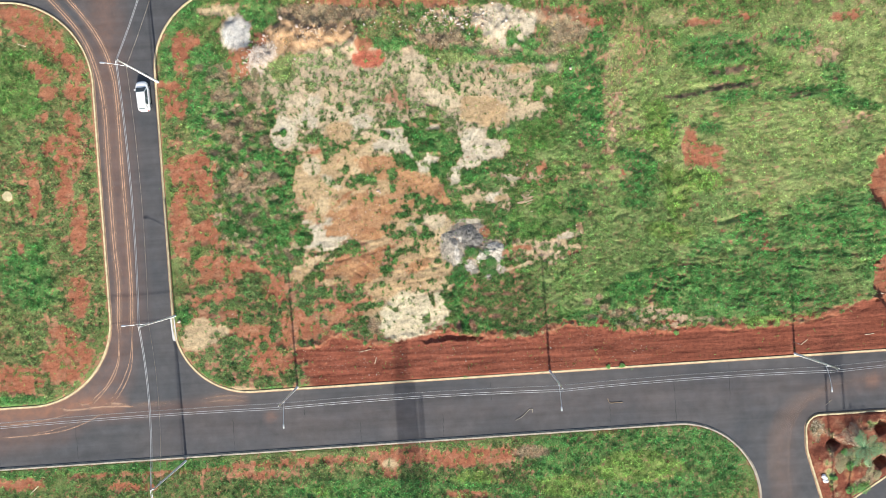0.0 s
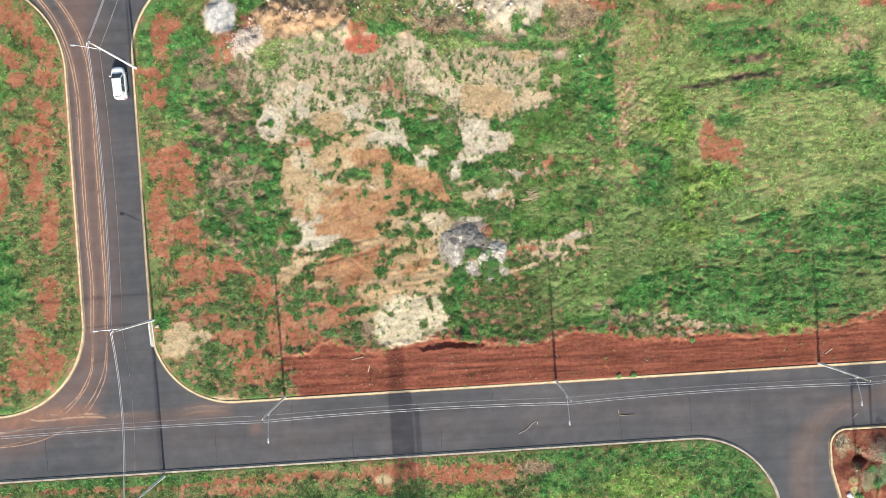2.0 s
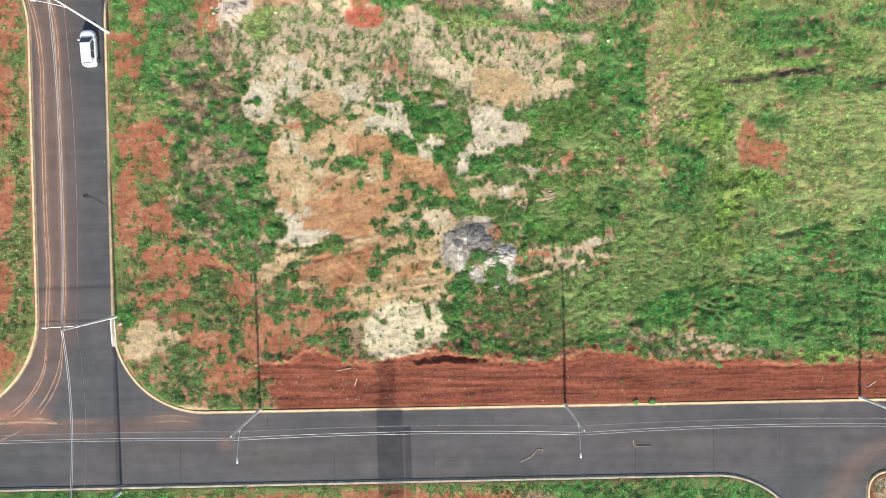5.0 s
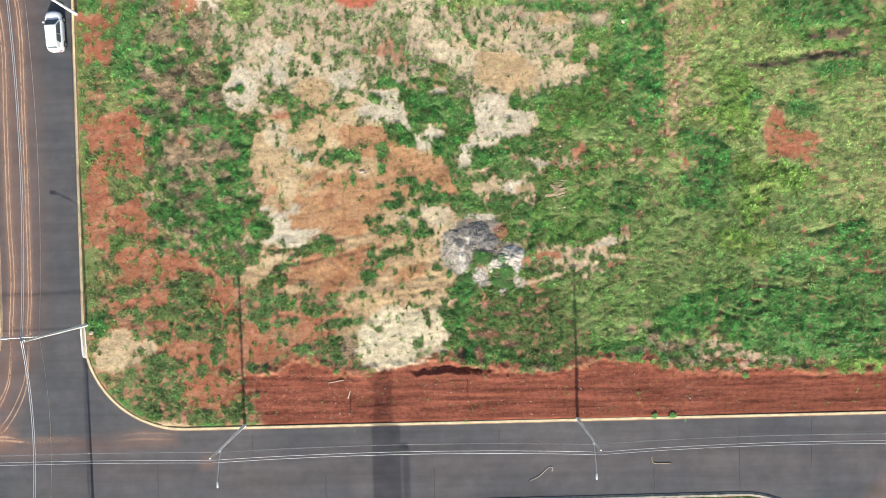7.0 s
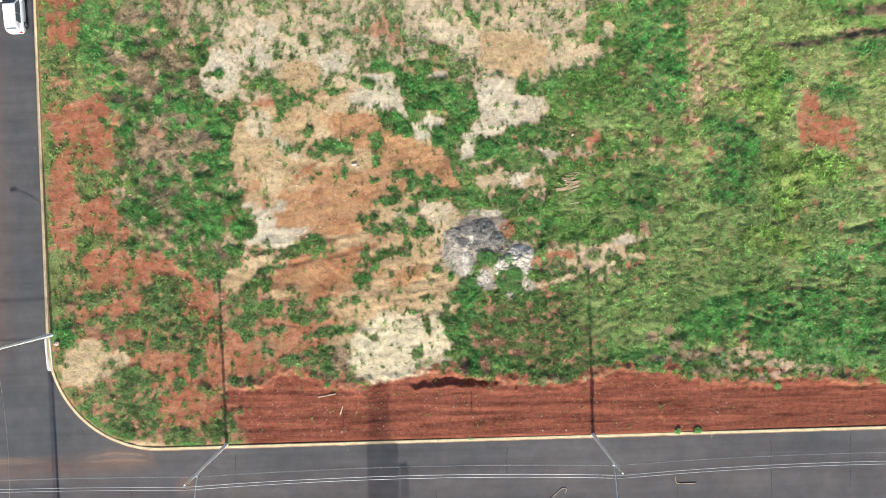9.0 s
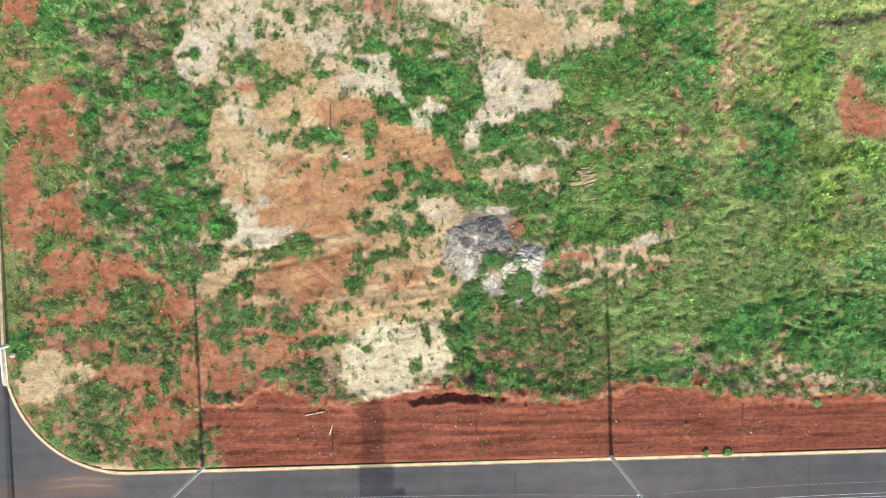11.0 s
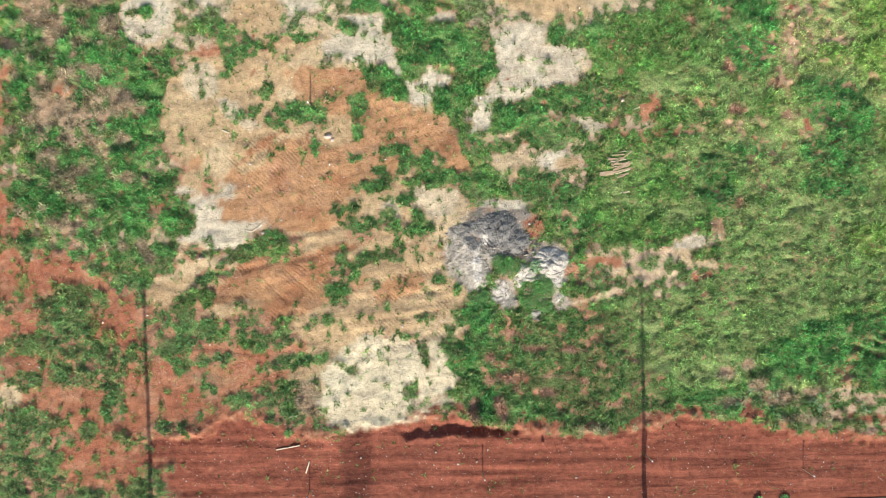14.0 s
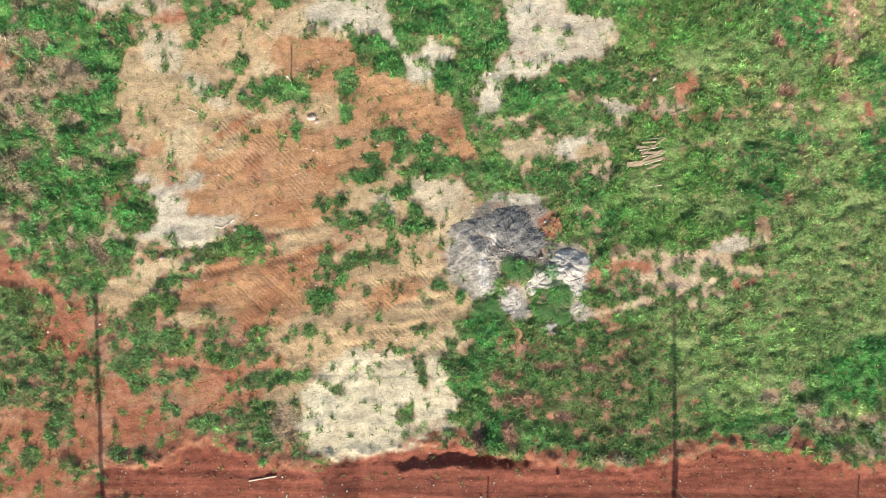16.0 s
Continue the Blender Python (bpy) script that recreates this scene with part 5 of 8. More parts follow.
paint("lush", 53.0, -3.5, 3.4, 2.3, -4)
paint("lush", 45.2, -6.1, 5.4, 1.1, -4)
paint("lush", 41.2, -8.6, 7.0, 1.4, -4)
paint("lush", 31.2, -7.9, 6.2, 0.8, -4)
paint("lush", 27.2, -9.4, 4.7, 0.9, -4)
paint("lush", 37.2, -10.6, 6.2, 1.1, -4)
paint("lush", 46.5, -11.2, 5.4, 1.2, -4)
paint("lush", 51.0, -13.1, 2.3, 0.8, -4)
paint("turf", 49.8, -5.2, 2.2, 0.6, -4)
paint("turf", 52.4, -8.9, 3.1, 1.4, -4)
paint("turf", 39.1, -4.9, 2.6, 0.8, -4)
paint("turf", 34.4, -5.8, 4.7, 0.6, -4)
paint("turf", 47.8, 0.7, 2.3, 0.6, -4)
paint("turf", 55.9, -7.1, 1.2, 1.6, -4)
paint("mixred", 53.7, 2.3, 0.8, 0.6, -4)
paint("mixred", 46.6, -1.0, 0.5, 0.5, -4)
paint("mixred", 38.4, -3.6, 0.5, 0.4, -4)
paint("mixred", 44.8, -4.9, 0.6, 0.4, -4)
paint("mixred", 44.9, -12.3, 0.6, 0.8, -4)
paint("mixred", 48.7, -12.8, 0.6, 0.6, -4)
paint("mixred", 27.1, -10.8, 0.6, 0.8, -4)
paint("yellow", 45.9, -14.9, 3.6, 0.5, 0)
paint("yellow", 49.4, -14.4, 2.0, 0.6, -4)
paint("yellow", 40.1, -15.1, 2.8, 0.5, -4)
paint("mixtan", 31.6, -13.6, 6.2, 0.5, -6)
paint("mixtan", 24.7, -13.4, 2.3, 0.5, -4)
# the wide orange soil, the pale fan beside it and the clumps on both
paint("orange2", -7.3, 8.8, 3.9, 2.1, -1)
paint("orange2", -3.2, 6.8, 2.6, 1.4, -1)
paint("orange2", -10.9, 3.2, 5.0, 3.3, -1)
paint("orange2", -7.0, 5.1, 3.5, 1.8, -1)
paint("orange2", -0.9, 4.1, 1.8, 0.9, -1)
paint("orange2", -15.8, 0.9, 2.6, 1.3, -1)
paint("tan", -16.1, 8.1, 3.1, 1.6, -31)
paint("tan", -9.1, 6.9, 2.0, 1.1, -1)
paint("tan", -19.1, 7.5, 1.8, 2.6, -1)
paint("tan", -14.8, 5.3, 1.3, 1.3, -41)
paint("tan", -5.3, 1.6, 2.6, 1.1, -1)
paint("sandy", -18.0, 10.3, 1.3, 1.3, -1)
paint("sandy", -15.6, 8.1, 1.8, 0.5, -36)
paint("sandy", -1.8, 2.0, 1.8, 1.3, -1)
paint("sandy", -4.9, 1.2, 0.7, 0.9, -1)
paint("pale", -22.0, 14.5, 1.5, 1.5, -1)
paint("pale", -7.2, 12.5, 2.5, 1.0, -7)
paint("pale", -6.1, 14.1, 1.1, 0.9, -1)
paint("pale", -2.9, 9.6, 1.8, 1.0, -9)
paint("pale", -18.2, 1.2, 1.6, 1.0, -1)
paint("pale", -17.1, -0.1, 3.1, 0.6, 7)
paint("pale", -19.3, 2.7, 0.9, 0.3, -1)
paint("redbrown", -13.5, 6.1, 1.8, 0.3, 34)
paint("redbrown", -8.8, 3.4, 1.3, 0.4, -1)
paint("redbrown", -12.7, 3.5, 0.7, 1.1, -1)
paint("redbrown", -11.0, 1.1, 1.1, 0.5, -1)
paint("clump", -10.9, 8.0, 1.8, 0.7, -1)
paint("clump", -12.1, 8.2, 0.8, 0.6, -1)
paint("clump", -7.2, 8.5, 0.7, 0.8, -1)
paint("clump", -7.2, 6.6, 0.4, 0.6, -1)
paint("clump", -10.2, 5.8, 0.4, 0.7, -1)
paint("clump", -7.4, 4.9, 0.6, 0.3, -1)
paint("clump", -4.8, 5.3, 1.1, 0.4, -1)
paint("clump", -3.9, 4.4, 0.5, 0.7, -1)
paint("clump", -5.7, 3.9, 0.5, 0.4, -1)
paint("clump", -6.2, 2.9, 1.1, 0.4, -1)
paint("clump", -3.9, 1.9, 0.6, 0.5, -1)
paint("clump", -6.6, 0.2, 1.8, 0.5, -1)
paint("clump", -5.3, 0.9, 0.6, 0.4, -1)
paint("clump", -8.7, 1.2, 0.5, 0.5, -1)
paint("clump", -7.5, 1.4, 0.4, 0.3, -1)
paint("clump", -1.3, 3.3, 1.8, 0.7, -1)
paint("clump", -2.2, 4.5, 1.0, 0.4, -1)
paint("clump", 0.7, 5.9, 0.6, 0.5, -1)
paint("clump", -2.9, 0.8, 0.4, 0.9, -1)
paint("clump", -2.9, -0.3, 1.1, 0.3, -1)
paint("clump", -13.4, 9.6, 0.5, 0.6, -1)
paint("clump", -14.7, 8.1, 0.6, 0.4, -1)
paint("clump", -13.2, 7.4, 0.5, 0.4, -1)
paint("clump", -15.9, 12.2, 0.6, 1.0, -1)
paint("clump", -15.1, 12.4, 1.0, 0.4, -1)
paint("clump", -19.4, 6.3, 0.3, 0.4, -1)
paint("clump", -18.0, 9.5, 0.2, 0.4, -1)
paint("lush", -5.1, 10.1, 1.8, 0.8, -31)
paint("lush", -19.7, 0.8, 1.0, 1.1, -1)
paint("lush", -20.6, 0.6, 0.6, 0.9, -1)
paint("lush", -3.1, 12.0, 1.0, 1.8, -1)
paint("lush", -0.7, 12.4, 1.8, 1.1, -1)
paint("lush", -7.9, 14.0, 0.6, 0.5, -1)
paint("lush", -6.5, 15.5, 0.8, 0.7, -1)
paint("lush", -21.7, 15.1, 0.4, 0.4, -1)
paint("lush", 0.8, 9.5, 1.0, 0.5, -1)
paint("lush", -0.8, 8.7, 1.1, 0.9, -1)
paint("lush", 0.5, 7.4, 0.4, 0.5, -1)
paint("lush", 4.0, 7.3, 1.9, 0.7, 14)
paint("lush", 1.9, 11.0, 0.8, 0.9, -1)
# diffuse bare spots in the green
paint("mid", 13.2, 7.4, 1.8, 1.5, -1)
paint("mid", 10.5, 4.4, 1.8, 1.3, -1)
paint("mixtan", 13.0, 7.4, 0.8, 0.9, -1)
paint("mixtan", 11.9, 7.0, 0.5, 0.4, -1)
paint("mixtan", 14.5, 6.4, 1.3, 0.2, -1)
paint("sward", 8.7, -3.3, 1.3, 0.6, -1)
paint("sward", 10.8, -4.0, 1.1, 0.4, -1)
# green along the kerb, rusty dead tufts, dark clumps in the east
paint("grass", -38.5, 14.3, 0.7, 5.4, -1)
paint("grass", -38.2, 8.1, 0.7, 3.9, -1)
paint("grass", -38.6, 1.1, 0.6, 3.9, -1)
paint("grass", -38.5, -4.4, 0.6, 3.1, -1)
paint("grass", -38.3, 19.0, 0.5, 2.3, -1)
paint("mixred", -36.5, 16.2, 1.2, 2.3, -1)
paint("rust", 0.7, -13.1, 0.4, 0.8, -1)
paint("rust", 2.9, -13.4, 0.3, 0.7, -1)
paint("rust", 3.3, -10.8, 0.7, 0.3, -1)
paint("rust", 4.3, -10.8, 0.6, 0.2, -1)
paint("rust", 3.8, -11.5, 0.3, 0.3, -1)
paint("rust", 4.9, -8.7, 0.8, 0.2, -1)
paint("rust", 2.0, -9.2, 0.3, 0.3, -1)
paint("rust", 6.3, -10.7, 0.9, 0.2, -1)
paint("rust", 5.0, -8.7, 0.7, 0.2, -1)
paint("rust", 3.9, -10.5, 0.7, 0.3, -1)
paint("rust", 7.7, -8.8, 0.6, 0.2, -1)
paint("rust", 8.5, -11.0, 0.5, 0.3, -1)
paint("rust", 2.5, -12.7, 0.4, 0.7, -1)
paint("rust", 5.9, -11.8, 0.7, 0.3, -1)
paint("rust", 3.3, -7.6, 0.6, 0.2, -1)
paint("rust", 10.7, -12.8, 0.6, 0.2, -1)
paint("rust", 1.9, -10.9, 0.4, 0.3, -1)
paint("lush", 26.4, 8.8, 2.3, 0.7, 3)
paint("lush", 27.0, 7.0, 2.2, 0.9, -1)
paint("lush", 27.3, 5.7, 2.0, 0.7, -1)
paint("lush", 26.8, 3.9, 2.0, 0.9, -1)
paint("lush", 26.1, 2.4, 1.8, 0.4, -1)
paint("lush", 20.7, 14.4, 1.1, 3.5, 3)
paint("lush", 17.8, 2.9, 1.2, 1.8, 19)
paint("lush", 24.9, -7.8, 1.8, 0.9, -1)
paint("lush", 28.0, -7.4, 2.2, 0.5, -1)
paint("lush", 30.3, -8.8, 2.6, 0.7, -1)
paint("lush", 26.7, -9.6, 2.6, 0.7, -1)
paint("lush", 22.7, -9.1, 1.3, 0.9, -1)
paint("lush", 32.0, -10.2, 1.3, 0.9, -1)
paint("lush", 24.9, -10.9, 1.5, 0.4, -1)
paint("lush", 41.6, -0.4, 2.0, 1.2, -1)
paint("lush", 43.0, -3.1, 3.4, 1.1, -1)
paint("lush", 46.9, -1.9, 2.0, 1.1, -1)
paint("lush", 51.3, 0.5, 3.6, 1.4, -1)
paint("lush", 53.8, -3.1, 3.1, 1.9, -1)
paint("lush", 45.9, -6.1, 3.9, 0.9, -1)
paint("lush", 41.2, -8.6, 5.4, 1.1, -1)
paint("lush", 29.5, -9.2, 5.4, 0.8, -1)
paint("lush", 37.2, -10.6, 5.4, 0.8, -1)
paint("lush", 46.5, -11.2, 4.7, 1.0, -1)
paint("lush", 51.4, -12.7, 2.0, 0.8, -1)
paint("lush", 52.1, -6.1, 2.3, 0.6, -1)
paint("lush", 19.5, 17.9, 2.6, 4.4, -1)
paint("lush", 20.4, 13.7, 1.9, 2.8, -1)
paint("mixred", 31.6, -1.8, 0.7, 1.1, -1)
paint("mixred", 32.5, 0.4, 0.4, 0.4, -1)
paint("redtan", 13.3, 8.0, 0.8, 0.9, -1)
paint("redtan", 14.1, 6.4, 1.3, 0.3, -1)
paint("cream", -7.6, -13.3, 1.8, 1.1, -1)
paint("cream", -5.6, -12.5, 1.8, 1.1, -1)
paint("pale", -1.5, 14.6, 0.9, 0.4, 9)
paint("pale", 4.3, 13.2, 1.8, 0.9, -1)
paint("pale", 5.8, 11.0, 2.6, 1.3, -1)
paint("pale", 4.0, 9.7, 1.1, 0.8, -1)
paint("pale", 1.2, 7.8, 0.9, 1.3, -1)
paint("lush", 9.6, 13.5, 0.6, 0.9, -1)
paint("lush", 4.2, 7.7, 1.6, 0.5, 14)
paint("yellow", 29.5, 14.5, 1.8, 1.8, -1)
paint("yellow", 30.4, 11.4, 0.9, 1.1, -1)
paint("yellow", 30.8, 5.7, 1.3, 1.8, -1)
paint("yellow", 31.6, 2.2, 1.8, 1.3, -1)
paint("yellow", 29.4, -1.3, 2.2, 1.1, -1)
paint("yellow", 32.1, -2.2, 1.8, 1.3, -1)
paint("red", 35.2, 9.2, 2.6, 0.8, -1)
paint("red", 33.8, 10.1, 1.2, 2.0, -1)
paint("pinkgrass", 23.8, 18.8, 1.1, 7.0, -1)
paint("pinkgrass", 24.1, 12.3, 1.2, 1.6, -1)
paint("turf", 55.7, -11.8, 3.1, 2.3, -1)
paint("turf", 55.0, 5.3, 4.7, 1.2, -1)
paint("turf", 57.4, 9.0, 3.1, 2.3, -1)
paint("olive", 58.0, 20.4, 3.1, 4.7, -1)
paint("olive", 46.0, 11.2, 4.7, 2.0, -1)
paint("olive", 51.2, 7.8, 5.4, 2.3, -1)
paint("olive", 43.4, 5.3, 3.9, 1.6, -1)
paint("brown", -13.0, 30.4, 3.1, 0.6, -1)
paint("brown", -16.1, 29.7, 2.0, 0.4, -1)
paint("brown", -19.2, 30.8, 1.1, 0.5, -1)
# dead brown clumps in the scrub along the verge
dead = random.Random(14)
for k in range(190):
    py_ = dead.uniform(-2, 25)
    paint("brown" if k % 4 else "mixtan", dead.gauss(-27.4, 2.3) - 0.12 * (py_ - 5), py_, dead.uniform(0.25, 0.7), dead.uniform(0.2, 0.45), dead.uniform(0, 180))
for k in range(60):
    py_ = dead.uniform(-2, 25)
    paint("lush", dead.gauss(-27.8, 2.6) - 0.12 * (py_ - 5), py_, dead.uniform(0.3, 0.9), dead.uniform(0.25, 0.5), dead.uniform(0, 180))
for k in range(5):
    py_ = dead.uniform(-1, 20)
    paint("redtan", dead.uniform(-33.5, -25.0), py_, dead.uniform(0.4, 0.8), dead.uniform(0.3, 0.6), dead.uniform(0, 180))
# the graded strip of red earth along the street, with a low uneven bank behind it
BANK = np.interp(X, (-22.8, -18.6, -17.3, -14.0, -12.5, -9.6, -7.9, -5.2, -3.2, -0.8, 1.4, 3.6, 5.8, 8.0, 10.2, 12.5, 14.0, 15.6, 16.9, 20.5, 22.0, 24.0, 28.0, 32.9, 39.1, 47.3, 52.6, 55.6), (-14.54, -14.63, -13.65, -13.72, -14.64, -14.88, -14.47, -13.91, -13.29, -13.12, -13.79, -14.50, -14.82, -14.95, -14.91, -14.70, -14.28, -13.52, -14.08, -14.02, -14.68, -15.22, -15.48, -15.01, -15.67, -15.41, -14.59, -12.89)) - 0.40 * np.exp(-(((X + 0.5) / 5.0) ** 4)) + 0.24 * rough_field(X, Y * 0, 1.3, 21, 4, 0.8)
along = step(-22.5, -20.0, X + 0.35 * (Y + 18) + 2.0 * RAGGED)
strip = along * step(0.35, -0.15, Y - BANK + 0.25 * RAGGED) * step(-20.9, -20.6, Y)
lay("strip", strip)
pit = step(0.2, 0.9, X - 58.8 + 1.0 * RAGGED + 1.6 * np.sin(0.45 * Y) - 0.05 * np.maximum(Y, 0)) * step(-17, -14, Y) * step(9.5, 7.5, Y + 1.5 * RAGGED)
lay("crumb", pit)
tread = np.zeros(SHAPE)
graded[:] = np.maximum(strip, 0.10 * step(0.35, 0.1, cover))
# dry grass hanging over the bank, and clods below it
brow = np.exp(-(((Y - BANK - 0.45 + 0.3 * RAGGED) / 0.35) ** 2)) * step(2, 6, X) * step(0.0, 0.4, RAGGED + 0.35)
lay("straw", 0.85 * brow * step(-0.4, 0.3, rough_field(X, Y * 0, 1.6, 27, 2)) * step(22, 16, X))
# crumbled soil and dry litter over the brow
lay("crumb", step(0.25, 0.55, np.exp(-(((Y - BANK - 0.45) / 0.8) ** 2)) + 0.55 * FINE + 0.5 * rough_field(X, Y * 0.5, 2.6, 29, 2) - 0.55) * step(-22, -20, X) * (1 - 0.8 * np.exp(-(((X + 7) / 3.5) ** 4))))
lay("mixtan", 0.8 * step(0.35, 0.6, np.exp(-(((Y - BANK - 0.9) / 0.7) ** 2)) + 0.55 * RAGGED - 0.25) * step(22, 26, X) * step(38, 34, X))
Z_BROW = 0.24 * np.abs(rough_field(X, Y, 0.6, 33, 3, 0.8)) * np.exp(-(((Y - BANK - 0.1) / 0.8) ** 2)) * step(-22, -20, X)
isle = step(-0.2, 0.2, inside(X, Y, LOTS["island"]))
lay("strip", isle)
for k in range(46):
    paint(("brown", "dryolive", "redbrown", "brown")[k % 4], dead.uniform(48.5, 60), dead.uniform(-40, -29), dead.uniform(0.2, 0.7), dead.uniform(0.2, 0.5), dead.uniform(0, 180))
paint("brown", 52.8, -34.6, 1.6, 1.1, 30)
paint("dryolive", 53.2, -35.0, 1.3, 0.8, 20)
paint("brown", 55.5, -37.8, 2.2, 0.8, 30)
paint("yellow", 54.9, -38.7, 1.2, 0.6, 30)
paint("dryolive", 50.6, -36.8, 0.7, 1.2, 20)
paint("brown", 49.2, -30.0, 0.9, 1.3, 0)
paint("dryolive", 57.6, -33.2, 1.2, 0.7, 0)
verge = step(0.9, 0.3, np.abs(Y + 28.9 - 0.008 * X)) * step(41, 39, X)
cover[:] = np.maximum(cover, verge * 0.7)

depth = lot_depth(X, Y)
off_road = step(0.1, 0.5, depth)
Z = 0.06 * rough_field(X, Y, 3.0, 41, 3) * off_road * step(0.4, 1.5, depth)
Z += 0.05 * rough_field(X, Y, 0.8, 47, 2) * step(0.6, 2.0, depth) * (1 - strip * 0.7)
Z -= 0.10 * strip * step(0.5, 1.2, depth)
# ridge and hollow at the foot of the bank
TX = (-4.7, -4.2, -2.6, -1.0, 0.4, 2.0, 3.6, 4.2)
mid_ = np.interp(X, TX, (-14.58, -14.54, -14.38, -14.21, -14.26, -14.42, -14.62, -14.66)) + 0.10 * RAGGED
half_ = np.interp(X, TX, (0.0, 0.36, 0.46, 0.30, 0.42, 0.22, 0.14, 0.0)) + 0.10 * FINE * step(5.0, 4.0, np.abs(X + 0.2))
Z -= 0.40 * step(-0.22, 0.22, half_ - np.abs(Y - mid_) + 0.10 * FINE + 0.08 * RAGGED) * step(0.02, 0.25, half_) * (0.85 + 0.3 * RAGGED)
Z += 0.12 * step(0.05, 0.2, half_) * np.exp(-(((Y - mid_ + half_ + 0.25) / 0.2) ** 2)) * (0.7 + 0.6 * FINE)
brim = np.clip(0.15 + 1.0 * rough_field(X, Y, 1.1, 51, 3, 0.7), 0, 1)
Z += 0.26 * np.exp(-(((Y - BANK - 0.3) / 0.45) ** 2)) * step(-24, -20, X) * brim
Z += Z_BROW
Z += strip * step(0.5, 1.2, depth) * (0.05 * rough_field(X * 0.06, Y + 0.01 * X, 0.42, 151, 2, 0.8) + 0.08 * np.maximum(0, rough_field(X * 0.10, Y, 0.9, 153, 2) - 0.25))
Z -= 1.1 * pit


def mound(x, y, r, h, lumps=0.5):
    k = np.hypot(X - x, Y - y) / r
    Z[:] += h * np.clip(1 - k * k, 0, 1) * (1 + lumps * rough_field(X, Y, 0.9, int(x * 7) & 255, 3))


Z += np.minimum(0, -0.40 + 0.40 * np.clip((depth - 0.08) / 0.21, 0, 1))


# heaps, pits and wheel ruts
mound(2.6, -1.0, 3.6, 0.30, 0.4)
mound(5.6, -3.0, 2.3, 0.25, 0.5)
mound(-27.0, 29.0, 2.4, 0.3, 0.6)
mound(-24.4, 25.7, 1.8, 0.5, 0.6)
mound(-26.2, 25.6, 2.2, 0.35, 0.4)
for k in range(7):
    mound(-21.5 + 1.7 * k, 29.0 - 0.25 * k + (0.8 if k % 2 else -0.5), 1.7, 0.5, 0.9)
mound(8.6, 29.2, 4.2, 0.35, 0.4)
for px_, py_, pr, ph in ((49.8, -34.4, 1.9, 0.5), (54.5, -36.0, 1.9, 0.5), (56.6, -29.4, 1.7, 0.4), (53.2, -30.6, 1.6, 0.3)):
    mound(px_, py_, pr, ph, 0.4)
for px_, py_, pr in ((51.3, -32.3, 0.75), (58.0, -30.3, 1.0), (57.9, -35.3, 1.0)):
    Z -= 1.5 * step(pr, pr * 0.7, np.maximum(np.abs((X - px_) * 0.8 + (Y - py_) * 0.6), np.abs((Y - py_) * 0.8 - (X - px_) * 0.6)))
Z += 0.30 * step(-0.1, 0.6, rough_field(X, Y, 1.3, 91, 3)) * step(0.2, -0.4, np.abs(Y - 30.5 - 0.05 * X) - 5.0) * step(-32, -28, X) * step(22, 18, X) * np.exp(-np.maximum(0, 26 - Y))


def rut(ax, ay, bx, by, depth_, width=0.2, gauge=1.6):
    """Two wheel ruts along a line, with the soil pressed up beside them."""
    length = math.hypot(bx - ax, by - ay)
    u, v = (bx - ax) / length, (by - ay) / length
    s_, d_ = (X - ax) * u + (Y - ay) * v, (Y - ay) * u - (X - ax) * v + 0.12 * RAGGED
    k = step(0, 0.8, s_) * step(length, length - 0.8, s_)
    for side in (-0.5, 0.5):
        e = (d_ - side * gauge) / width
        tread[:] = np.maximum(tread, k * np.exp(-((e * width / 0.22) ** 4)) * (0.085 if gauge < 1.75 else 0.0))
        Z[:] -= depth_ * k * (np.exp(-e * e) - 0.6 * np.exp(-((np.abs(e) - 1.9) ** 2)))


rut(-19, -2.6, -7.5, -0.6, 0.055)
rut(-17, -4.5, -9, -1.2, 0.033)
rut(-13.5, -3.0, -9.5, -6.5, 0.039)
rut(-6.5, -4.6, 0.2, -3.4, 0.044)
rut(-9, -6.0, -1.0, -5.2, 0.039)
rut(-12, 6.5, -16.0, 2.0, 0.028)
rut(-9.0, 0.5, -10.0, 5.5, 0.028)
rut(-6.0, 6.8, -0.5, 7.6, 0.033)
rut(-8.0, -8.4, -1.0, -6.6, 0.033)
rut(6.5, -2.5, 26, -3.6, 0.028)
rut(-15.5, 3.2, -9.5, 7.2, 0.02, 0.2, 1.7)
rut(-14.0, 2.2, -11.5, 8.0, 0.02, 0.2, 1.7)
rut(-12.2, 0.8, -11.6, 5.0, 0.02, 0.2, 1.5)
rut(-10.6, 0.6, -10.4, 4.5, 0.02, 0.2, 1.5)
rut(-18.0, 7.0, -13.0, 4.0, 0.02, 0.2, 1.7)
rut(-13.5, -7.6, -10.0, -2.5, 0.025, 0.2, 1.7)
rut(-3.5, -7.2, 1.5, -5.0, 0.025, 0.2, 1.7)
rut(-5.0, -3.0, 0.0, -5.6, 0.025, 0.2, 1.7)
for k in (0, 2):
    rut(-20 + 3 * k, -16.0 - 0.8 * k, 30 + 8 * k, -15.6 - 0.9 * k, 0.013, 0.18, 1.9)
def groove(ax, ay, bx, by, depth_, width):
    """A narrow uneven groove along a line."""
    length = math.hypot(bx - ax, by - ay)
    u, v = (bx - ax) / length, (by - ay) / length
    s_, d_ = (X - ax) * u + (Y - ay) * v, (Y - ay) * u - (X - ax) * v + 0.35 * RAGGED
    Z[:] -= depth_ * step(0, 1.5, s_) * step(length, length - 1.5, s_) * np.exp(-((d_ / width) ** 2)) * (0.8 + 0.4 * RAGGED)


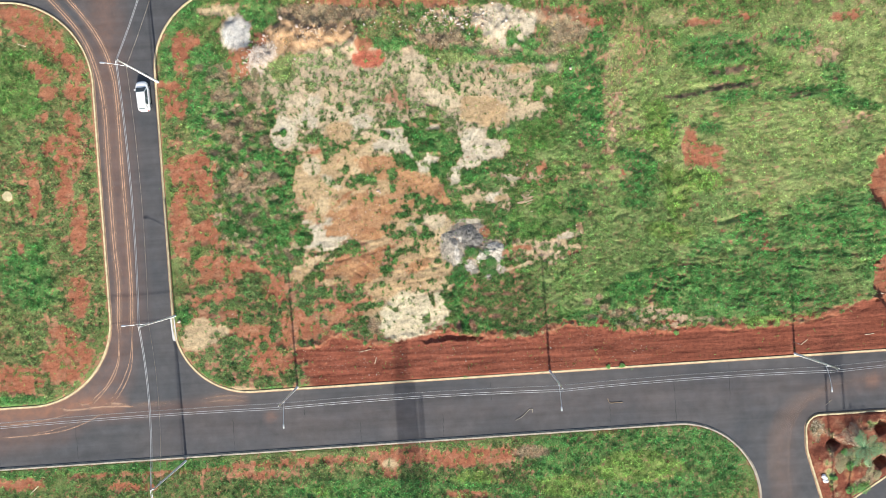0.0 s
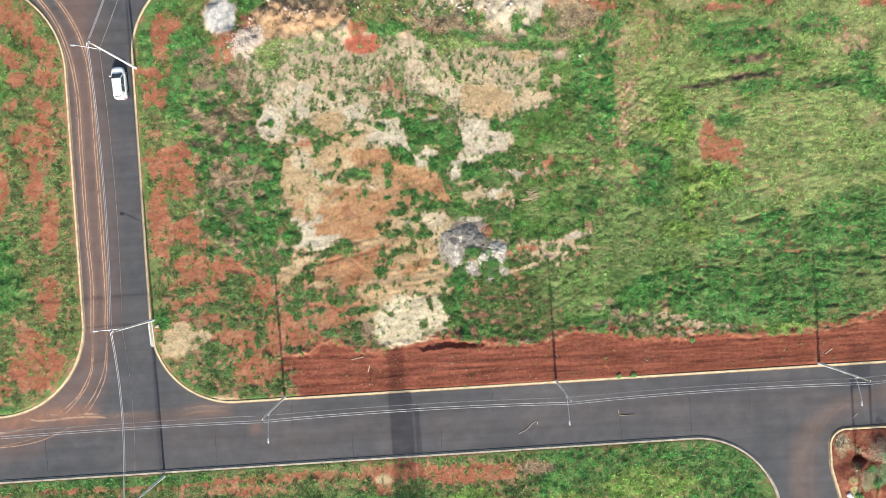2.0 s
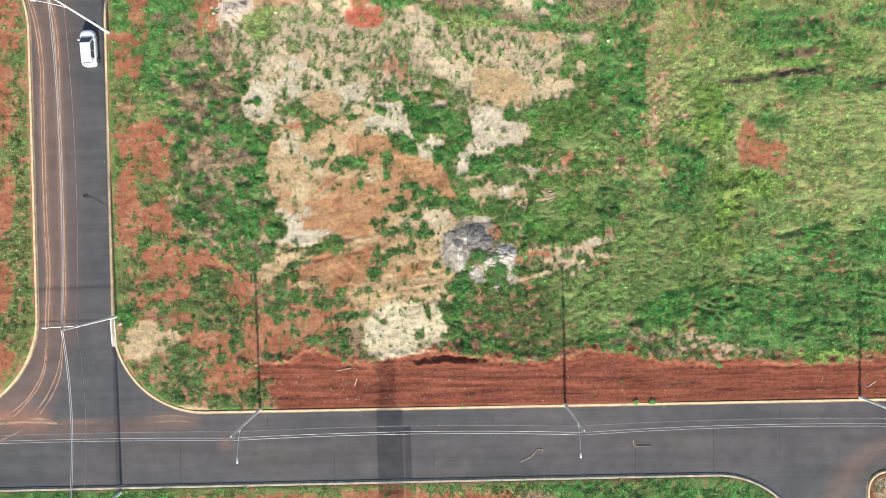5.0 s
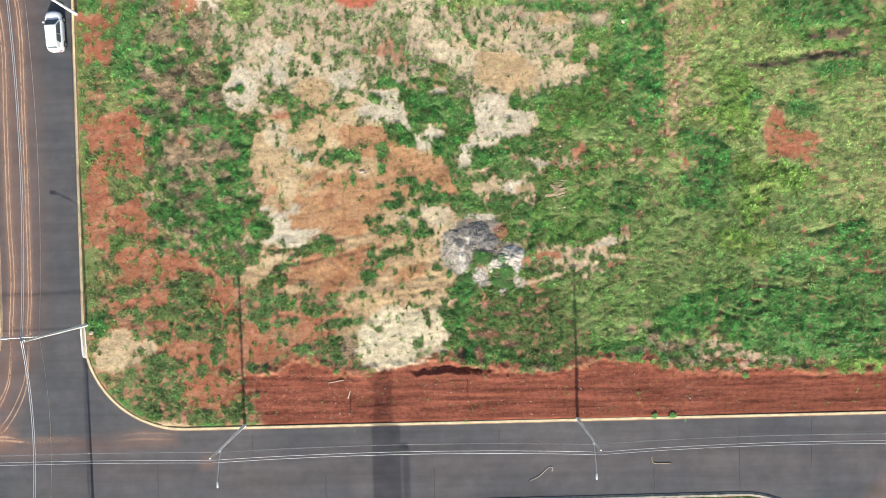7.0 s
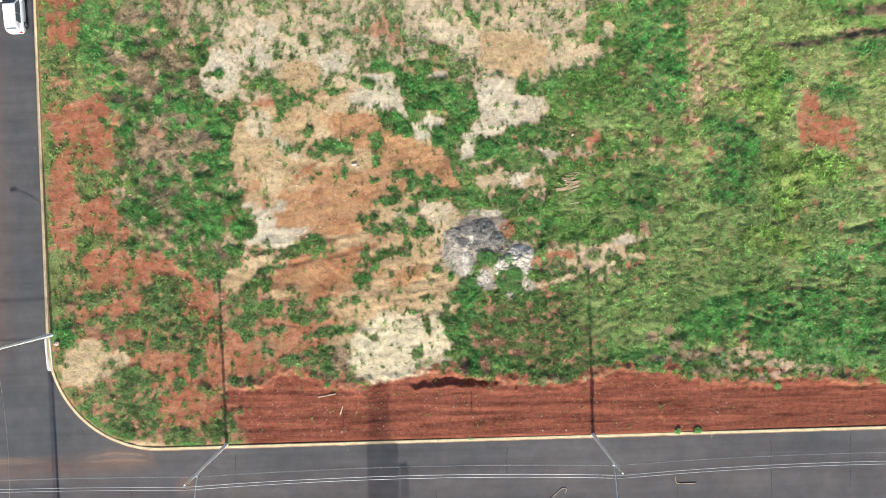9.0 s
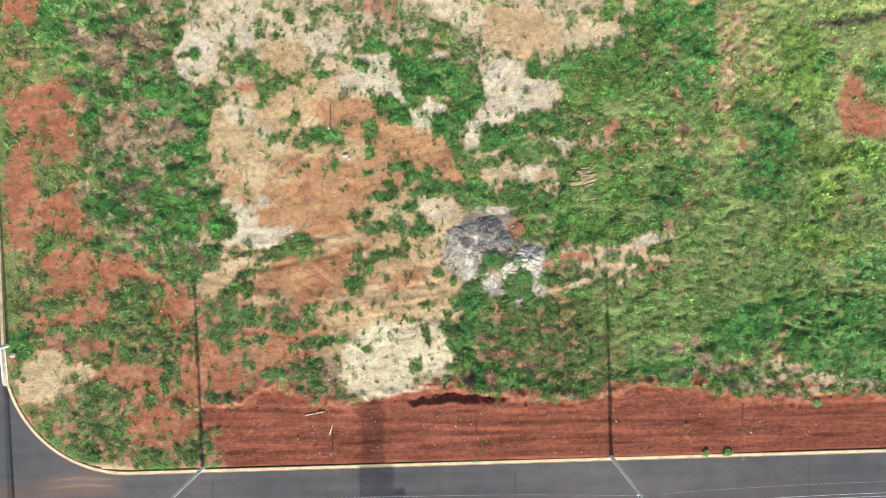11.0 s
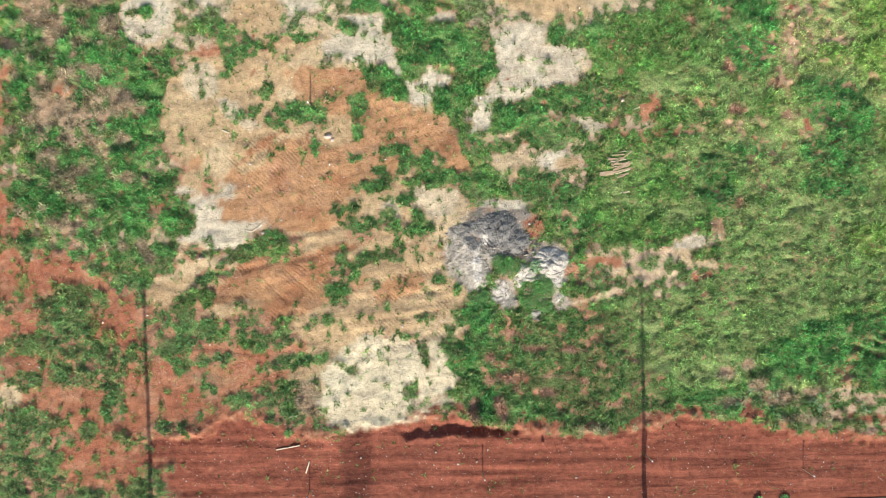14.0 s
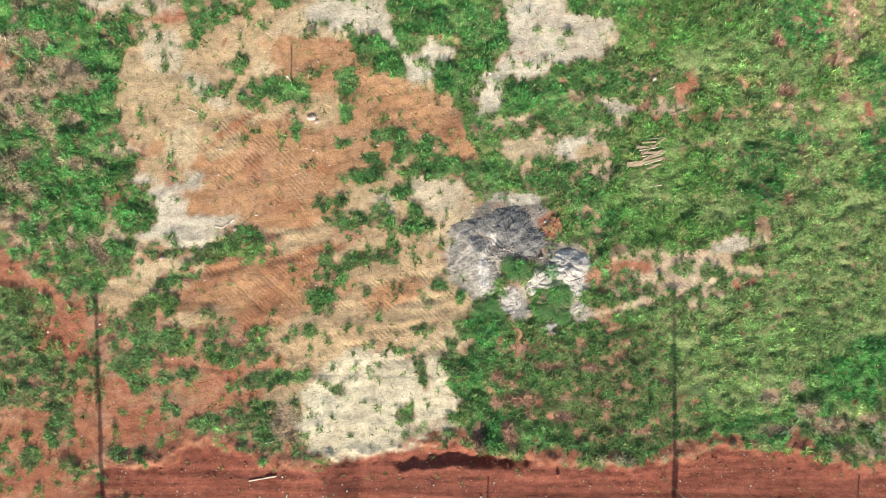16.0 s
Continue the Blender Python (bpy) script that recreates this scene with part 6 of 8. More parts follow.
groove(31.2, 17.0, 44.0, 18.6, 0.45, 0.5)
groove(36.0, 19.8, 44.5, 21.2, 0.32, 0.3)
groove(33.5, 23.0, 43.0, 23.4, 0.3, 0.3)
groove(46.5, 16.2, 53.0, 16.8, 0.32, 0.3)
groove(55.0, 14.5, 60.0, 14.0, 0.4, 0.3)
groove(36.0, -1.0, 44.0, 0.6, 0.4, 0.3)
Z[:] = np.where((depth > 0.30) & (depth < 1.6), np.maximum(Z, -0.06), Z)

# fine uneven growth: where plants stand and where the soil shows
grain = 0.34 * rough_field(X, Y, 1.6, 61, 3, 0.8) + 0.72 * rough_field(X, Y, 0.42, 67, 2, 0.9)
shown = step(0.18, 0.86, cover + (0.50 - 0.24 * step(0.78, 0.86, cover)) * grain)
tall *= 0.55 + 0.45 * step(0.4, 1.6, depth)
tall *= 1 + 0.3 * rough_field(X, Y, 2.2, 71, 2)
leaf *= (1 + 0.16 * rough_field(X, Y, 4.5, 73, 3, 0.7) + 0.20 * rough_field(X, Y, 0.7, 79, 2))[..., None]
# dead brown specks in the short growth
specks = step(0.34, 0.62, rough_field(X, Y, 0.36, 121, 2, 0.6) + 0.30 * rough_field(X, Y, 6.0, 123, 2)) * step(4, 9, X + 2 * RAGGED) * step(62, 50, X) * step(0.4, 0.6, cover)
specks *= np.where(Y > 6, 0.35 + 0.5 * step(12, 22, X), 0.7)
soil[:] = soil * (1 - specks[..., None]) + np.array((0.33, 0.215, 0.125)) * specks[..., None]
shown *= 1 - 0.8 * specks
# scrapes and stains on the bare soil
bare = step(0.45, 0.15, cover)[..., None]
drag = rough_field((X + 0.22 * Y) * 0.14, Y - 0.22 * X, 0.7, 131, 3, 0.7)[..., None]
stain = rough_field(X, Y, 2.6, 137, 4, 0.7)[..., None]
mott = step(-0.1, 0.75, rough_field(X, Y, 0.9, 161, 4, 0.8))[..., None] * (1 - strip[..., None]) * step(0.1, -0.02, soil[..., 1:2] - 0.22) * 0.45
soil[:] = soil * (1 - mott) + np.array((0.43, 0.255, 0.155)) * mott
soil *= 1 + bare * (0.09 * drag + 0.13 * stain * np.array((0.75, 1.05, 1.2)))
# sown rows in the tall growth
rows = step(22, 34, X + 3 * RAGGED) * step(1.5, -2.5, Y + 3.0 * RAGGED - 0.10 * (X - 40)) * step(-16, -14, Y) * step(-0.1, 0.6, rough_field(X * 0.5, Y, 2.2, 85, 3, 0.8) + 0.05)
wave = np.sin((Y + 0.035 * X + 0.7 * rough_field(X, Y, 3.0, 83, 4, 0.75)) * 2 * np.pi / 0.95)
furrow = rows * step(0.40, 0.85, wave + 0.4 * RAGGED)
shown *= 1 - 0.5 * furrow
# soil colour darkened in the furrow bottoms, standing in for their shade
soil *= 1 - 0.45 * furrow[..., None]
tall *= 1 + 0.45 * rows * step(0.2, -0.6, wave)
leaf *= np.array((1.04, 1.01, 1.14))
shown = np.where(depth > 0.3, shown, 0)
j, i = np.meshgrid(np.arange(SHAPE[0] - 1), np.arange(SHAPE[1] - 1), indexing="ij")
n = (j * SHAPE[1] + i).ravel()
Z += 0.09 * step(0.3, 0.8, cover) * step(0.8, 1.6, depth) * (1 - 2 * np.abs(rough_field(X * 0.6, Y, 0.5, 141, 2, 0.6)))
Z += 0.17 * step(0.155, 0.185, tall) * step(0.45, 0.65, cover) * step(0.8, 1.8, depth) * rough_field(X * 0.65, Y, 0.95, 171, 2, 0.6)
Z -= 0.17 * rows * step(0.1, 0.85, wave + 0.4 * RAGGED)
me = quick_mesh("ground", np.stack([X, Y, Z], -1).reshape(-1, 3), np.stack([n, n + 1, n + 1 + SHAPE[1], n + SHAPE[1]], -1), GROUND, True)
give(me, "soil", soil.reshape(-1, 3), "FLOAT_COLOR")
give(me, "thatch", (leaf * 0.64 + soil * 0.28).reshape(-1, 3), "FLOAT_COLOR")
give(me, "cover", shown)
give(me, "graded", graded)
give(me, "tread", tread)
tagged(new("ground", me), "red earth lots with patchy grass and bare pale soil", "ground", kind="structure")


def sample(field, x, y):
    """A field of the ground at any places."""
    u, v = np.interp(x, GX, np.arange(len(GX))), np.interp(y, GY, np.arange(len(GY)))
    i, j = np.clip(u.astype(int), 0, len(GX) - 2), np.clip(v.astype(int), 0, len(GY) - 2)
    a, b = u - i, v - j
    if field.ndim == 3:
        a, b = a[:, None], b[:, None]
    return (field[j, i] * (1 - a) + field[j, i + 1] * a) * (1 - b) + (field[j + 1, i] * (1 - a) + field[j + 1, i + 1] * a) * b


def height(x, y):
    return float(sample(Z, np.array([x]), np.array([y]))[0])


rng = np.random.default_rng(5)


def rough_sample(x, y):
    return rough_field(x, y, 0.6, 101, 2)



def tufts(name, label, x, y, blades, size, width, lean, slim=False):
    """Tufts of blades at x, y, each a fan of narrow leaves that bend outwards; slim blades are single points."""
    if len(x) == 0:
        return
    low_, clump = sample(tall, x, y), np.clip(rough_field(x, y, 0.55, 111, 2), -1, 1)
    h = np.clip(low_ * size * rng.uniform(0.6, 1.4, len(x)) * (1 + 0.4 * clump), 0.05, 0.34)
    tint = sample(leaf, x, y) * rng.uniform(0.42, 1.6, (len(x), 1)) * (1 + 0.42 * np.clip(rough_field(x, y, 0.32, 113, 2), -1, 1)[:, None])
    dry = rng.random(len(x)) < 0.06 + 0.25 * step(0.0, 0.8, -rough_sample(x, y))
    tint[dry] = tint[dry] * 0.45 + np.array((0.36, 0.24, 0.14)) * 0.75
    fresh = rng.random(len(x)) < 0.14
    tint[fresh] *= np.array((1.25, 1.1, 0.95))
    z = sample(Z, x, y) - 0.02 + np.maximum(0, clump) * 0.6 * low_
    k = blades
    a = rng.uniform(0, 2 * np.pi, (len(x), k))
    out = rng.uniform(0.3, 1.0, (len(x), k)) * lean * h[:, None]
    up = h[:, None] * rng.uniform(0.3, 1.0, (len(x), k))
    wd = width * h[:, None] * rng.uniform(0.6, 1.4, (len(x), k))
    r0 = rng.uniform(0, 0.35, (len(x), k)) * h[:, None]
    ca, sa = np.cos(a), np.sin(a)
    bx, by = x[:, None] + ca * r0, y[:, None] + sa * r0
    zz = z[:, None]
    m = 3 if slim else 4
    v = np.empty((len(x), k, m, 3))
    tip = np.stack([bx + ca * out, by + sa * out, zz + up], -1)
    if slim:
        v[:, :, 0] = np.stack([bx - sa * wd, by + ca * wd, zz + up * 0.25], -1)
        v[:, :, 1] = np.stack([bx + sa * wd, by - ca * wd, zz + up * 0.25], -1)
        v[:, :, 2] = tip
    else:
        mx, my = bx + ca * out * 0.55, by + sa * out * 0.55
        v[:, :, 0] = np.stack([bx, by, zz + 0 * bx], -1)
        v[:, :, 1] = np.stack([mx + sa * wd, my - ca * wd, zz + up * 0.85], -1)
        v[:, :, 2] = tip
        v[:, :, 3] = np.stack([mx - sa * wd, my + ca * wd, zz + up * 0.85], -1)
    q = np.arange(len(x) * k)[:, None] * m
    me = quick_mesh(name, v.reshape(-1, 3), q + np.arange(m)[None, :], GRASS)
    give(me, "tint", np.repeat(tint, k * m, axis=0), "FLOAT_COLOR")
    tagged(new(name, me), label, "grass", kind="stuff")


def candidates(x0, x1, y0, y1, per_metre, weeds):
    """Places for tufts where plants stand: of the tall kinds, or of the short ones."""
    n = int((x1 - x0) * (y1 - y0) * per_metre)
    x, y = rng.uniform(x0, x1, n), rng.uniform(y0, y1, n)
    c = sample(shown, x, y)
    keep = (rng.random(n) < step(0.12, 0.62, c) + np.where((y > 7) & (x > -26) & (x < 16), 0.02, 0.004)) & (sample(depth, x, y) > 0.45)
    keep &= (sample(tall, x, y) >= 0.175) == weeds
    return x[keep], y[keep]


def within(x, y, x0, x1, y0, y1):
    return (x > x0) & (x < x1) & (y > y0) & (y < y1)


MIDDLE = (-32, 31, -20, 18)
tufts("lot_grass", "short green grass in tufts over red earth", *candidates(*MIDDLE, 120, False), 5, 1.15, 0.10, 1.2, True)
tufts("lot_weeds", "lush dark green weeds in clumps", *candidates(*MIDDLE, 62, True), 9, 0.9, 0.065, 1.15)
for weeds in (False, True):
    x, y = candidates(-68, 64, -44, 38, 22 if weeds else 42, weeds)
    out = ~within(x, y, *MIDDLE)
    if weeds:
        tufts("verge_weeds", "lush green weeds and tall grass", x[out], y[out], 7, 1.1, 0.085, 1.25)
    else:
        tufts("verge_grass", "short patchy grass over red earth", x[out], y[out], 4, 1.4, 0.12, 1.4, True)

# ---- streets ----
RX = spread([(-70, 66, 0.5)])
RY = spread([(-46, 44, 0.5)])
xx, yy = np.meshgrid(RX, RY)
dd = lot_depth(xx, yy)


def near_line(points, width):
    """How near the street's grid lies to a polyline, 1 on it and 0 past the width."""
    best = np.full(xx.shape, 1e9)
    for (ax, ay), (bx, by) in zip(points, points[1:]):
        k = np.clip(((xx - ax) * (bx - ax) + (yy - ay) * (by - ay)) / ((bx - ax) ** 2 + (by - ay) ** 2), 0, 1)
        best = np.minimum(best, np.hypot(xx - ax - k * (bx - ax), yy - ay - k * (by - ay)))
    return np.clip(1 - best / width, 0, 1)


dust = 0.40 * near_line([(-45.2, 40), (-45.2, -8), (-48, -17), (-56, -23), (-70, -25)], 4.0)
dust = np.maximum(dust, 0.95 * near_line([(-70, -22.0), (-58, -21.4), (-52, -20.4), (-48, -20.9)], 2.6))
dust = np.maximum(dust, 0.35 * near_line([(-56, -20.8), (-50, -18.6), (-47.5, -14)], 2.0))
dust = np.maximum(dust, 0.30 * near_line([(-50, -22.5), (-36, -21.8), (-30, -21.4)], 1.6))
dust = np.maximum(dust, 0.16 * near_line([(44.5, -42), (44.3, -31), (46.5, -27), (52, -24.5), (66, -23.5)], 2.6))
dust = np.maximum(dust, 0.22 * near_line([(55, -24), (62, -23)], 3.0))
dust = np.maximum(dust, 0.07 * near_line([(-40, -25), (60, -24)], 4.5))
dust = np.maximum(dust, 0.8 * near_line([(57.0, -23.9), (57.3, -23.9)], 1.5))
dust = np.maximum(dust, 0.5 * near_line([(-26.3, -23.9), (-26.0, -23.9)], 1.2))
j, i = np.meshgrid(np.arange(len(RY) - 1), np.arange(len(RX) - 1), indexing="ij")
n = (j * len(RX) + i).ravel()
keep = np.minimum.reduce([dd[:-1, :-1], dd[1:, :-1], dd[:-1, 1:], dd[1:, 1:]]).ravel() < 0.9
n = n[keep]
me = quick_mesh("road", np.stack([xx, yy, np.full(xx.shape, -0.15)], -1).reshape(-1, 3), np.stack([n, n + 1, n + 1 + len(RX), n + len(RX)], -1), ASPHALT, True)
give(me, "dust", dust)
tagged(new("road", me), "dark grey asphalt streets dusted with red earth", "road", kind="structure")


def sweep(name, line, profile, mat, closed=True):
    """A profile of (offset to the left, height) drawn along a line of points."""
    p = np.asarray(line, float)
    d = np.roll(p, -1, 0) - np.roll(p, 1, 0)
    if not closed:
        d[0], d[-1] = p[1] - p[0], p[-1] - p[-2]
    d /= np.linalg.norm(d, axis=1)[:, None]
    nx = np.stack([-d[:, 1], d[:, 0]], 1)
    k, m = len(p), len(profile)
    v = np.concatenate([np.c_[p + nx * o, np.full(k, h)] for o, h in profile])
    rows = np.arange(k if closed else k - 1)
    faces = [np.stack([a * k + rows, a * k + (rows + 1) % k, (a + 1) * k + (rows + 1) % k, (a + 1) * k + rows], -1) for a in range(m - 1)]
    return quick_mesh(name, v, np.concatenate(faces), mat)


KERB = [(0.29, -0.1), (0.28, 0.005), (0.25, 0.02), (0.07, 0.02), (0.045, 0.0), (0.03, -0.2)]
GUTTERS = [(0.04, -0.13), (-0.09, -0.142), (-0.11, -0.16)]
for key, colour in (("main", CREAM), ("west", CREAM), ("south", GREYKERB), ("island", CREAM), ("corner", GREYKERB)):
    ring = LOTS[key]
    area = np.sum(ring[:, 0] * np.roll(ring[:, 1], -1) - ring[:, 1] * np.roll(ring[:, 0], -1))
    line = ring if area > 0 else ring[::-1]
    tagged(new("kerb_" + key, sweep("kerb", line, KERB, colour)), "cream concrete kerb stained by red earth", "kerb", kind="structure")
    tagged(new("gutter_" + key, sweep("gutter", line, GUTTERS, GREYKERB if key == "south" else GUTTER)), "narrow stained concrete gutter", "gutter", kind="structure")


# ---- shapes ----
def box(bm, x0, x1, y0, y1, z0, z1, m=None):
    r = bmesh.ops.create_cube(bm, size=1.0)["verts"]
    bmesh.ops.scale(bm, vec=(x1 - x0, y1 - y0, z1 - z0), verts=r)
    bmesh.ops.translate(bm, vec=((x0 + x1) / 2, (y0 + y1) / 2, (z0 + z1) / 2), verts=r)
    if m:
        bmesh.ops.transform(bm, matrix=m, verts=r)
    return r


def tube(bm, points, radius, sides=8):
    """A round bar through the points; radius is a number or one for each point."""
    pts = [Vector(p) for p in points]
    rad = radius if isinstance(radius, (list, tuple)) else [radius] * len(pts)
    rings = []
    for k, p in enumerate(pts):
        d = (pts[min(k + 1, len(pts) - 1)] - pts[max(k - 1, 0)]).normalized()
        a = d.cross(Vector((0, 0, 1)) if abs(d.z) < 0.9 else Vector((1, 0, 0))).normalized()
        b = d.cross(a)
        rings.append([bm.verts.new(p + rad[k] * (a * math.cos(t) + b * math.sin(t))) for t in (2 * math.pi * s / sides for s in range(sides))])
    for r, q in zip(rings, rings[1:]):
        for s in range(sides):
            bm.faces.new((r[s], r[(s + 1) % sides], q[(s + 1) % sides], q[s]))
    bm.faces.new(rings[0])
    bm.faces.new(rings[-1][::-1])
    return bm


def loft(bm, sections):
    rings = [[bm.verts.new(p) for p in s] for s in sections]
    for r, q in zip(rings, rings[1:]):
        for s in range(len(r)):
            bm.faces.new((r[s], r[(s + 1) % len(r)], q[(s + 1) % len(r)], q[s]))
    bm.faces.new(rings[0][::-1])
    bm.faces.new(rings[-1])
    bmesh.ops.recalc_face_normals(bm, faces=bm.faces)
    return bm


def bevelled(bm, width, segments=2):
    bmesh.ops.bevel(bm, geom=list(bm.edges), offset=width, segments=segments, affect="EDGES", profile=0.6)
    return bm


def curve_points(points, per=8):
    """A smooth line through the points."""
    p = [Vector(q) for q in points]
    p = [p[0] * 2 - p[1], *p, p[-1] * 2 - p[-2]]
    out = []
    for a, b, c, d in zip(p, p[1:], p[2:], p[3:]):
        for k in range(per):
            t = k / per
            out.append(0.5 * (2 * b + (c - a) * t + (2 * a - 5 * b + 4 * c - d) * t * t + (3 * b - a - 3 * c + d) * t ** 3))
    return [*out, p[-2]]


# ---- utility poles and cables ----
POLE_TOP = 9.85


def utility_pole(label, lamp_arm=True):
    """A round pole of concrete; its lamp reaches towards -y."""
    pole = base("utility_pole", label, "utility pole", group="poles along the streets")
    bm = bmesh.new()
    tube(bm, [(0, 0, -0.4 + (POLE_TOP + 0.4) * k / 6) for k in range(7)], [0.165 - 0.014 * k for k in range(7)], 20)
    part("shaft", bm, CONCRETE, pole, smooth=True)
    bm = bmesh.new()
    box(bm, -0.05, 0.05, -0.40, 0.10, POLE_TOP - 0.30, POLE_TOP - 0.22)
    box(bm, -0.035, 0.035, -0.40, -0.36, POLE_TOP - 0.30, POLE_TOP - 0.02)
    box(bm, -0.16, 0.16, -0.14, -0.09, POLE_TOP - 0.36, POLE_TOP - 0.16)
    part("cable_bracket", bevelled(bm, 0.008, 1), STEEL, pole, "galvanised steel bracket")
    for off in (-0.36, -0.12):
        bm = bmesh.new()
        tube(bm, [(0, off, POLE_TOP - 0.22), (0, off, POLE_TOP - 0.17), (0, off, POLE_TOP - 0.14), (0, off, POLE_TOP - 0.10), (0, off, POLE_TOP - 0.06), (0, off, POLE_TOP - 0.03)], [0.03, 0.06, 0.035, 0.06, 0.035, 0.045], 10)
        part("insulator", bm, INSULATOR, pole, "brown porcelain insulator")
    bm = bmesh.new()
    box(bm, -0.17, 0.17, -0.22, -0.12, 7.35, 7.55)
    part("cable_clamp", bevelled(bm, 0.01, 1), STEEL, pole)
    if lamp_arm:
        bm = bmesh.new()
        tube(bm, curve_points([(0, -0.12, 7.0), (0, -0.55, 7.42), (0, -1.4, 7.80), (0, -2.35, 8.10), (0, -2.75, 8.20)], 5), 0.038, 8)
        arm = part("lamp_arm", bm, STEEL, pole, "curved galvanised lamp arm", True)
        bm = bmesh.new()
        loft(bm, [[(sx * w_, y_, 8.20 + z_) for sx, z_ in ((-1, -0.02), (-0.8, -0.07), (0.8, -0.07), (1, -0.02), (0.6, 0.06), (-0.6, 0.06))] for y_, w_ in ((-2.62, 0.05), (-2.75, 0.10), (-3.05, 0.13), (-3.22, 0.11), (-3.28, 0.05))])
        part("lamp_head", bm, STEEL, arm, "flat grey street lamp head", True)
        bm = bmesh.new()
        box(bm, -0.09, 0.09, -3.18, -2.82, 8.11, 8.133)
        part("lamp_lens", bm, LAMPGLASS, arm)
    return pole


POLES = {
    "main_w": (-22.15, -19.95, 0), "main_m": (12.85, -19.85, 0), "main_e": (46.6, -19.5, 0),
    "west_n": (-38.4, 23.2, -98), "west_s": (-38.4, -9.05, -90),
}
master = utility_pole("round concrete utility pole with curved street lamp beside kerb")
for n, (px_, py_, turn) in enumerate(POLES.values()):
    if n:
        lean_ = Matrix.Rotation(radians(-2.2), 4, "Y") @ Matrix.Rotation(radians(-2.0), 4, "X") if py_ > 20 else Matrix()
        copy_thing(master, pose(px_, py_, 0) @ lean_ @ pose(0, 0, 0, 0, 0, turn))
    else:
        master.matrix_basis = pose(px_, py_, 0, 0, 0, turn)
corner = utility_pole("plain concrete utility pole without a lamp, in the grass", False)
corner.matrix_basis = pose(-38.4, -29.35, 0, 0, 0, -90)
for px_, py_, turn in ((-66.5, -20.6, 0), (81.5, -18.9, 0), (-31.0, 44.5, -70), (-38.4, -64.0, -90)):
    copy_thing(master, pose(px_, py_, 0, 0, 0, turn))


def span(a, b, sag, steps=28):
    a, b = Vector(a), Vector(b)
    return [a.lerp(b, k / steps) - Vector((0, 0, 4 * sag * (k / steps) * (1 - k / steps))) for k in range(steps + 1)]


def cable(points, radius, mat, label):
    bm = bmesh.new()
    tube(bm, points, radius, 6)
    ob = link("overhead_cable", bm, mat, smooth=True)
    return tagged(ob, label, "cable", "overhead cables")


def twisted(points, label):
    """A dark bundle with one pale wire wound round it."""
    ob = cable(points, 0.022, CABLE_DARK, label)
    bm = bmesh.new()
    fine, way = [], 0.0
    for a, b in zip(points, points[1:]):
        n_ = max(2, int((b - a).length / 0.06))
        side = (b - a).cross(Vector((0, 0, 1))).normalized()
        for k in range(n_):
            t = way * 2 * math.pi / 0.32
            fine.append(a.lerp(b, k / n_) + 0.034 * (side * math.cos(t) + Vector((0, 0, 1)) * math.sin(t)))
            way += (b - a).length / n_
    tube(bm, fine, 0.020, 4)
    part("bare_neutral_wire", bm, CABLE_PALE, ob, "pale bare wire wound round the bundle")


MAIN_LINE = [(-66.5, -20.6), (-22.15, -19.95), (12.85, -19.85), (46.6, -19.5), (81.5, -18.9)]
for (ax, ay), (bx, by) in zip(MAIN_LINE, MAIN_LINE[1:]):
    for off in (-0.36, -0.12):
        cable(span((ax, ay + off, POLE_TOP), (bx, by + off, POLE_TOP), 1.15), 0.024, CABLE_PALE, "pale power cable strung between the pole tops")
    twisted(span((ax, ay - 0.22, 7.45), (bx, by - 0.22, 7.45), 1.0), "twisted low-voltage cable bundle strung along the poles")
WEST_LINE = [(-31.0, 44.5), (-38.75, 23.5), (-38.4, -9.05), (-38.4, -29.35), (-38.4, -64.0)]
for (ax, ay), (bx, by) in zip(WEST_LINE, WEST_LINE[1:]):
    low = 1.2 if ay < 0 else 1.0
    for off in (-0.32, -0.16):
        cable(span((ax + off, ay, POLE_TOP), (bx + off, by, POLE_TOP), low), 0.034, CABLE_PALE, "pale power cable strung between the pole tops")
    cable(span((ax - 0.2, ay, 7.45), (bx - 0.2, by, 7.45), low), 0.016, HOSE, "thin dusty cable strung below the power lines")


# ---- unseen towers added south of the street to cast shadows on it ----
def slatted_shade_tower(x, y):
    """A tall open tower of upright slats, narrower at the top; its gaps thin the shadow."""
    t = base("slatted_shade_tower", "unseen tall tower of concrete slats added for its shadow", "tower", pose(x, y, 0))
    for k in range(13):
        off = -1.38 + 0.23 * k
        bm = bmesh.new()
        box(bm, off - 0.062, off + 0.062, -0.08, 0.08, -0.3, 21.4 if -1.2 < off < 0.75 else 17.9)
        part("slat", bm, CONCRETE, t)
    for h in (0.3, 6.0, 12.0, 17.6):
        bm = bmesh.new()
        box(bm, -1.5, 1.5, 0.085, 0.2, h, h + 0.2)
        part("rail", bm, CONCRETE, t)
    for k in range(3):
        bm = bmesh.new()
        box(bm, 1.75 + 0.25 * k, 1.86 + 0.25 * k, -0.08, 0.08, -0.3, 16.6)
        part("slat", bm, CONCRETE, t)
    bm = bmesh.new()
    box(bm, 1.4, 2.4, 0.085, 0.2, 16.2, 16.4)
    part("rail", bm, CONCRETE, t)


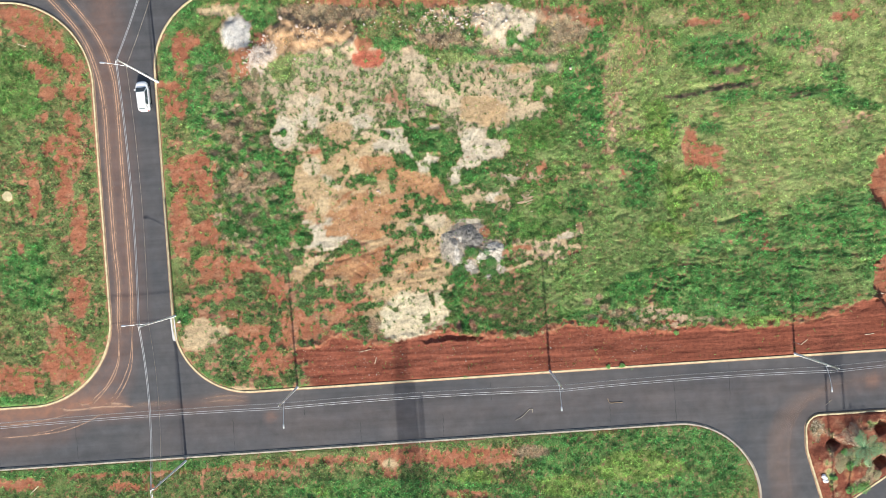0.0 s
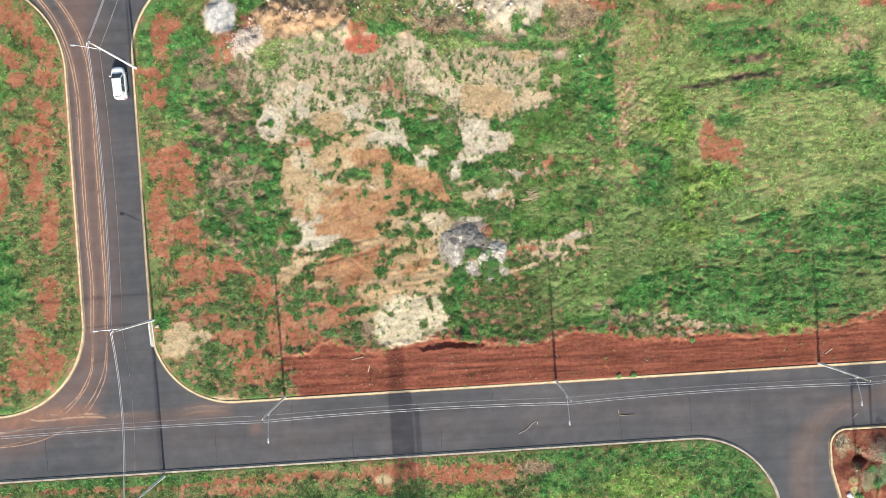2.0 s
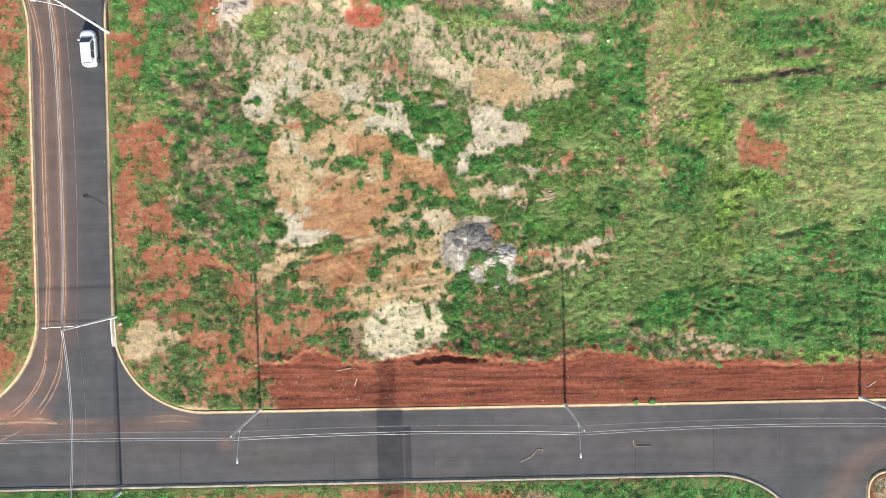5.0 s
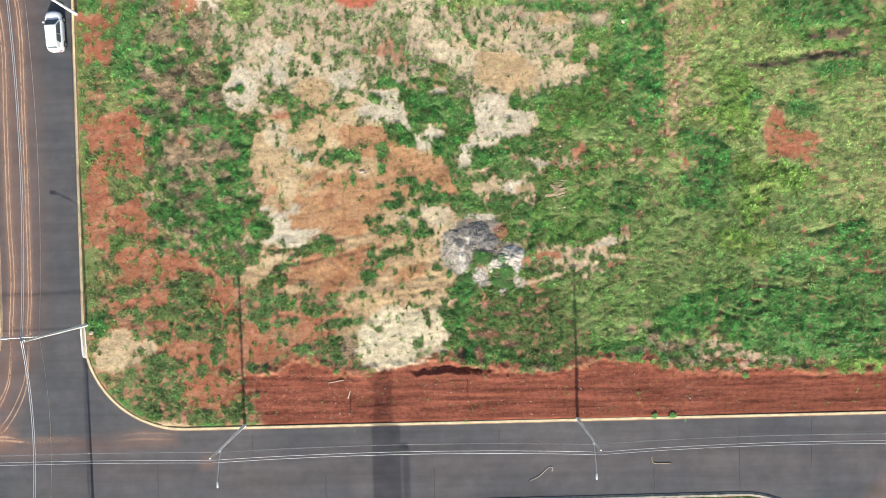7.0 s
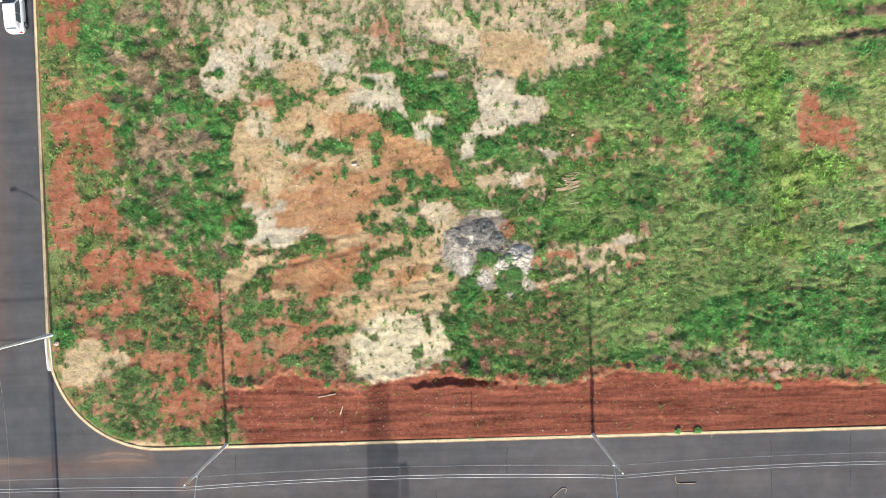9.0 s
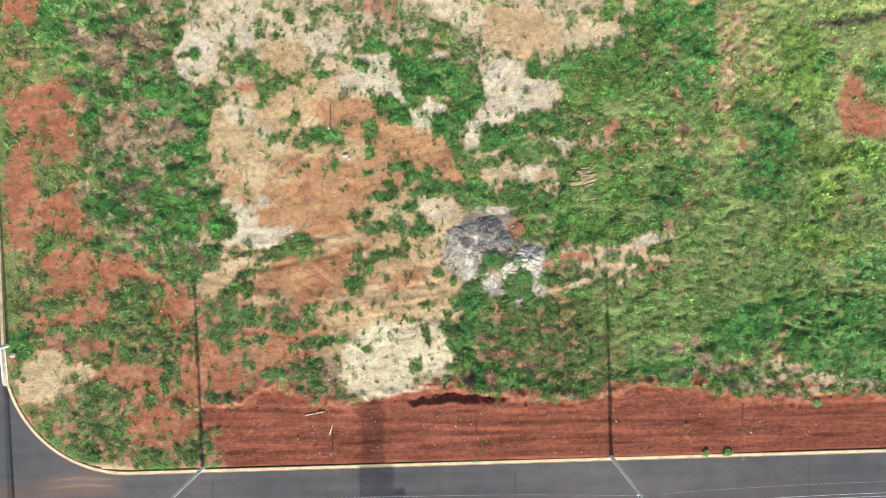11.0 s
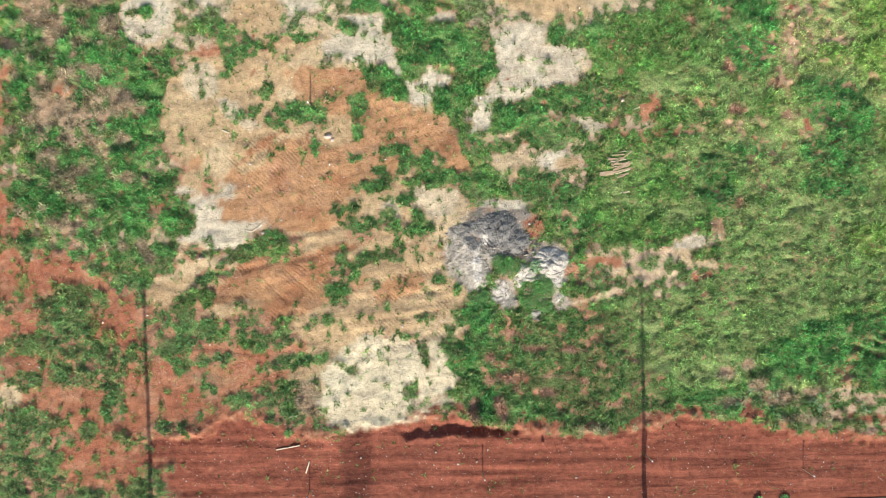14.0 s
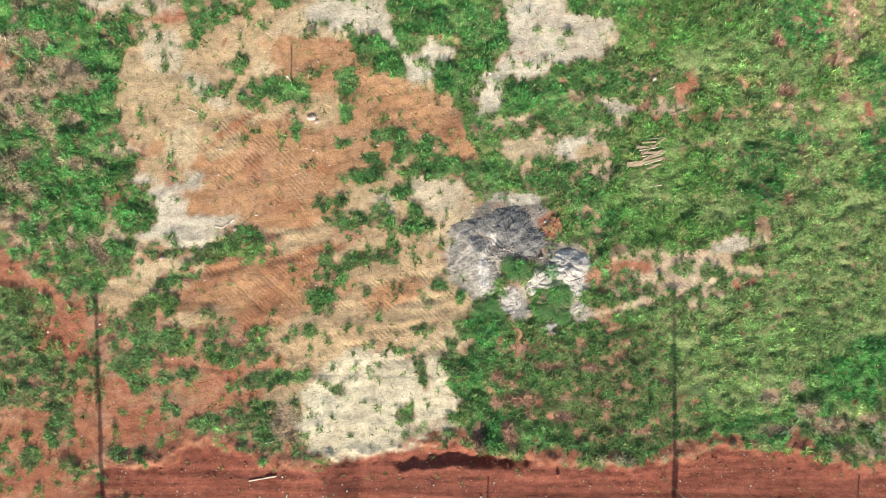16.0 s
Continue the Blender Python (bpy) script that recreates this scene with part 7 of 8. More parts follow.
# an added caster out of view, slatted to keep its shadow faint
def frame_shade_tower(x, y):
    t = base("frame_shade_tower", "unseen slatted panel on steel legs added for its shadow", "tower", pose(x, y, 0))
    for sx in (-1.2, 1.2):
        bm = bmesh.new()
        tube(bm, [(sx, 0, -0.3), (sx * 0.95, 0, 18.2)], 0.11, 10)
        part("leg", bm, STEEL, t)
    for k in range(9):
        bm = bmesh.new()
        box(bm, -1.3 + 0.31 * k, -1.17 + 0.31 * k, -0.05, 0.05, 17.6, 21.0)
        part("slat", bm, CONCRETE, t)
    for h in (17.7, 20.8):
        bm = bmesh.new()
        box(bm, -1.35, 1.45, 0.055, 0.15, h, h + 0.12)
        part("rail", bm, CONCRETE, t)


slatted_shade_tower(-7.0, -50.0)
frame_shade_tower(52.2, -52.5)


# ---- parked car ----
def parked_car():
    car = base("parked_car", "white compact hatchback parked beside the kerb", "car")
    bm = bmesh.new()
    stations = [(-2.05, 0.36, 0.46, 0.76), (-2.0, 0.56, 0.30, 0.88), (-1.86, 0.72, 0.24, 0.94), (-1.55, 0.81, 0.20, 0.96), (-0.8, 0.855, 0.19, 0.95), (0.3, 0.86, 0.19, 0.95), (1.1, 0.85, 0.19, 0.945), (1.5, 0.81, 0.20, 0.915), (1.78, 0.73, 0.22, 0.875), (1.95, 0.58, 0.28, 0.81), (2.05, 0.36, 0.38, 0.70)]
    secs = []
    for y_, w_, lo, hi in stations:
        mid = lo + (hi - lo) * 0.55
        ring = [(-w_ * 0.8, lo), (-w_ * 0.96, lo + 0.06), (-w_, mid), (-w_ * 0.95, hi - 0.07), (-w_ * 0.82, hi - 0.015), (-w_ * 0.4, hi + 0.02), (0, hi + 0.03), (w_ * 0.4, hi + 0.02), (w_ * 0.82, hi - 0.015), (w_ * 0.95, hi - 0.07), (w_, mid), (w_ * 0.96, lo + 0.06), (w_ * 0.8, lo)]
        secs.append([(x_, y_, z_) for x_, z_ in ring])
    body = part("body", loft(bm, secs), PAINT, car, "glossy white body", True)
    bm = bmesh.new()
    low_ = [(-0.62, -1.90, 0.90), (0.62, -1.90, 0.90), (0.74, 1.22, 0.88), (-0.74, 1.22, 0.88)]
    mid_ = [(-0.60, -1.76, 1.18), (0.60, -1.76, 1.18), (0.66, 0.80, 1.20), (-0.66, 0.80, 1.20)]
    top_ = [(-0.50, -1.52, 1.42), (0.50, -1.52, 1.42), (0.56, 0.42, 1.46), (-0.56, 0.42, 1.46)]
    loft(bm, [low_, mid_, top_])
    cabin = part("cabin", bevelled(bm, 0.11, 5), PAINT, car, "white roof and pillars", True)

    def pane(name, corners, lift):
        b2 = bmesh.new()
        q = [Vector(c) for c in corners]
        nrm = (q[1] - q[0]).cross(q[3] - q[0]).normalized()
        lower = [b2.verts.new(c) for c in q]
        nrm = nrm if nrm.z > 0 else -nrm
        upper = [b2.verts.new(c + nrm * lift) for c in q]
        b2.faces.new(upper)
        for k in range(4):
            b2.faces.new((lower[k], lower[(k + 1) % 4], upper[(k + 1) % 4], upper[k]))
        part(name, b2, glass, cabin, "dark tinted glass")

    pane("windscreen", [(-0.66, 1.17, 0.90), (0.66, 1.17, 0.90), (0.53, 0.47, 1.425), (-0.53, 0.47, 1.425)], 0.035)
    pane("rear_window", [(0.50, -1.785, 1.14), (-0.50, -1.785, 1.14), (-0.45, -1.68, 1.27), (0.45, -1.68, 1.27)], 0.035)
    for s in (1, -1):
        for y0, y1, u0, u1 in ((-0.35, 0.95, -0.35, 0.38), (-1.25, -0.43, -1.12, -0.43)):
            c = [(0.738 * s, y0, 0.93), (0.738 * s, y1, 0.93), (0.605 * s, u1, 1.39), (0.605 * s, u0, 1.39)]
            pane("side_window", c if s > 0 else [c[1], c[0], c[3], c[2]], 0.014)
        bm = bmesh.new()
        box(bm, 0.80 * s, 0.99 * s, 0.82, 0.98, 0.90, 1.03) if s > 0 else box(bm, -0.99, -0.80, 0.82, 0.98, 0.90, 1.03)
        part("mirror", bevelled(bm, 0.03, 2), PAINT, car, "white door mirror", True)
        bm = bmesh.new()
        loft(bm, [[(s * 0.45, 1.93, 0.50), (s * 0.70, 1.80, 0.52), (s * 0.70, 1.76, 0.70), (s * 0.45, 1.86, 0.68)], [(s * 0.42, 2.045, 0.51), (s * 0.68, 1.93, 0.53), (s * 0.68, 1.88, 0.715), (s * 0.42, 2.02, 0.70)]])
        part("headlight", bm, LAMPGLASS, car, "clear headlight")
        bm = bmesh.new()
        loft(bm, [[(s * 0.44, -1.95, 0.58), (s * 0.62, -1.86, 0.58), (s * 0.60, -1.86, 0.80), (s * 0.46, -1.92, 0.80)], [(s * 0.44, -2.05, 0.58), (s * 0.66, -1.98, 0.58), (s * 0.64, -1.96, 0.80), (s * 0.46, -2.03, 0.80)]])
        part("tail_light", bm, REDGLASS, car, "red tail light")
        for wy in (-1.22, 1.28):
            bm = bmesh.new()
            bmesh.ops.create_cone(bm, cap_ends=True, segments=24, radius1=0.305, radius2=0.305, depth=0.19, matrix=pose(s * 0.755, wy, 0.305, 0, 90, 0))
            tyre = part("wheel", bevelled(bm, 0.02, 2), RUBBER, car, "black tyre")
            bm = bmesh.new()
            bmesh.ops.create_cone(bm, cap_ends=True, segments=20, radius1=0.20, radius2=0.17, depth=0.03, matrix=pose(s * 0.855, wy, 0.305, 0, 90 * s, 0))
            part("rim", bm, RIM, tyre, "silver alloy rim")
    bm = bmesh.new()
    box(bm, -0.4, 0.4, 1.92, 2.06, 0.34, 0.44)
    part("grille", bevelled(bm, 0.02, 1), TRIM, car, "black plastic grille")
    bm = bmesh.new()
    tube(bm, [(0.2, -1.25, 1.44), (0.2, -1.42, 1.62)], 0.008, 5)
    part("aerial", bm, TRIM, car)
    bm = bmesh.new()
    for s in (-0.3, 0.25):
        tube(bm, [(s, 1.16, 0.925), (s + 0.5, 1.02, 1.035)], 0.012, 5)
    part("wipers", bm, TRIM, car)
    return car


parked_car().matrix_basis = pose(-40.38, 21.25, -0.145, 0, 0, 2.0)


# ---- dust tracks on the streets ----
def dust_material():
    m, nt, b = material("red_dust", 0.95)
    a = attribute(nt, "edge").outputs["Fac"]
    n_ = noise_of(nt, 1.0, 6.0, 0.7)
    c = mix(nt, "MULTIPLY", 1.0, (0.54, 0.35, 0.245), ramp(nt, noise_of(nt, 7.0), [(0.3, 0.75), (0.7, 1.2)]))
    nt.links.new(c, b.inputs["Base Color"])
    mul = nt.nodes.new("ShaderNodeMath")
    mul.operation = "MULTIPLY"
    nt.links.new(a, mul.inputs[0])
    nt.links.new(ramp(nt, n_, [(0.30, 0.45), (0.62, 1.0)]), mul.inputs[1])
    nt.links.new(mul.outputs[0], b.inputs["Alpha"])
    return m


DUST = dust_material()


def dust_track(points, width, strength=1.0):
    """A wide faint smear with two brighter lines in it."""
    for off, wide, part_ in ((0.0, 3.2, 0.35), (-0.75, 0.45, 1.0), (0.75, 0.45, 0.9)):
        dust_line(points, width * wide, strength * part_, width * off)


def dust_line(points, width, strength, shift):
    line = curve_points([(x, y, 0) for x, y in points], 8)
    me = sweep("dust_track", [(p.x, p.y) for p in line], [(shift + width * e, -0.1445 + 0.0008 * (shift != 0)) for e in (1, 0.4, 0, -0.4, -1)], DUST, False)
    k = len(line)
    fade = np.minimum(1, np.minimum(np.arange(k), np.arange(k)[::-1]) / 6)
    give(me, "edge", np.concatenate([fade * e * strength for e in (0, 0.8, 1, 0.8, 0)]))
    tagged(new("dust_track", me), "orange dust track left by wheels on asphalt", "dust track", kind="structure")


dust_track([(-54.5, 37.5), (-52.4, 35.3), (-48.75, 30.5), (-46.93, 25.7), (-46.17, 20.2), (-46.2, 12.5), (-46.2, 2.4), (-46.05, -3.9), (-46.38, -9.0), (-46.43, -11.0)], 0.22)
dust_track([(-52, 37.5), (-49.95, 35.2), (-46.78, 30.7), (-45.0, 26.4), (-44.35, 21.7), (-44.3, 13.2), (-44.25, 2.2), (-44.3, -5.6), (-44.55, -9.0), (-44.6, -11.0)], 0.2)
dust_line([(-46.40, -9.53), (-46.65, -12.94), (-46.94, -14.82), (-47.51, -16.24), (-48.71, -18.16), (-49.94, -19.31), (-51.56, -20.51)], 0.13, 0.90, 0)
dust_line([(-46.31, -10.29), (-46.69, -14.46), (-47.10, -15.96), (-47.82, -17.44), (-49.16, -19.05), (-50.32, -20.20), (-51.04, -20.70)], 0.12, 0.85, 0)
dust_line([(-44.51, -9.64), (-44.78, -12.29), (-45.17, -14.55), (-45.66, -16.04), (-46.56, -17.90), (-47.41, -19.15), (-48.33, -20.17)], 0.11, 0.80, 0)
dust_line([(-44.46, -10.02), (-44.87, -14.57), (-45.31, -16.45), (-46.21, -18.30), (-47.32, -19.92), (-47.97, -20.49)], 0.11, 0.80, 0)
dust_line([(-48.89, -21.59), (-50.56, -22.49), (-52.93, -23.50), (-55.27, -24.13), (-57.97, -24.43), (-61.82, -24.60), (-64.88, -24.57)], 0.12, 0.75, 0)
dust_line([(-51.87, -22.56), (-53.29, -23.17), (-55.23, -23.60), (-57.95, -24.13), (-61.81, -24.52)], 0.09, 0.50, 0)
dust_line([(-53.64, -21.70), (-56.28, -22.23), (-58.60, -22.63), (-61.68, -22.84), (-64.74, -22.81)], 0.13, 0.70, 0)
dust_line([(-55.56, -20.89), (-54.52, -21.26), (-52.76, -21.29), (-50.85, -21.17), (-49.31, -21.10), (-46.27, -21.21), (-44.76, -21.52)], 0.22, 0.90, 0)
dust_line([(-49.45, -20.87), (-47.76, -20.74), (-45.35, -21.18)], 0.25, 0.80, 0)
dust_line([(-53.08, -20.35), (-52.18, -20.63), (-50.82, -20.79)], 0.20, 0.60, 0)
dust_line([(-46.26, -21.13), (-42.44, -21.12), (-38.64, -21.19)], 0.50, 0.25, 0)
dust_line([(43.6, -42), (43.4, -34), (44.6, -29), (48, -25.6), (54, -23.8)], 1.4, 0.13, 0)
dust_line([(45.2, -42), (45.0, -34), (46.2, -28.6), (50, -25.0), (58, -23.0)], 0.45, 0.12, 0)
dust_line([(42.5, -38), (42.3, -33), (43.6, -28), (47, -24.4)], 0.4, 0.06, 0)
dust_track([(-36, -21.2), (-32.5, -20.9), (-29.0, -21.2)], 0.4, 0.4)


# ---- dropped kerb at the corner ----
bm = bmesh.new()
loft(bm, [[(-0.42, -1.6, -0.14), (0.12, -1.6, 0.0), (0.12, -1.6, -0.2), (-0.42, -1.6, -0.2)], [(-0.50, -1.3, -0.135), (0.16, -1.3, 0.03), (0.16, -1.3, -0.2), (-0.50, -1.3, -0.2)], [(-0.50, 1.3, -0.135), (0.16, 1.3, 0.03), (0.16, 1.3, -0.2), (-0.50, 1.3, -0.2)], [(-0.42, 1.6, -0.14), (0.12, 1.6, 0.0), (0.12, 1.6, -0.2), (-0.42, 1.6, -0.2)]])
ramp_ = tagged(link("kerb_ramp", bm, simple("fresh_pale_concrete", (0.70, 0.68, 0.64), 0.9, 0, 0.12)), "pale fresh concrete ramp in the kerb", "kerb ramp", kind="structure")
ramp_.matrix_basis = pose(-38.62, -10.9, 0, 0, 0, 3)


# ---- joints and cracks in the asphalt ----
TAR = simple("dark_joint", (0.042, 0.042, 0.045), 0.8)
seam = random.Random(6)
for cx_, top_, low_ in ((-53.5, -22.5, -28.2), (-31.5, -24.0, -28.2), (-21.4, -21.0, -24.0), (-13.8, -25.5, -28.2), (-2.3, -25.0, -28.1), (4.6, -21.0, -23.5), (20.9, -25.2, -28.0), (29.9, -20.9, -27.9), (37.5, -20.5, -25.5)):
    pts = [(cx_ + seam.uniform(-0.08, 0.08), top_ + (low_ - top_) * k / 9) for k in range(10)]
    me = sweep("road_joint", pts, [(0.03, -0.1475), (-0.03, -0.1475)], TAR, False)
    tagged(new("road_joint", me), "narrow dark joint across the asphalt", "road joint", kind="structure")


# ---- small things on the lots ----
def stone_mesh(bm, m, size, seed):
    r = random.Random(seed)
    vs = bmesh.ops.create_icosphere(bm, subdivisions=1, radius=1.0)["verts"]
    for v in vs:
        v.co *= r.uniform(0.75, 1.2)
    bmesh.ops.transform(bm, matrix=m @ Matrix.Diagonal((size * r.uniform(0.7, 1.3), size * r.uniform(0.6, 1.0), size * r.uniform(0.4, 0.7), 1)), verts=vs)


def scatter_stones(name, label, x, y, size, mat, category="stones"):
    """Many small angular stones in one mesh."""
    n_ = len(x)
    shape = np.array([(1, 0, 0), (-0.2, 0.9, 0.1), (-0.9, -0.1, 0), (0.1, -1, 0.1), (0.15, 0.1, 0.75), (0, 0, -0.6)])
    tri = np.array([(0, 1, 4), (1, 2, 4), (2, 3, 4), (3, 0, 4), (1, 0, 5), (2, 1, 5), (3, 2, 5), (0, 3, 5)])
    v = shape[None] * rng.uniform(0.6, 1.4, (n_, 6, 1))
    a = rng.uniform(0, 2 * np.pi, n_)
    c, s = np.cos(a)[:, None], np.sin(a)[:, None]
    v = np.stack([v[..., 0] * c - v[..., 1] * s * 0.7, v[..., 0] * s + v[..., 1] * c * 0.7, v[..., 2]], -1) * size[:, None, None]
    v += np.stack([x, y, sample(Z, x, y) + size * 0.15], -1)[:, None]
    me = quick_mesh(name, v.reshape(-1, 3), (np.arange(n_)[:, None, None] * 6 + tri[None]).reshape(-1, 3), mat)
    tagged(new(name, me), label, category, kind="stuff")


def blob(x, y, rx, ry, n_, turn=0.0):
    """Random places in an oval, denser at its middle."""
    a, r = rng.uniform(0, 2 * np.pi, n_), np.abs(rng.normal(0, 0.55, n_))
    u, v = r * np.cos(a) * rx, r * np.sin(a) * ry
    c, s = math.cos(radians(turn)), math.sin(radians(turn))
    return x + u * c - v * s, y + u * s + v * c


x, y = rng.uniform(-32, 31, 15000), rng.uniform(-19.5, 20, 15000)
bare = (sample(shown, x, y) < 0.25) & (sample(depth, x, y) > 0.5)
x, y = x[bare], y[bare]
scatter_stones("pebbles", "small pale pebbles and clods on bare soil", x, y, rng.gamma(1.5, 0.013, len(x)) + 0.010, STONES)
x, y = rng.uniform(-22, 56, 3000), rng.uniform(-16.6, -13.6, 3000)
keep = np.abs(y - (-15.1 + 0.02 * np.maximum(x - 12, 0)) + rng.normal(0, 0.25, len(x))) < 0.7
scatter_stones("bank_clods", "crumbled red clods along the cut bank", x[keep], y[keep], rng.gamma(2.0, 0.018, keep.sum()), varied("red_clods", [(0.34, 0.12, 0.07), (0.30, 0.10, 0.06), (0.40, 0.18, 0.11)]), "clods")
x, y = blob(-24.4, 25.8, 2.6, 1.2, 1300, 42)
scatter_stones("brick_rubble", "heap of broken pinkish bricks and mortar", x, y, rng.uniform(0.05, 0.16, len(x)), BRICKS, "rubble")
x, y = blob(-17.0, 28.6, 6.5, 2.2, 700, 8)
scatter_stones("spoil_rubble", "dumped orange spoil with broken stone and roots", x, y, rng.gamma(2.0, 0.04, len(x)), varied("orange_spoil", [(0.42, 0.28, 0.16), (0.36, 0.22, 0.13), (0.56, 0.48, 0.37), (0.22, 0.14, 0.09)]), "rubble")
x, y = blob(2.5, 29.0, 13.0, 2.6, 900, 0)
scatter_stones("verge_rubble", "scattered spoil and stones among weeds", x, y, rng.gamma(2.0, 0.045, len(x)), varied("grey_spoil", [(0.60, 0.50, 0.38), (0.42, 0.28, 0.18), (0.72, 0.68, 0.60), (0.30, 0.20, 0.14)]), "rubble")


def gravel_heap():
    """A dumped heap: dark millings above, pale gravel down one flank, broken pale rock on the other."""
    hx, hy = np.meshgrid(np.arange(-3.0, 9.4, 0.06), np.arange(-7.0, 4.0, 0.06))
    fine = rough_field(hx, hy, 0.9, 201, 4, 0.7)
    edge = 0.30 * rough_field(hx, hy, 1.6, 203, 3, 0.7)

    def oval(x_, y_, rx_, ry_):
        return 1 - np.hypot((hx - x_) / rx_, (hy - y_) / ry_) + edge * 0.6

    dark = np.maximum(oval(2.5, -0.35, 2.5, 1.9), oval(3.6, -1.0, 2.0, 1.4))
    flank = np.maximum(oval(0.1, -1.7, 1.6, 2.4), oval(1.0, -3.3, 1.2, 1.9))
    pale = np.maximum(oval(6.1, -2.7, 1.9, 1.9), oval(4.6, -3.6, 1.5, 1.2))
    toe = np.maximum.reduce([oval(2.7, -4.5, 1.0, 1.3), oval(6.7, -4.5, 0.8, 1.3), oval(5.2, -6.1, 0.7, 0.6)])
    notch = np.maximum(oval(3.1, -2.95, 0.9, 0.85), oval(5.3, -4.8, 1.3, 1.05))
    rise = 0.38 * step(0, 1.0, dark) + 0.28 * step(0, 0.8, flank) + 0.30 * step(0, 0.9, pale) + 0.10 * step(0, 0.6, toe)
    lean = np.arctan2(hy + 2.0, hx - 3.0)
    gully = np.abs(rough_field(lean * 1.9, np.hypot(hx - 3.0, hy + 2.0) * 0.22, 0.42, 205, 3, 0.7))
    crack = np.abs(rough_field((hx + 0.5 * hy) * 0.7, (hy - 0.5 * hx) * 1.4, 1.3, 207, 3, 0.75))
    body = step(0, 0.35, np.maximum.reduce([dark, flank, pale, toe]))
    z = rise * (1 + 0.18 * fine) - body * (0.07 * np.exp(-gully / 0.12) * step(0, 0.3, dark) + 0.12 * np.exp(-crack / 0.10) * step(0, 0.3, np.maximum(pale, 0.5 * toe)))
    z += body * 0.035 * rough_field(hx, hy, 0.24, 209, 3, 0.8) + 0.05 * step(0, 0.3, pale) * rough_field(hx * 0.35 + hy * 0.1, hy + 0.3 * hx, 0.34, 213, 2)
    z -= 0.8 * step(-0.05, 0.3, notch)
    z = z * step(-0.05, 0.15, np.maximum.reduce([dark, flank, pale, toe])) - 0.14 + 0.10 * body
    ground = sample(Z, hx.ravel(), hy.ravel()).reshape(hx.shape)
    j_, i_ = np.meshgrid(np.arange(hx.shape[0] - 1), np.arange(hx.shape[1] - 1), indexing="ij")
    n_ = (j_ * hx.shape[1] + i_).ravel()
    faces = np.stack([n_, n_ + 1, n_ + 1 + hx.shape[1], n_ + hx.shape[1]], -1)
    faces = faces[(z.ravel()[faces] > -0.13).any(axis=1)]
    me = quick_mesh("spoil_heap", np.stack([hx, hy, ground + z], -1).reshape(-1, 3), faces, GROUND, False)
    w_dark = step(0.0, 0.22, dark + 0.12 * fine)[..., None]
    w_pale = step(0.0, 0.3, np.maximum(pale, toe) + 0.2 * fine)[..., None]
    w_flank = step(0.0, 0.4, flank + 0.2 * fine)[..., None]
    tone = np.array((0.36, 0.315, 0.245)) * (1 - w_flank) + np.array((0.34, 0.305, 0.25)) * w_flank
    tone = tone * (1 - w_dark) + np.array((0.178, 0.170, 0.155)) * w_dark
    tone = tone * (1 - w_pale) + np.array((0.50, 0.455, 0.385)) * w_pale
    white = step(0.0, 0.35, np.maximum(1 - np.hypot((hx - 1.55 - 0.25 * (hy + 1.2)) / 0.30, (hy + 1.25) / 0.9), 1 - np.hypot((hx - 1.1) / 0.45, (hy + 3.0) / 1.5)) + 0.3 * fine)[..., None]
    tone = tone * (1 - white * 0.8) + np.array((0.56, 0.52, 0.45)) * white * 0.8
    vein = np.exp(-np.abs(hx - 1.75 - 0.35 * np.sin(hy * 1.3)) / 0.16) * step(-2.2, -1.4, hy) * step(0.3, -0.3, hy)
    vein = np.maximum(vein, np.exp(-np.abs(hx - 3.45 - 0.25 * np.sin(hy * 2.1)) / 0.05) * step(-1.5, -0.8, hy) * step(1.7, 1.2, hy) * 0.6)[..., None]
    vein = vein * 0.5
    tone = tone * (1 - vein) + np.array((0.46, 0.42, 0.35)) * vein
    rust = step(0.0, 0.5, oval(5.05, -0.05, 0.7, 0.9) + 0.35 * fine)[..., None] * 0.7
    tone = tone * (1 - rust) + np.array((0.34, 0.15, 0.085)) * rust
    tone = tone * (1 + 0.22 * rough_field(hx, hy, 0.22, 211, 2, 0.8)[..., None])
    give(me, "soil", tone.reshape(-1, 3), "FLOAT_COLOR")
    tagged(new("spoil_heap", me), "dumped heap of dark grey gravel and pale broken rock", "heap", kind="stuff")


gravel_heap()
x, y = blob(2.8, -1.6, 4.6, 3.6, 1600)
scatter_stones("heap_gravel", "grey broken rock and gravel round the heap", x, y, rng.gamma(1.8, 0.022, len(x)) + 0.012, varied("grey_gravel", [(0.24, 0.22, 0.185), (0.34, 0.31, 0.26), (0.20, 0.18, 0.15), (0.44, 0.40, 0.34)]), "gravel")


def rock(x, y, size, label, mat=STONES):
    bm = bmesh.new()
    stone_mesh(bm, pose(0, 0, size * 0.3, 10, 5, x * 37), size, int(x * 100))
    ob = tagged(link("rock", bm, mat), label, "rock", "loose rocks")
    ob.matrix_basis = pose(x, y, height(x, y))


for rx_, ry_, rs in ((18.1, 21.4, 0.34), (-19.4, 25.1, 0.26), (0.1, 23.8, 0.22), (-18.7, 29.3, 0.3), (-17.2, 29.0, 0.24), (-9.2, 6.4, 0.28), (-8.95, 6.15, 0.18), (11.4, 8.7, 0.2), (-13.9, -0.3, 0.14), (-14.3, 0.05, 0.1), (-18.3, -2.0, 0.16), (-37.9, -9.9, 0.3), (0.9, -16.7, 0.09), (1.7, -15.9, 0.08), (-2.0, -16.0, 0.1), (-20.9, 30.6, 0.3), (-23.4, 28.5, 0.25)):
    rock(rx_, ry_, rs, "pale angular rock lying on bare soil")


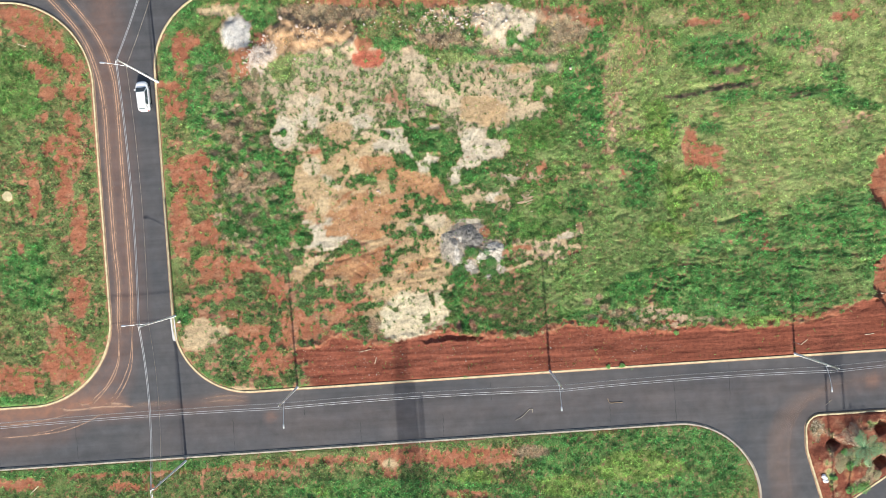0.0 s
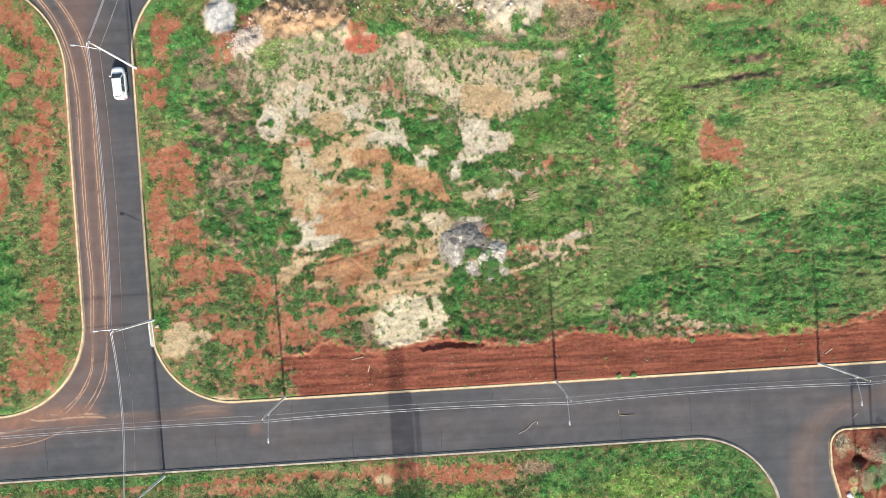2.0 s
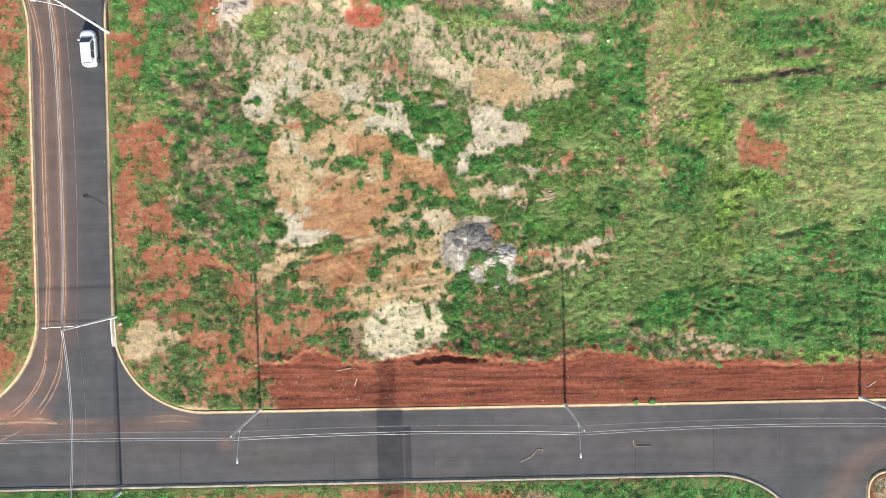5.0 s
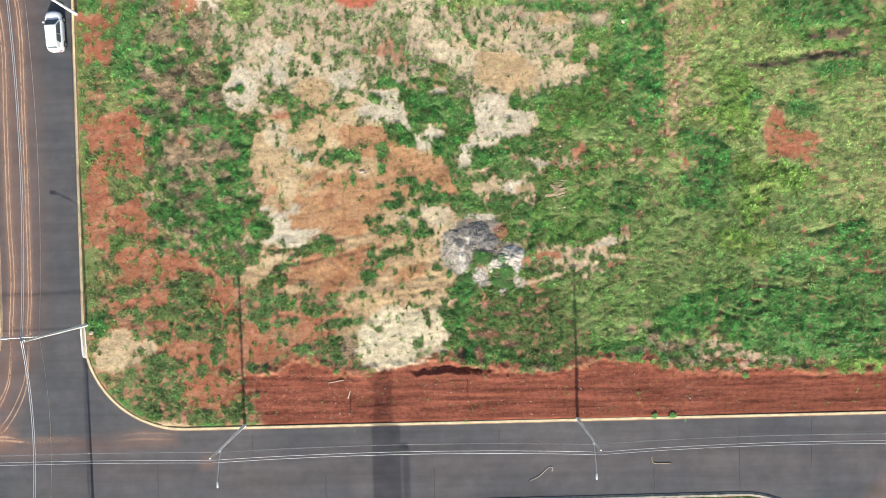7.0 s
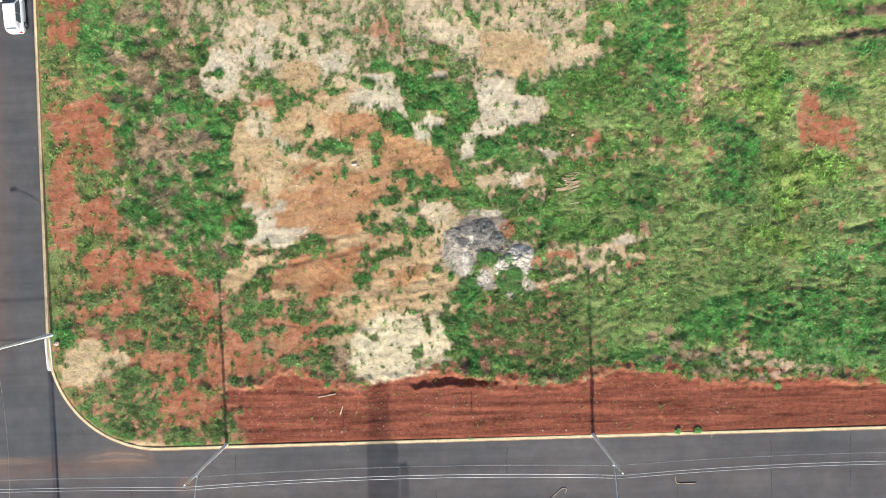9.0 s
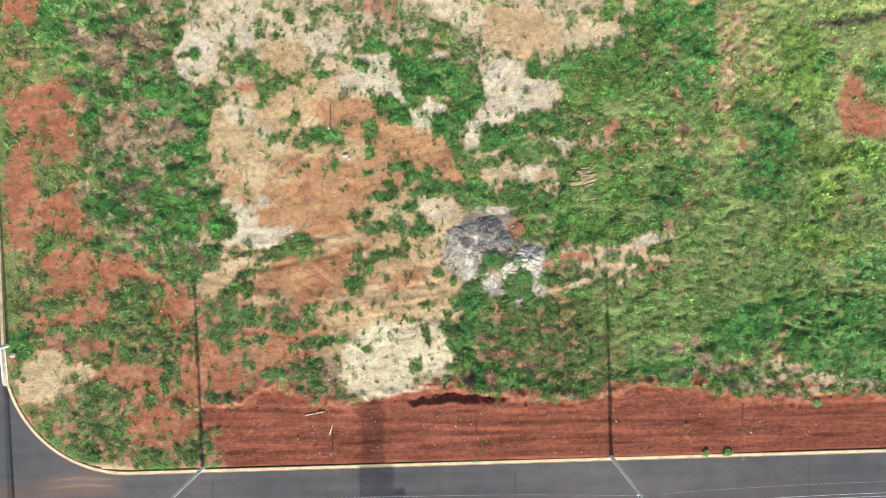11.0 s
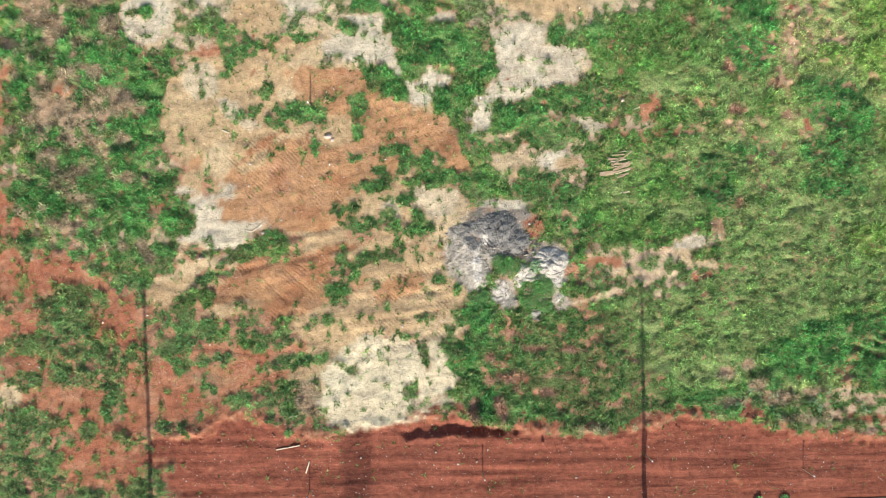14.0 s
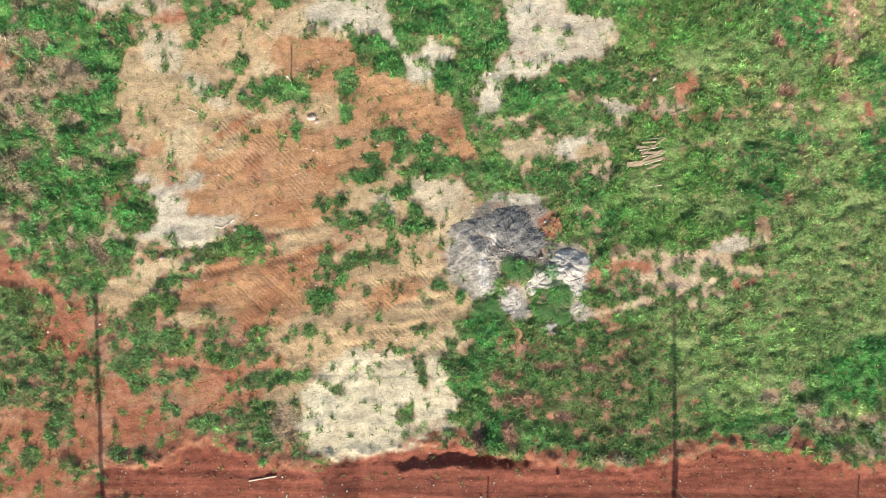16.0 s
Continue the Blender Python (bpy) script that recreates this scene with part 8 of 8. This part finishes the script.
def timber(points, width, thick, mat, label, name="board", group="scattered timber"):
    """A board or stick lying on the ground from one end to the other."""
    (ax, ay), (bx, by) = points
    za, zb = height(ax, ay), height(bx, by)
    length = math.hypot(bx - ax, by - ay)
    bm = bmesh.new()
    box(bm, -length / 2, length / 2, -width / 2, width / 2, 0, thick)
    bevelled(bm, min(width, thick) * 0.12, 1)
    for v in bm.verts:
        v.co.z += 0.012 * math.sin(v.co.x * 2 + ax)
    ob = tagged(link(name, bm, mat), label, name, group)
    ob.matrix_basis = pose((ax + bx) / 2, (ay + by) / 2, (za + zb + 2 * height((ax + bx) / 2, (ay + by) / 2)) / 4 + 0.005, 0, -math.degrees(math.atan2(zb - za, length)), math.degrees(math.atan2(by - ay, bx - ax)))
    return ob


# the stack of old planks in the grass
stack = random.Random(4)
for k, (ax, ay, bx, by) in enumerate(((10.35, 5.15, 12.1, 5.33), (10.45, 4.95, 11.5, 5.02), (10.45, 4.05, 12.15, 5.28), (10.1, 4.62, 11.5, 4.72), (10.25, 4.38, 11.65, 4.60), (10.6, 3.72, 11.95, 4.42), (10.55, 3.66, 12.0, 4.10), (10.6, 3.50, 12.1, 3.86), (10.75, 3.36, 12.0, 3.74), (11.0, 3.22, 11.9, 3.40), (9.4, 3.35, 10.6, 3.5), (10.4, 4.2, 12.0, 4.28), (10.5, 3.95, 12.1, 4.22), (10.9, 3.05, 11.6, 3.25), (11.2, 3.9, 12.2, 4.35), (10.2, 4.8, 10.7, 4.3))):
    ax, ay, bx, by = (c + (v - c) * 0.82 for v, c in zip((ax, ay, bx, by), (11.3, 4.3, 11.3, 4.3)))
    ob = timber(((ax, ay), (bx, by)), (0.05, 0.09, 0.07, 0.12)[k % 4] if k != 10 else 0.30, 0.03, WOOD if k % 4 else PALEWOOD, "weathered grey-brown plank from a loose stack", "plank", "stack of old planks")
    ob.location.z += 0.10 + 0.035 * (k % 3)
for ax, ay, bx, by in ((12.3, 6.5, 13.4, 6.9), (13.4, 6.9, 13.75, 7.9), (14.9, 6.8, 15.0, 7.6)):
    timber(((ax, ay), (bx, by)), 0.06, 0.03, WOOD, "dark old timber lath on bare soil")
for ax, ay, bx, by, wd in ((-9.42, 8.75, -9.3, 9.55, 0.09), (-14.6, -0.15, -13.95, 0.3, 0.12), (-15.1, -0.12, -14.6, -0.2, 0.12), (-11.25, -17.4, -10.95, -16.5, 0.12), (-13.3, -15.65, -11.6, -15.35, 0.10), (47.5, -18.35, 48.5, -17.7, 0.12), (-19.9, -8.55, -18.8, -8.1, 0.08), (12.1, 8.0, 12.6, 8.2, 0.12), (11.2, 2.2, 11.9, 2.3, 0.1), (-12.3, -13.3, -11.7, -13.2, 0.09), (59.3, -12.0, 60.2, -12.3, 0.15), (-60.5, -32.7, -59.2, -31.6, 0.14), (-57.3, 29.6, -56.2, 29.2, 0.12), (-23.2, 26.0, -22.8, 28.0, 0.12), (-16.6, 6.9, -16.1, 6.7, 0.10), (-46.0, 23.4, -44.9, 22.8, 0.05), (56.3, -17.5, 57.6, -17.4, 0.1), (30.2, 7.9, 30.9, 8.3, 0.09)):
    if lot_depth(np.array([ax]), np.array([ay]))[0] > 0.3:
        timber(((ax, ay), (bx, by)), wd * 0.8, 0.045, PALEWOOD, "pale broken stick lying on the soil", "stick")


def stake(x, y, h, lean):
    s = base("survey_stake", "thin upright wooden survey stake with a white painted head", "stake", pose(x, y, height(x, y) - 0.1, lean, lean * 0.6, 20), "survey stakes")
    bm = bmesh.new()
    box(bm, -0.03, 0.03, -0.03, 0.03, 0, h)
    part("shaft", bevelled(bm, 0.006, 1), WOOD, s)
    bm = bmesh.new()
    box(bm, -0.045, 0.045, -0.045, 0.045, h, h + 0.16)
    part("head", bevelled(bm, 0.01, 1), WHITE, s, "white painted head")


for sx, sy in ((-10.45, 8.6), (1.3, 8.75), (1.3, -17.5), (12.95, -16.4), (-11.0, -18.6), (24.2, -17.6), (46.5, -17.9)):
    stake(sx, sy, 1.25, 3)

# green-red shrub on the heap, a broadleaf weed and weeds at the kerb
LEAVES = varied("broad_weed_leaves", [(0.16, 0.36, 0.08), (0.09, 0.26, 0.06), (0.22, 0.42, 0.12)], 0.6)
PALE_LEAVES = varied("silvery_weed_leaves", [(0.32, 0.42, 0.24), (0.22, 0.36, 0.17), (0.12, 0.26, 0.09)], 0.6)
RED_LEAVES = varied("reddish_dry_leaves", [(0.45, 0.10, 0.06), (0.38, 0.20, 0.10), (0.30, 0.24, 0.10)], 0.7)
DRY_LEAVES = varied("dry_straw", [(0.42, 0.37, 0.20), (0.30, 0.28, 0.14), (0.50, 0.44, 0.27)], 0.8)


DEAD_LEAVES = varied("dead_brown_leaves", [(0.50, 0.38, 0.25), (0.38, 0.27, 0.17), (0.28, 0.27, 0.12)], 0.8)


def leaf_blade(bm, root, way, length, width, droop=0.3):
    way = Vector(way).normalized()
    side = way.cross(Vector((0, 0, 1))).normalized() * width
    rows_ = []
    for t, w_ in ((0, 0.25), (0.35, 1.0), (0.7, 0.8), (1.0, 0.0)):
        c = Vector(root) + way * length * t - Vector((0, 0, droop * length * t * t))
        rows_.append([bm.verts.new(c)] if w_ == 0 else [bm.verts.new(c - side * w_), bm.verts.new(c + side * w_)])
    for a, b in zip(rows_, rows_[1:]):
        bm.faces.new((a[0], a[1], b[1], b[0]) if len(b) == 2 else (a[0], a[1], b[0]))


def shrub(x, y, radius, tall_, count, mat, label, name="weed", group="broadleaf weeds", seed=0, size=0.16, wild=1.2):
    r = random.Random(seed + int(x * 31 + y * 17))
    s = base(name, label, "plant", pose(x, y, height(x, y)), group)
    bm = bmesh.new()
    for k in range(max(3, count // 30)):
        a = r.uniform(0, 6.28)
        tube(bm, [(0, 0, -0.05), (0.3 * radius * math.cos(a), 0.3 * radius * math.sin(a), tall_ * 0.3), (0.7 * radius * math.cos(a), 0.7 * radius * math.sin(a), tall_ * 0.35)], [0.02, 0.014, 0.006], 5)
    part("stems", bm, WOOD, s)
    lobes = []
    for k in range(6):
        a, d = r.uniform(0, 6.28), radius * r.uniform(0.1, 0.7)
        lobes.append((d * math.cos(a), d * math.sin(a), radius * r.uniform(0.25, 0.6)))
    bm = bmesh.new()
    for k in range(count):
        lx, ly, lr = lobes[k % len(lobes)]
        a, d = r.uniform(0, 6.28), lr * math.sqrt(r.random())
        ox, oy = lx + d * math.cos(a), ly + d * math.sin(a)
        h = tall_ * (1.1 - 0.75 * (d / lr) ** 2) * (0.5 + 0.5 * lr / radius) * r.uniform(0.45, 1.0)
        b = a + r.uniform(-wild, wild)
        leaf_blade(bm, (ox, oy, h), (math.cos(b), math.sin(b), r.uniform(-0.1, 0.6)), size * r.uniform(0.7, 1.5), size * 0.28)
    part("leaves", bm, mat, s)


shrub(5.15, -0.2, 0.65, 0.3, 150, RED_LEAVES, "low reddish dry shrub on the grey heap", "shrub", "heap plants")
BUSH_LEAVES = varied("dark_bush_leaves", [(0.06, 0.165, 0.04), (0.10, 0.24, 0.06), (0.075, 0.20, 0.05), (0.14, 0.28, 0.08)], 0.6)
for bx_, by_, br, bn in ((3.1, -2.95, 1.15, 1500), (5.3, -4.8, 1.5, 2400), (1.35, -5.2, 1.0, 900)):
    shrub(bx_, by_, br, 0.5, bn, BUSH_LEAVES, "dense dark green weed bush growing out of the heap", "bush", "heap plants", size=0.085, wild=3.2)
shrub(5.05, -2.95, 0.42, 0.4, 90, PALE_LEAVES, "pale broadleaf weed on the grey heap", seed=2)
for wx, wy, wr in ((-10.75, -20.55, 0.38), (24.35, -20.15, 0.42), (22.8, -19.7, 0.36), (1.2, -20.0, 0.3), (-39.2, 8.4, 0.32), (30.5, -15.6, 0.3), (21.0, -19.75, 0.3)):
    shrub(wx, wy, wr, 0.35, 80, LEAVES, "bright green weed growing at the kerb", group="weeds at the kerb", size=0.17)
more = random.Random(11)
for k in range(26):
    wx = more.uniform(19, 52)
    wy = -12.9 + 0.03 * (wx - 20) + more.uniform(-1.0, 1.0)
    shrub(wx, wy, more.uniform(0.2, 0.45), 0.3, 28, PALE_LEAVES if k % 3 else LEAVES, "pale broadleaf weed on the bank", group="weeds along the bank", size=0.13)
for k in range(30):
    shrub(more.uniform(-30.5, -25.0), more.uniform(1, 22), more.uniform(0.3, 0.6), 0.32, 70, DEAD_LEAVES, "dead brown weed clump in green growth", "dead_weed", "dead weeds", size=0.13)


# ---- loose things on the streets ----
def lying_line(points, radius, mat, name, label, category):
    bm = bmesh.new()
    pts = curve_points([(x_, y_, -0.145 + radius) for x_, y_ in points], 6)
    tube(bm, pts, radius, 6)
    return tagged(link(name, bm, mat, smooth=True), label, category)


lying_line([(7.7, -26.45), (8.75, -25.95), (9.45, -25.3), (9.85, -25.02), (10.2, -25.1), (10.1, -25.5)], 0.035, HOSE, "discarded_rope", "pale frayed rope lying bent on the asphalt", "rope")
lying_line([(20.65, -24.15), (20.7, -24.5), (20.95, -24.8), (21.6, -24.82), (22.65, -24.82)], 0.04, WOOD, "bent_branch", "dark bent branch lying on the asphalt", "branch")
lying_line([(50.6, -26.9), (51.3, -26.3)], 0.03, PALEWOOD, "fallen_stick", "short pale stick lying on the asphalt", "stick")

bm = bmesh.new()
bmesh.ops.create_cone(bm, cap_ends=True, segments=28, radius1=0.72, radius2=0.70, depth=0.14)
cover_ = base("manhole_cover", "round pale concrete manhole cover in the grass", "manhole cover", pose(-60.3, 8.9, height(-60.3, 8.9) + 0.08))
part("lid", bevelled(bm, 0.02, 2), CREAM, cover_)
bm = bmesh.new()
for s in (-0.25, 0.25):
    tube(bm, [(s - 0.08, 0, 0.07), (s, 0, 0.10), (s + 0.08, 0, 0.07)], 0.012, 6)
part("lifting_loops", bm, STEEL, cover_)


def sack(x, y, turn):
    bm = bmesh.new()
    bmesh.ops.create_uvsphere(bm, u_segments=14, v_segments=8, radius=1.0)
    r = random.Random(int(x * 91))
    for v in bm.verts:
        v.co = Vector((v.co.x * 0.34, v.co.y * 0.24, max(-0.08, v.co.z * 0.15))) * r.uniform(0.8, 1.2)
    tagged(link("sack", bm, WHITE, smooth=True), "full white plastic sack on red earth", "sack", "white sacks").matrix_basis = pose(x, y, height(x, y) + 0.1, 0, 0, turn)


for sx, sy, st in ((49.65, -36.7, 40), (49.85, -36.95, -20), (49.75, -37.2, 65), (49.95, -37.42, 5), (49.8, -36.85, 100)):
    sack(sx, sy, st)


# ---- palm and shrubs on the corner island ----
PALM_GREEN = varied("palm_leaflets", [(0.13, 0.25, 0.11), (0.17, 0.30, 0.15), (0.09, 0.20, 0.09)], 0.5)
PALM_DRY = varied("dry_palm_leaflets", [(0.62, 0.50, 0.34), (0.48, 0.38, 0.26)], 0.7)
BARK = simple("palm_bark", (0.30, 0.23, 0.17), 0.9, 0, 0.3, 4.0, 0.03)


def palm(x, y, trunk, reach):
    p = base("palm_tree", "young palm with green fronds and dry straw-coloured ones", "palm tree", pose(x, y, height(x, y)))
    bm = bmesh.new()
    tube(bm, [(0, 0, -0.3), (0.02, 0, 0.3), (0.06, 0.03, trunk * 0.6), (0.1, 0.05, trunk)], [0.34, 0.26, 0.22, 0.24], 14)
    part("trunk", bm, BARK, p, smooth=True)
    r = random.Random(8)
    for k in range(17):
        dry = k in (3, 4, 5, 6)
        a = 2.2 + 0.28 * (k - 4.5) if dry else k * 2.399 - 0.4 + r.uniform(-0.35, 0.35)
        up, length = (0.15, reach * 1.25) if dry else (r.uniform(0.15, 0.8), reach * r.uniform(0.55, 1.05))
        bm = bmesh.new()
        line = []
        for s in range(9):
            t = s / 8
            d = length * t
            line.append(Vector((0.1 + d * math.cos(a + 0.15 * t), 0.05 + d * math.sin(a + 0.15 * t), trunk + up * d - (0.13 + 0.05 * up) * d * d)))
        tube(bm, line, [0.035 - 0.003 * s for s in range(9)], 5)
        for s in range(1, 26):
            t = s / 26
            i_ = min(7, int(t * 8))
            c = line[i_].lerp(line[i_ + 1], t * 8 - i_)
            f = (line[i_ + 1] - line[i_]).normalized()
            side = f.cross(Vector((0, 0, 1))).normalized()
            for sg in (-1, 1):
                leaf_blade(bm, c, side * sg + f * 0.7 + Vector((0, 0, 0.15)), 0.75 * math.sin(math.pi * (0.12 + 0.85 * t)) * r.uniform(0.7, 1.15) + 0.1, 0.022, r.uniform(0.1, 0.6))
        part("frond", bm, PALM_DRY if dry else PALM_GREEN, p, "dry straw-coloured frond" if dry else "")


palm(54.6, -32.6, 1.1, 2.9)
for sx, sy, sr, sh, mat in ((52.6, -34.6, 1.2, 0.7, DRY_LEAVES), (53.4, -35.4, 0.8, 0.6, LEAVES), (51.0, -37.0, 0.5, 0.5, LEAVES), (51.9, -35.6, 1.0, 0.5, DRY_LEAVES), (56.0, -36.2, 1.1, 0.5, DRY_LEAVES), (54.9, -38.6, 1.3, 0.7, LEAVES), (53.2, -38.9, 0.9, 0.5, LEAVES), (57.0, -36.9, 0.8, 0.5, DRY_LEAVES), (58.2, -33.0, 0.9, 0.6, DRY_LEAVES), (52.9, -33.6, 0.6, 0.5, LEAVES)):
    shrub(sx, sy, sr, sh * 0.7, 620, mat, "straggling green and straw shrub on red earth", "shrub", "island shrubs", size=0.10)
tw = random.Random(3)
for k in range(9):
    bx_, by_, a = 49.3 + tw.uniform(-0.6, 0.6), -29.9 + tw.uniform(-0.9, 0.9), tw.uniform(0, 3.14)
    timber(((bx_ - 0.6 * math.cos(a), by_ - 0.6 * math.sin(a)), (bx_ + 0.6 * math.cos(a), by_ + 0.6 * math.sin(a))), 0.05, 0.04, PALEWOOD, "dry pale branch in a small brushwood heap", "branch", "brushwood heap")
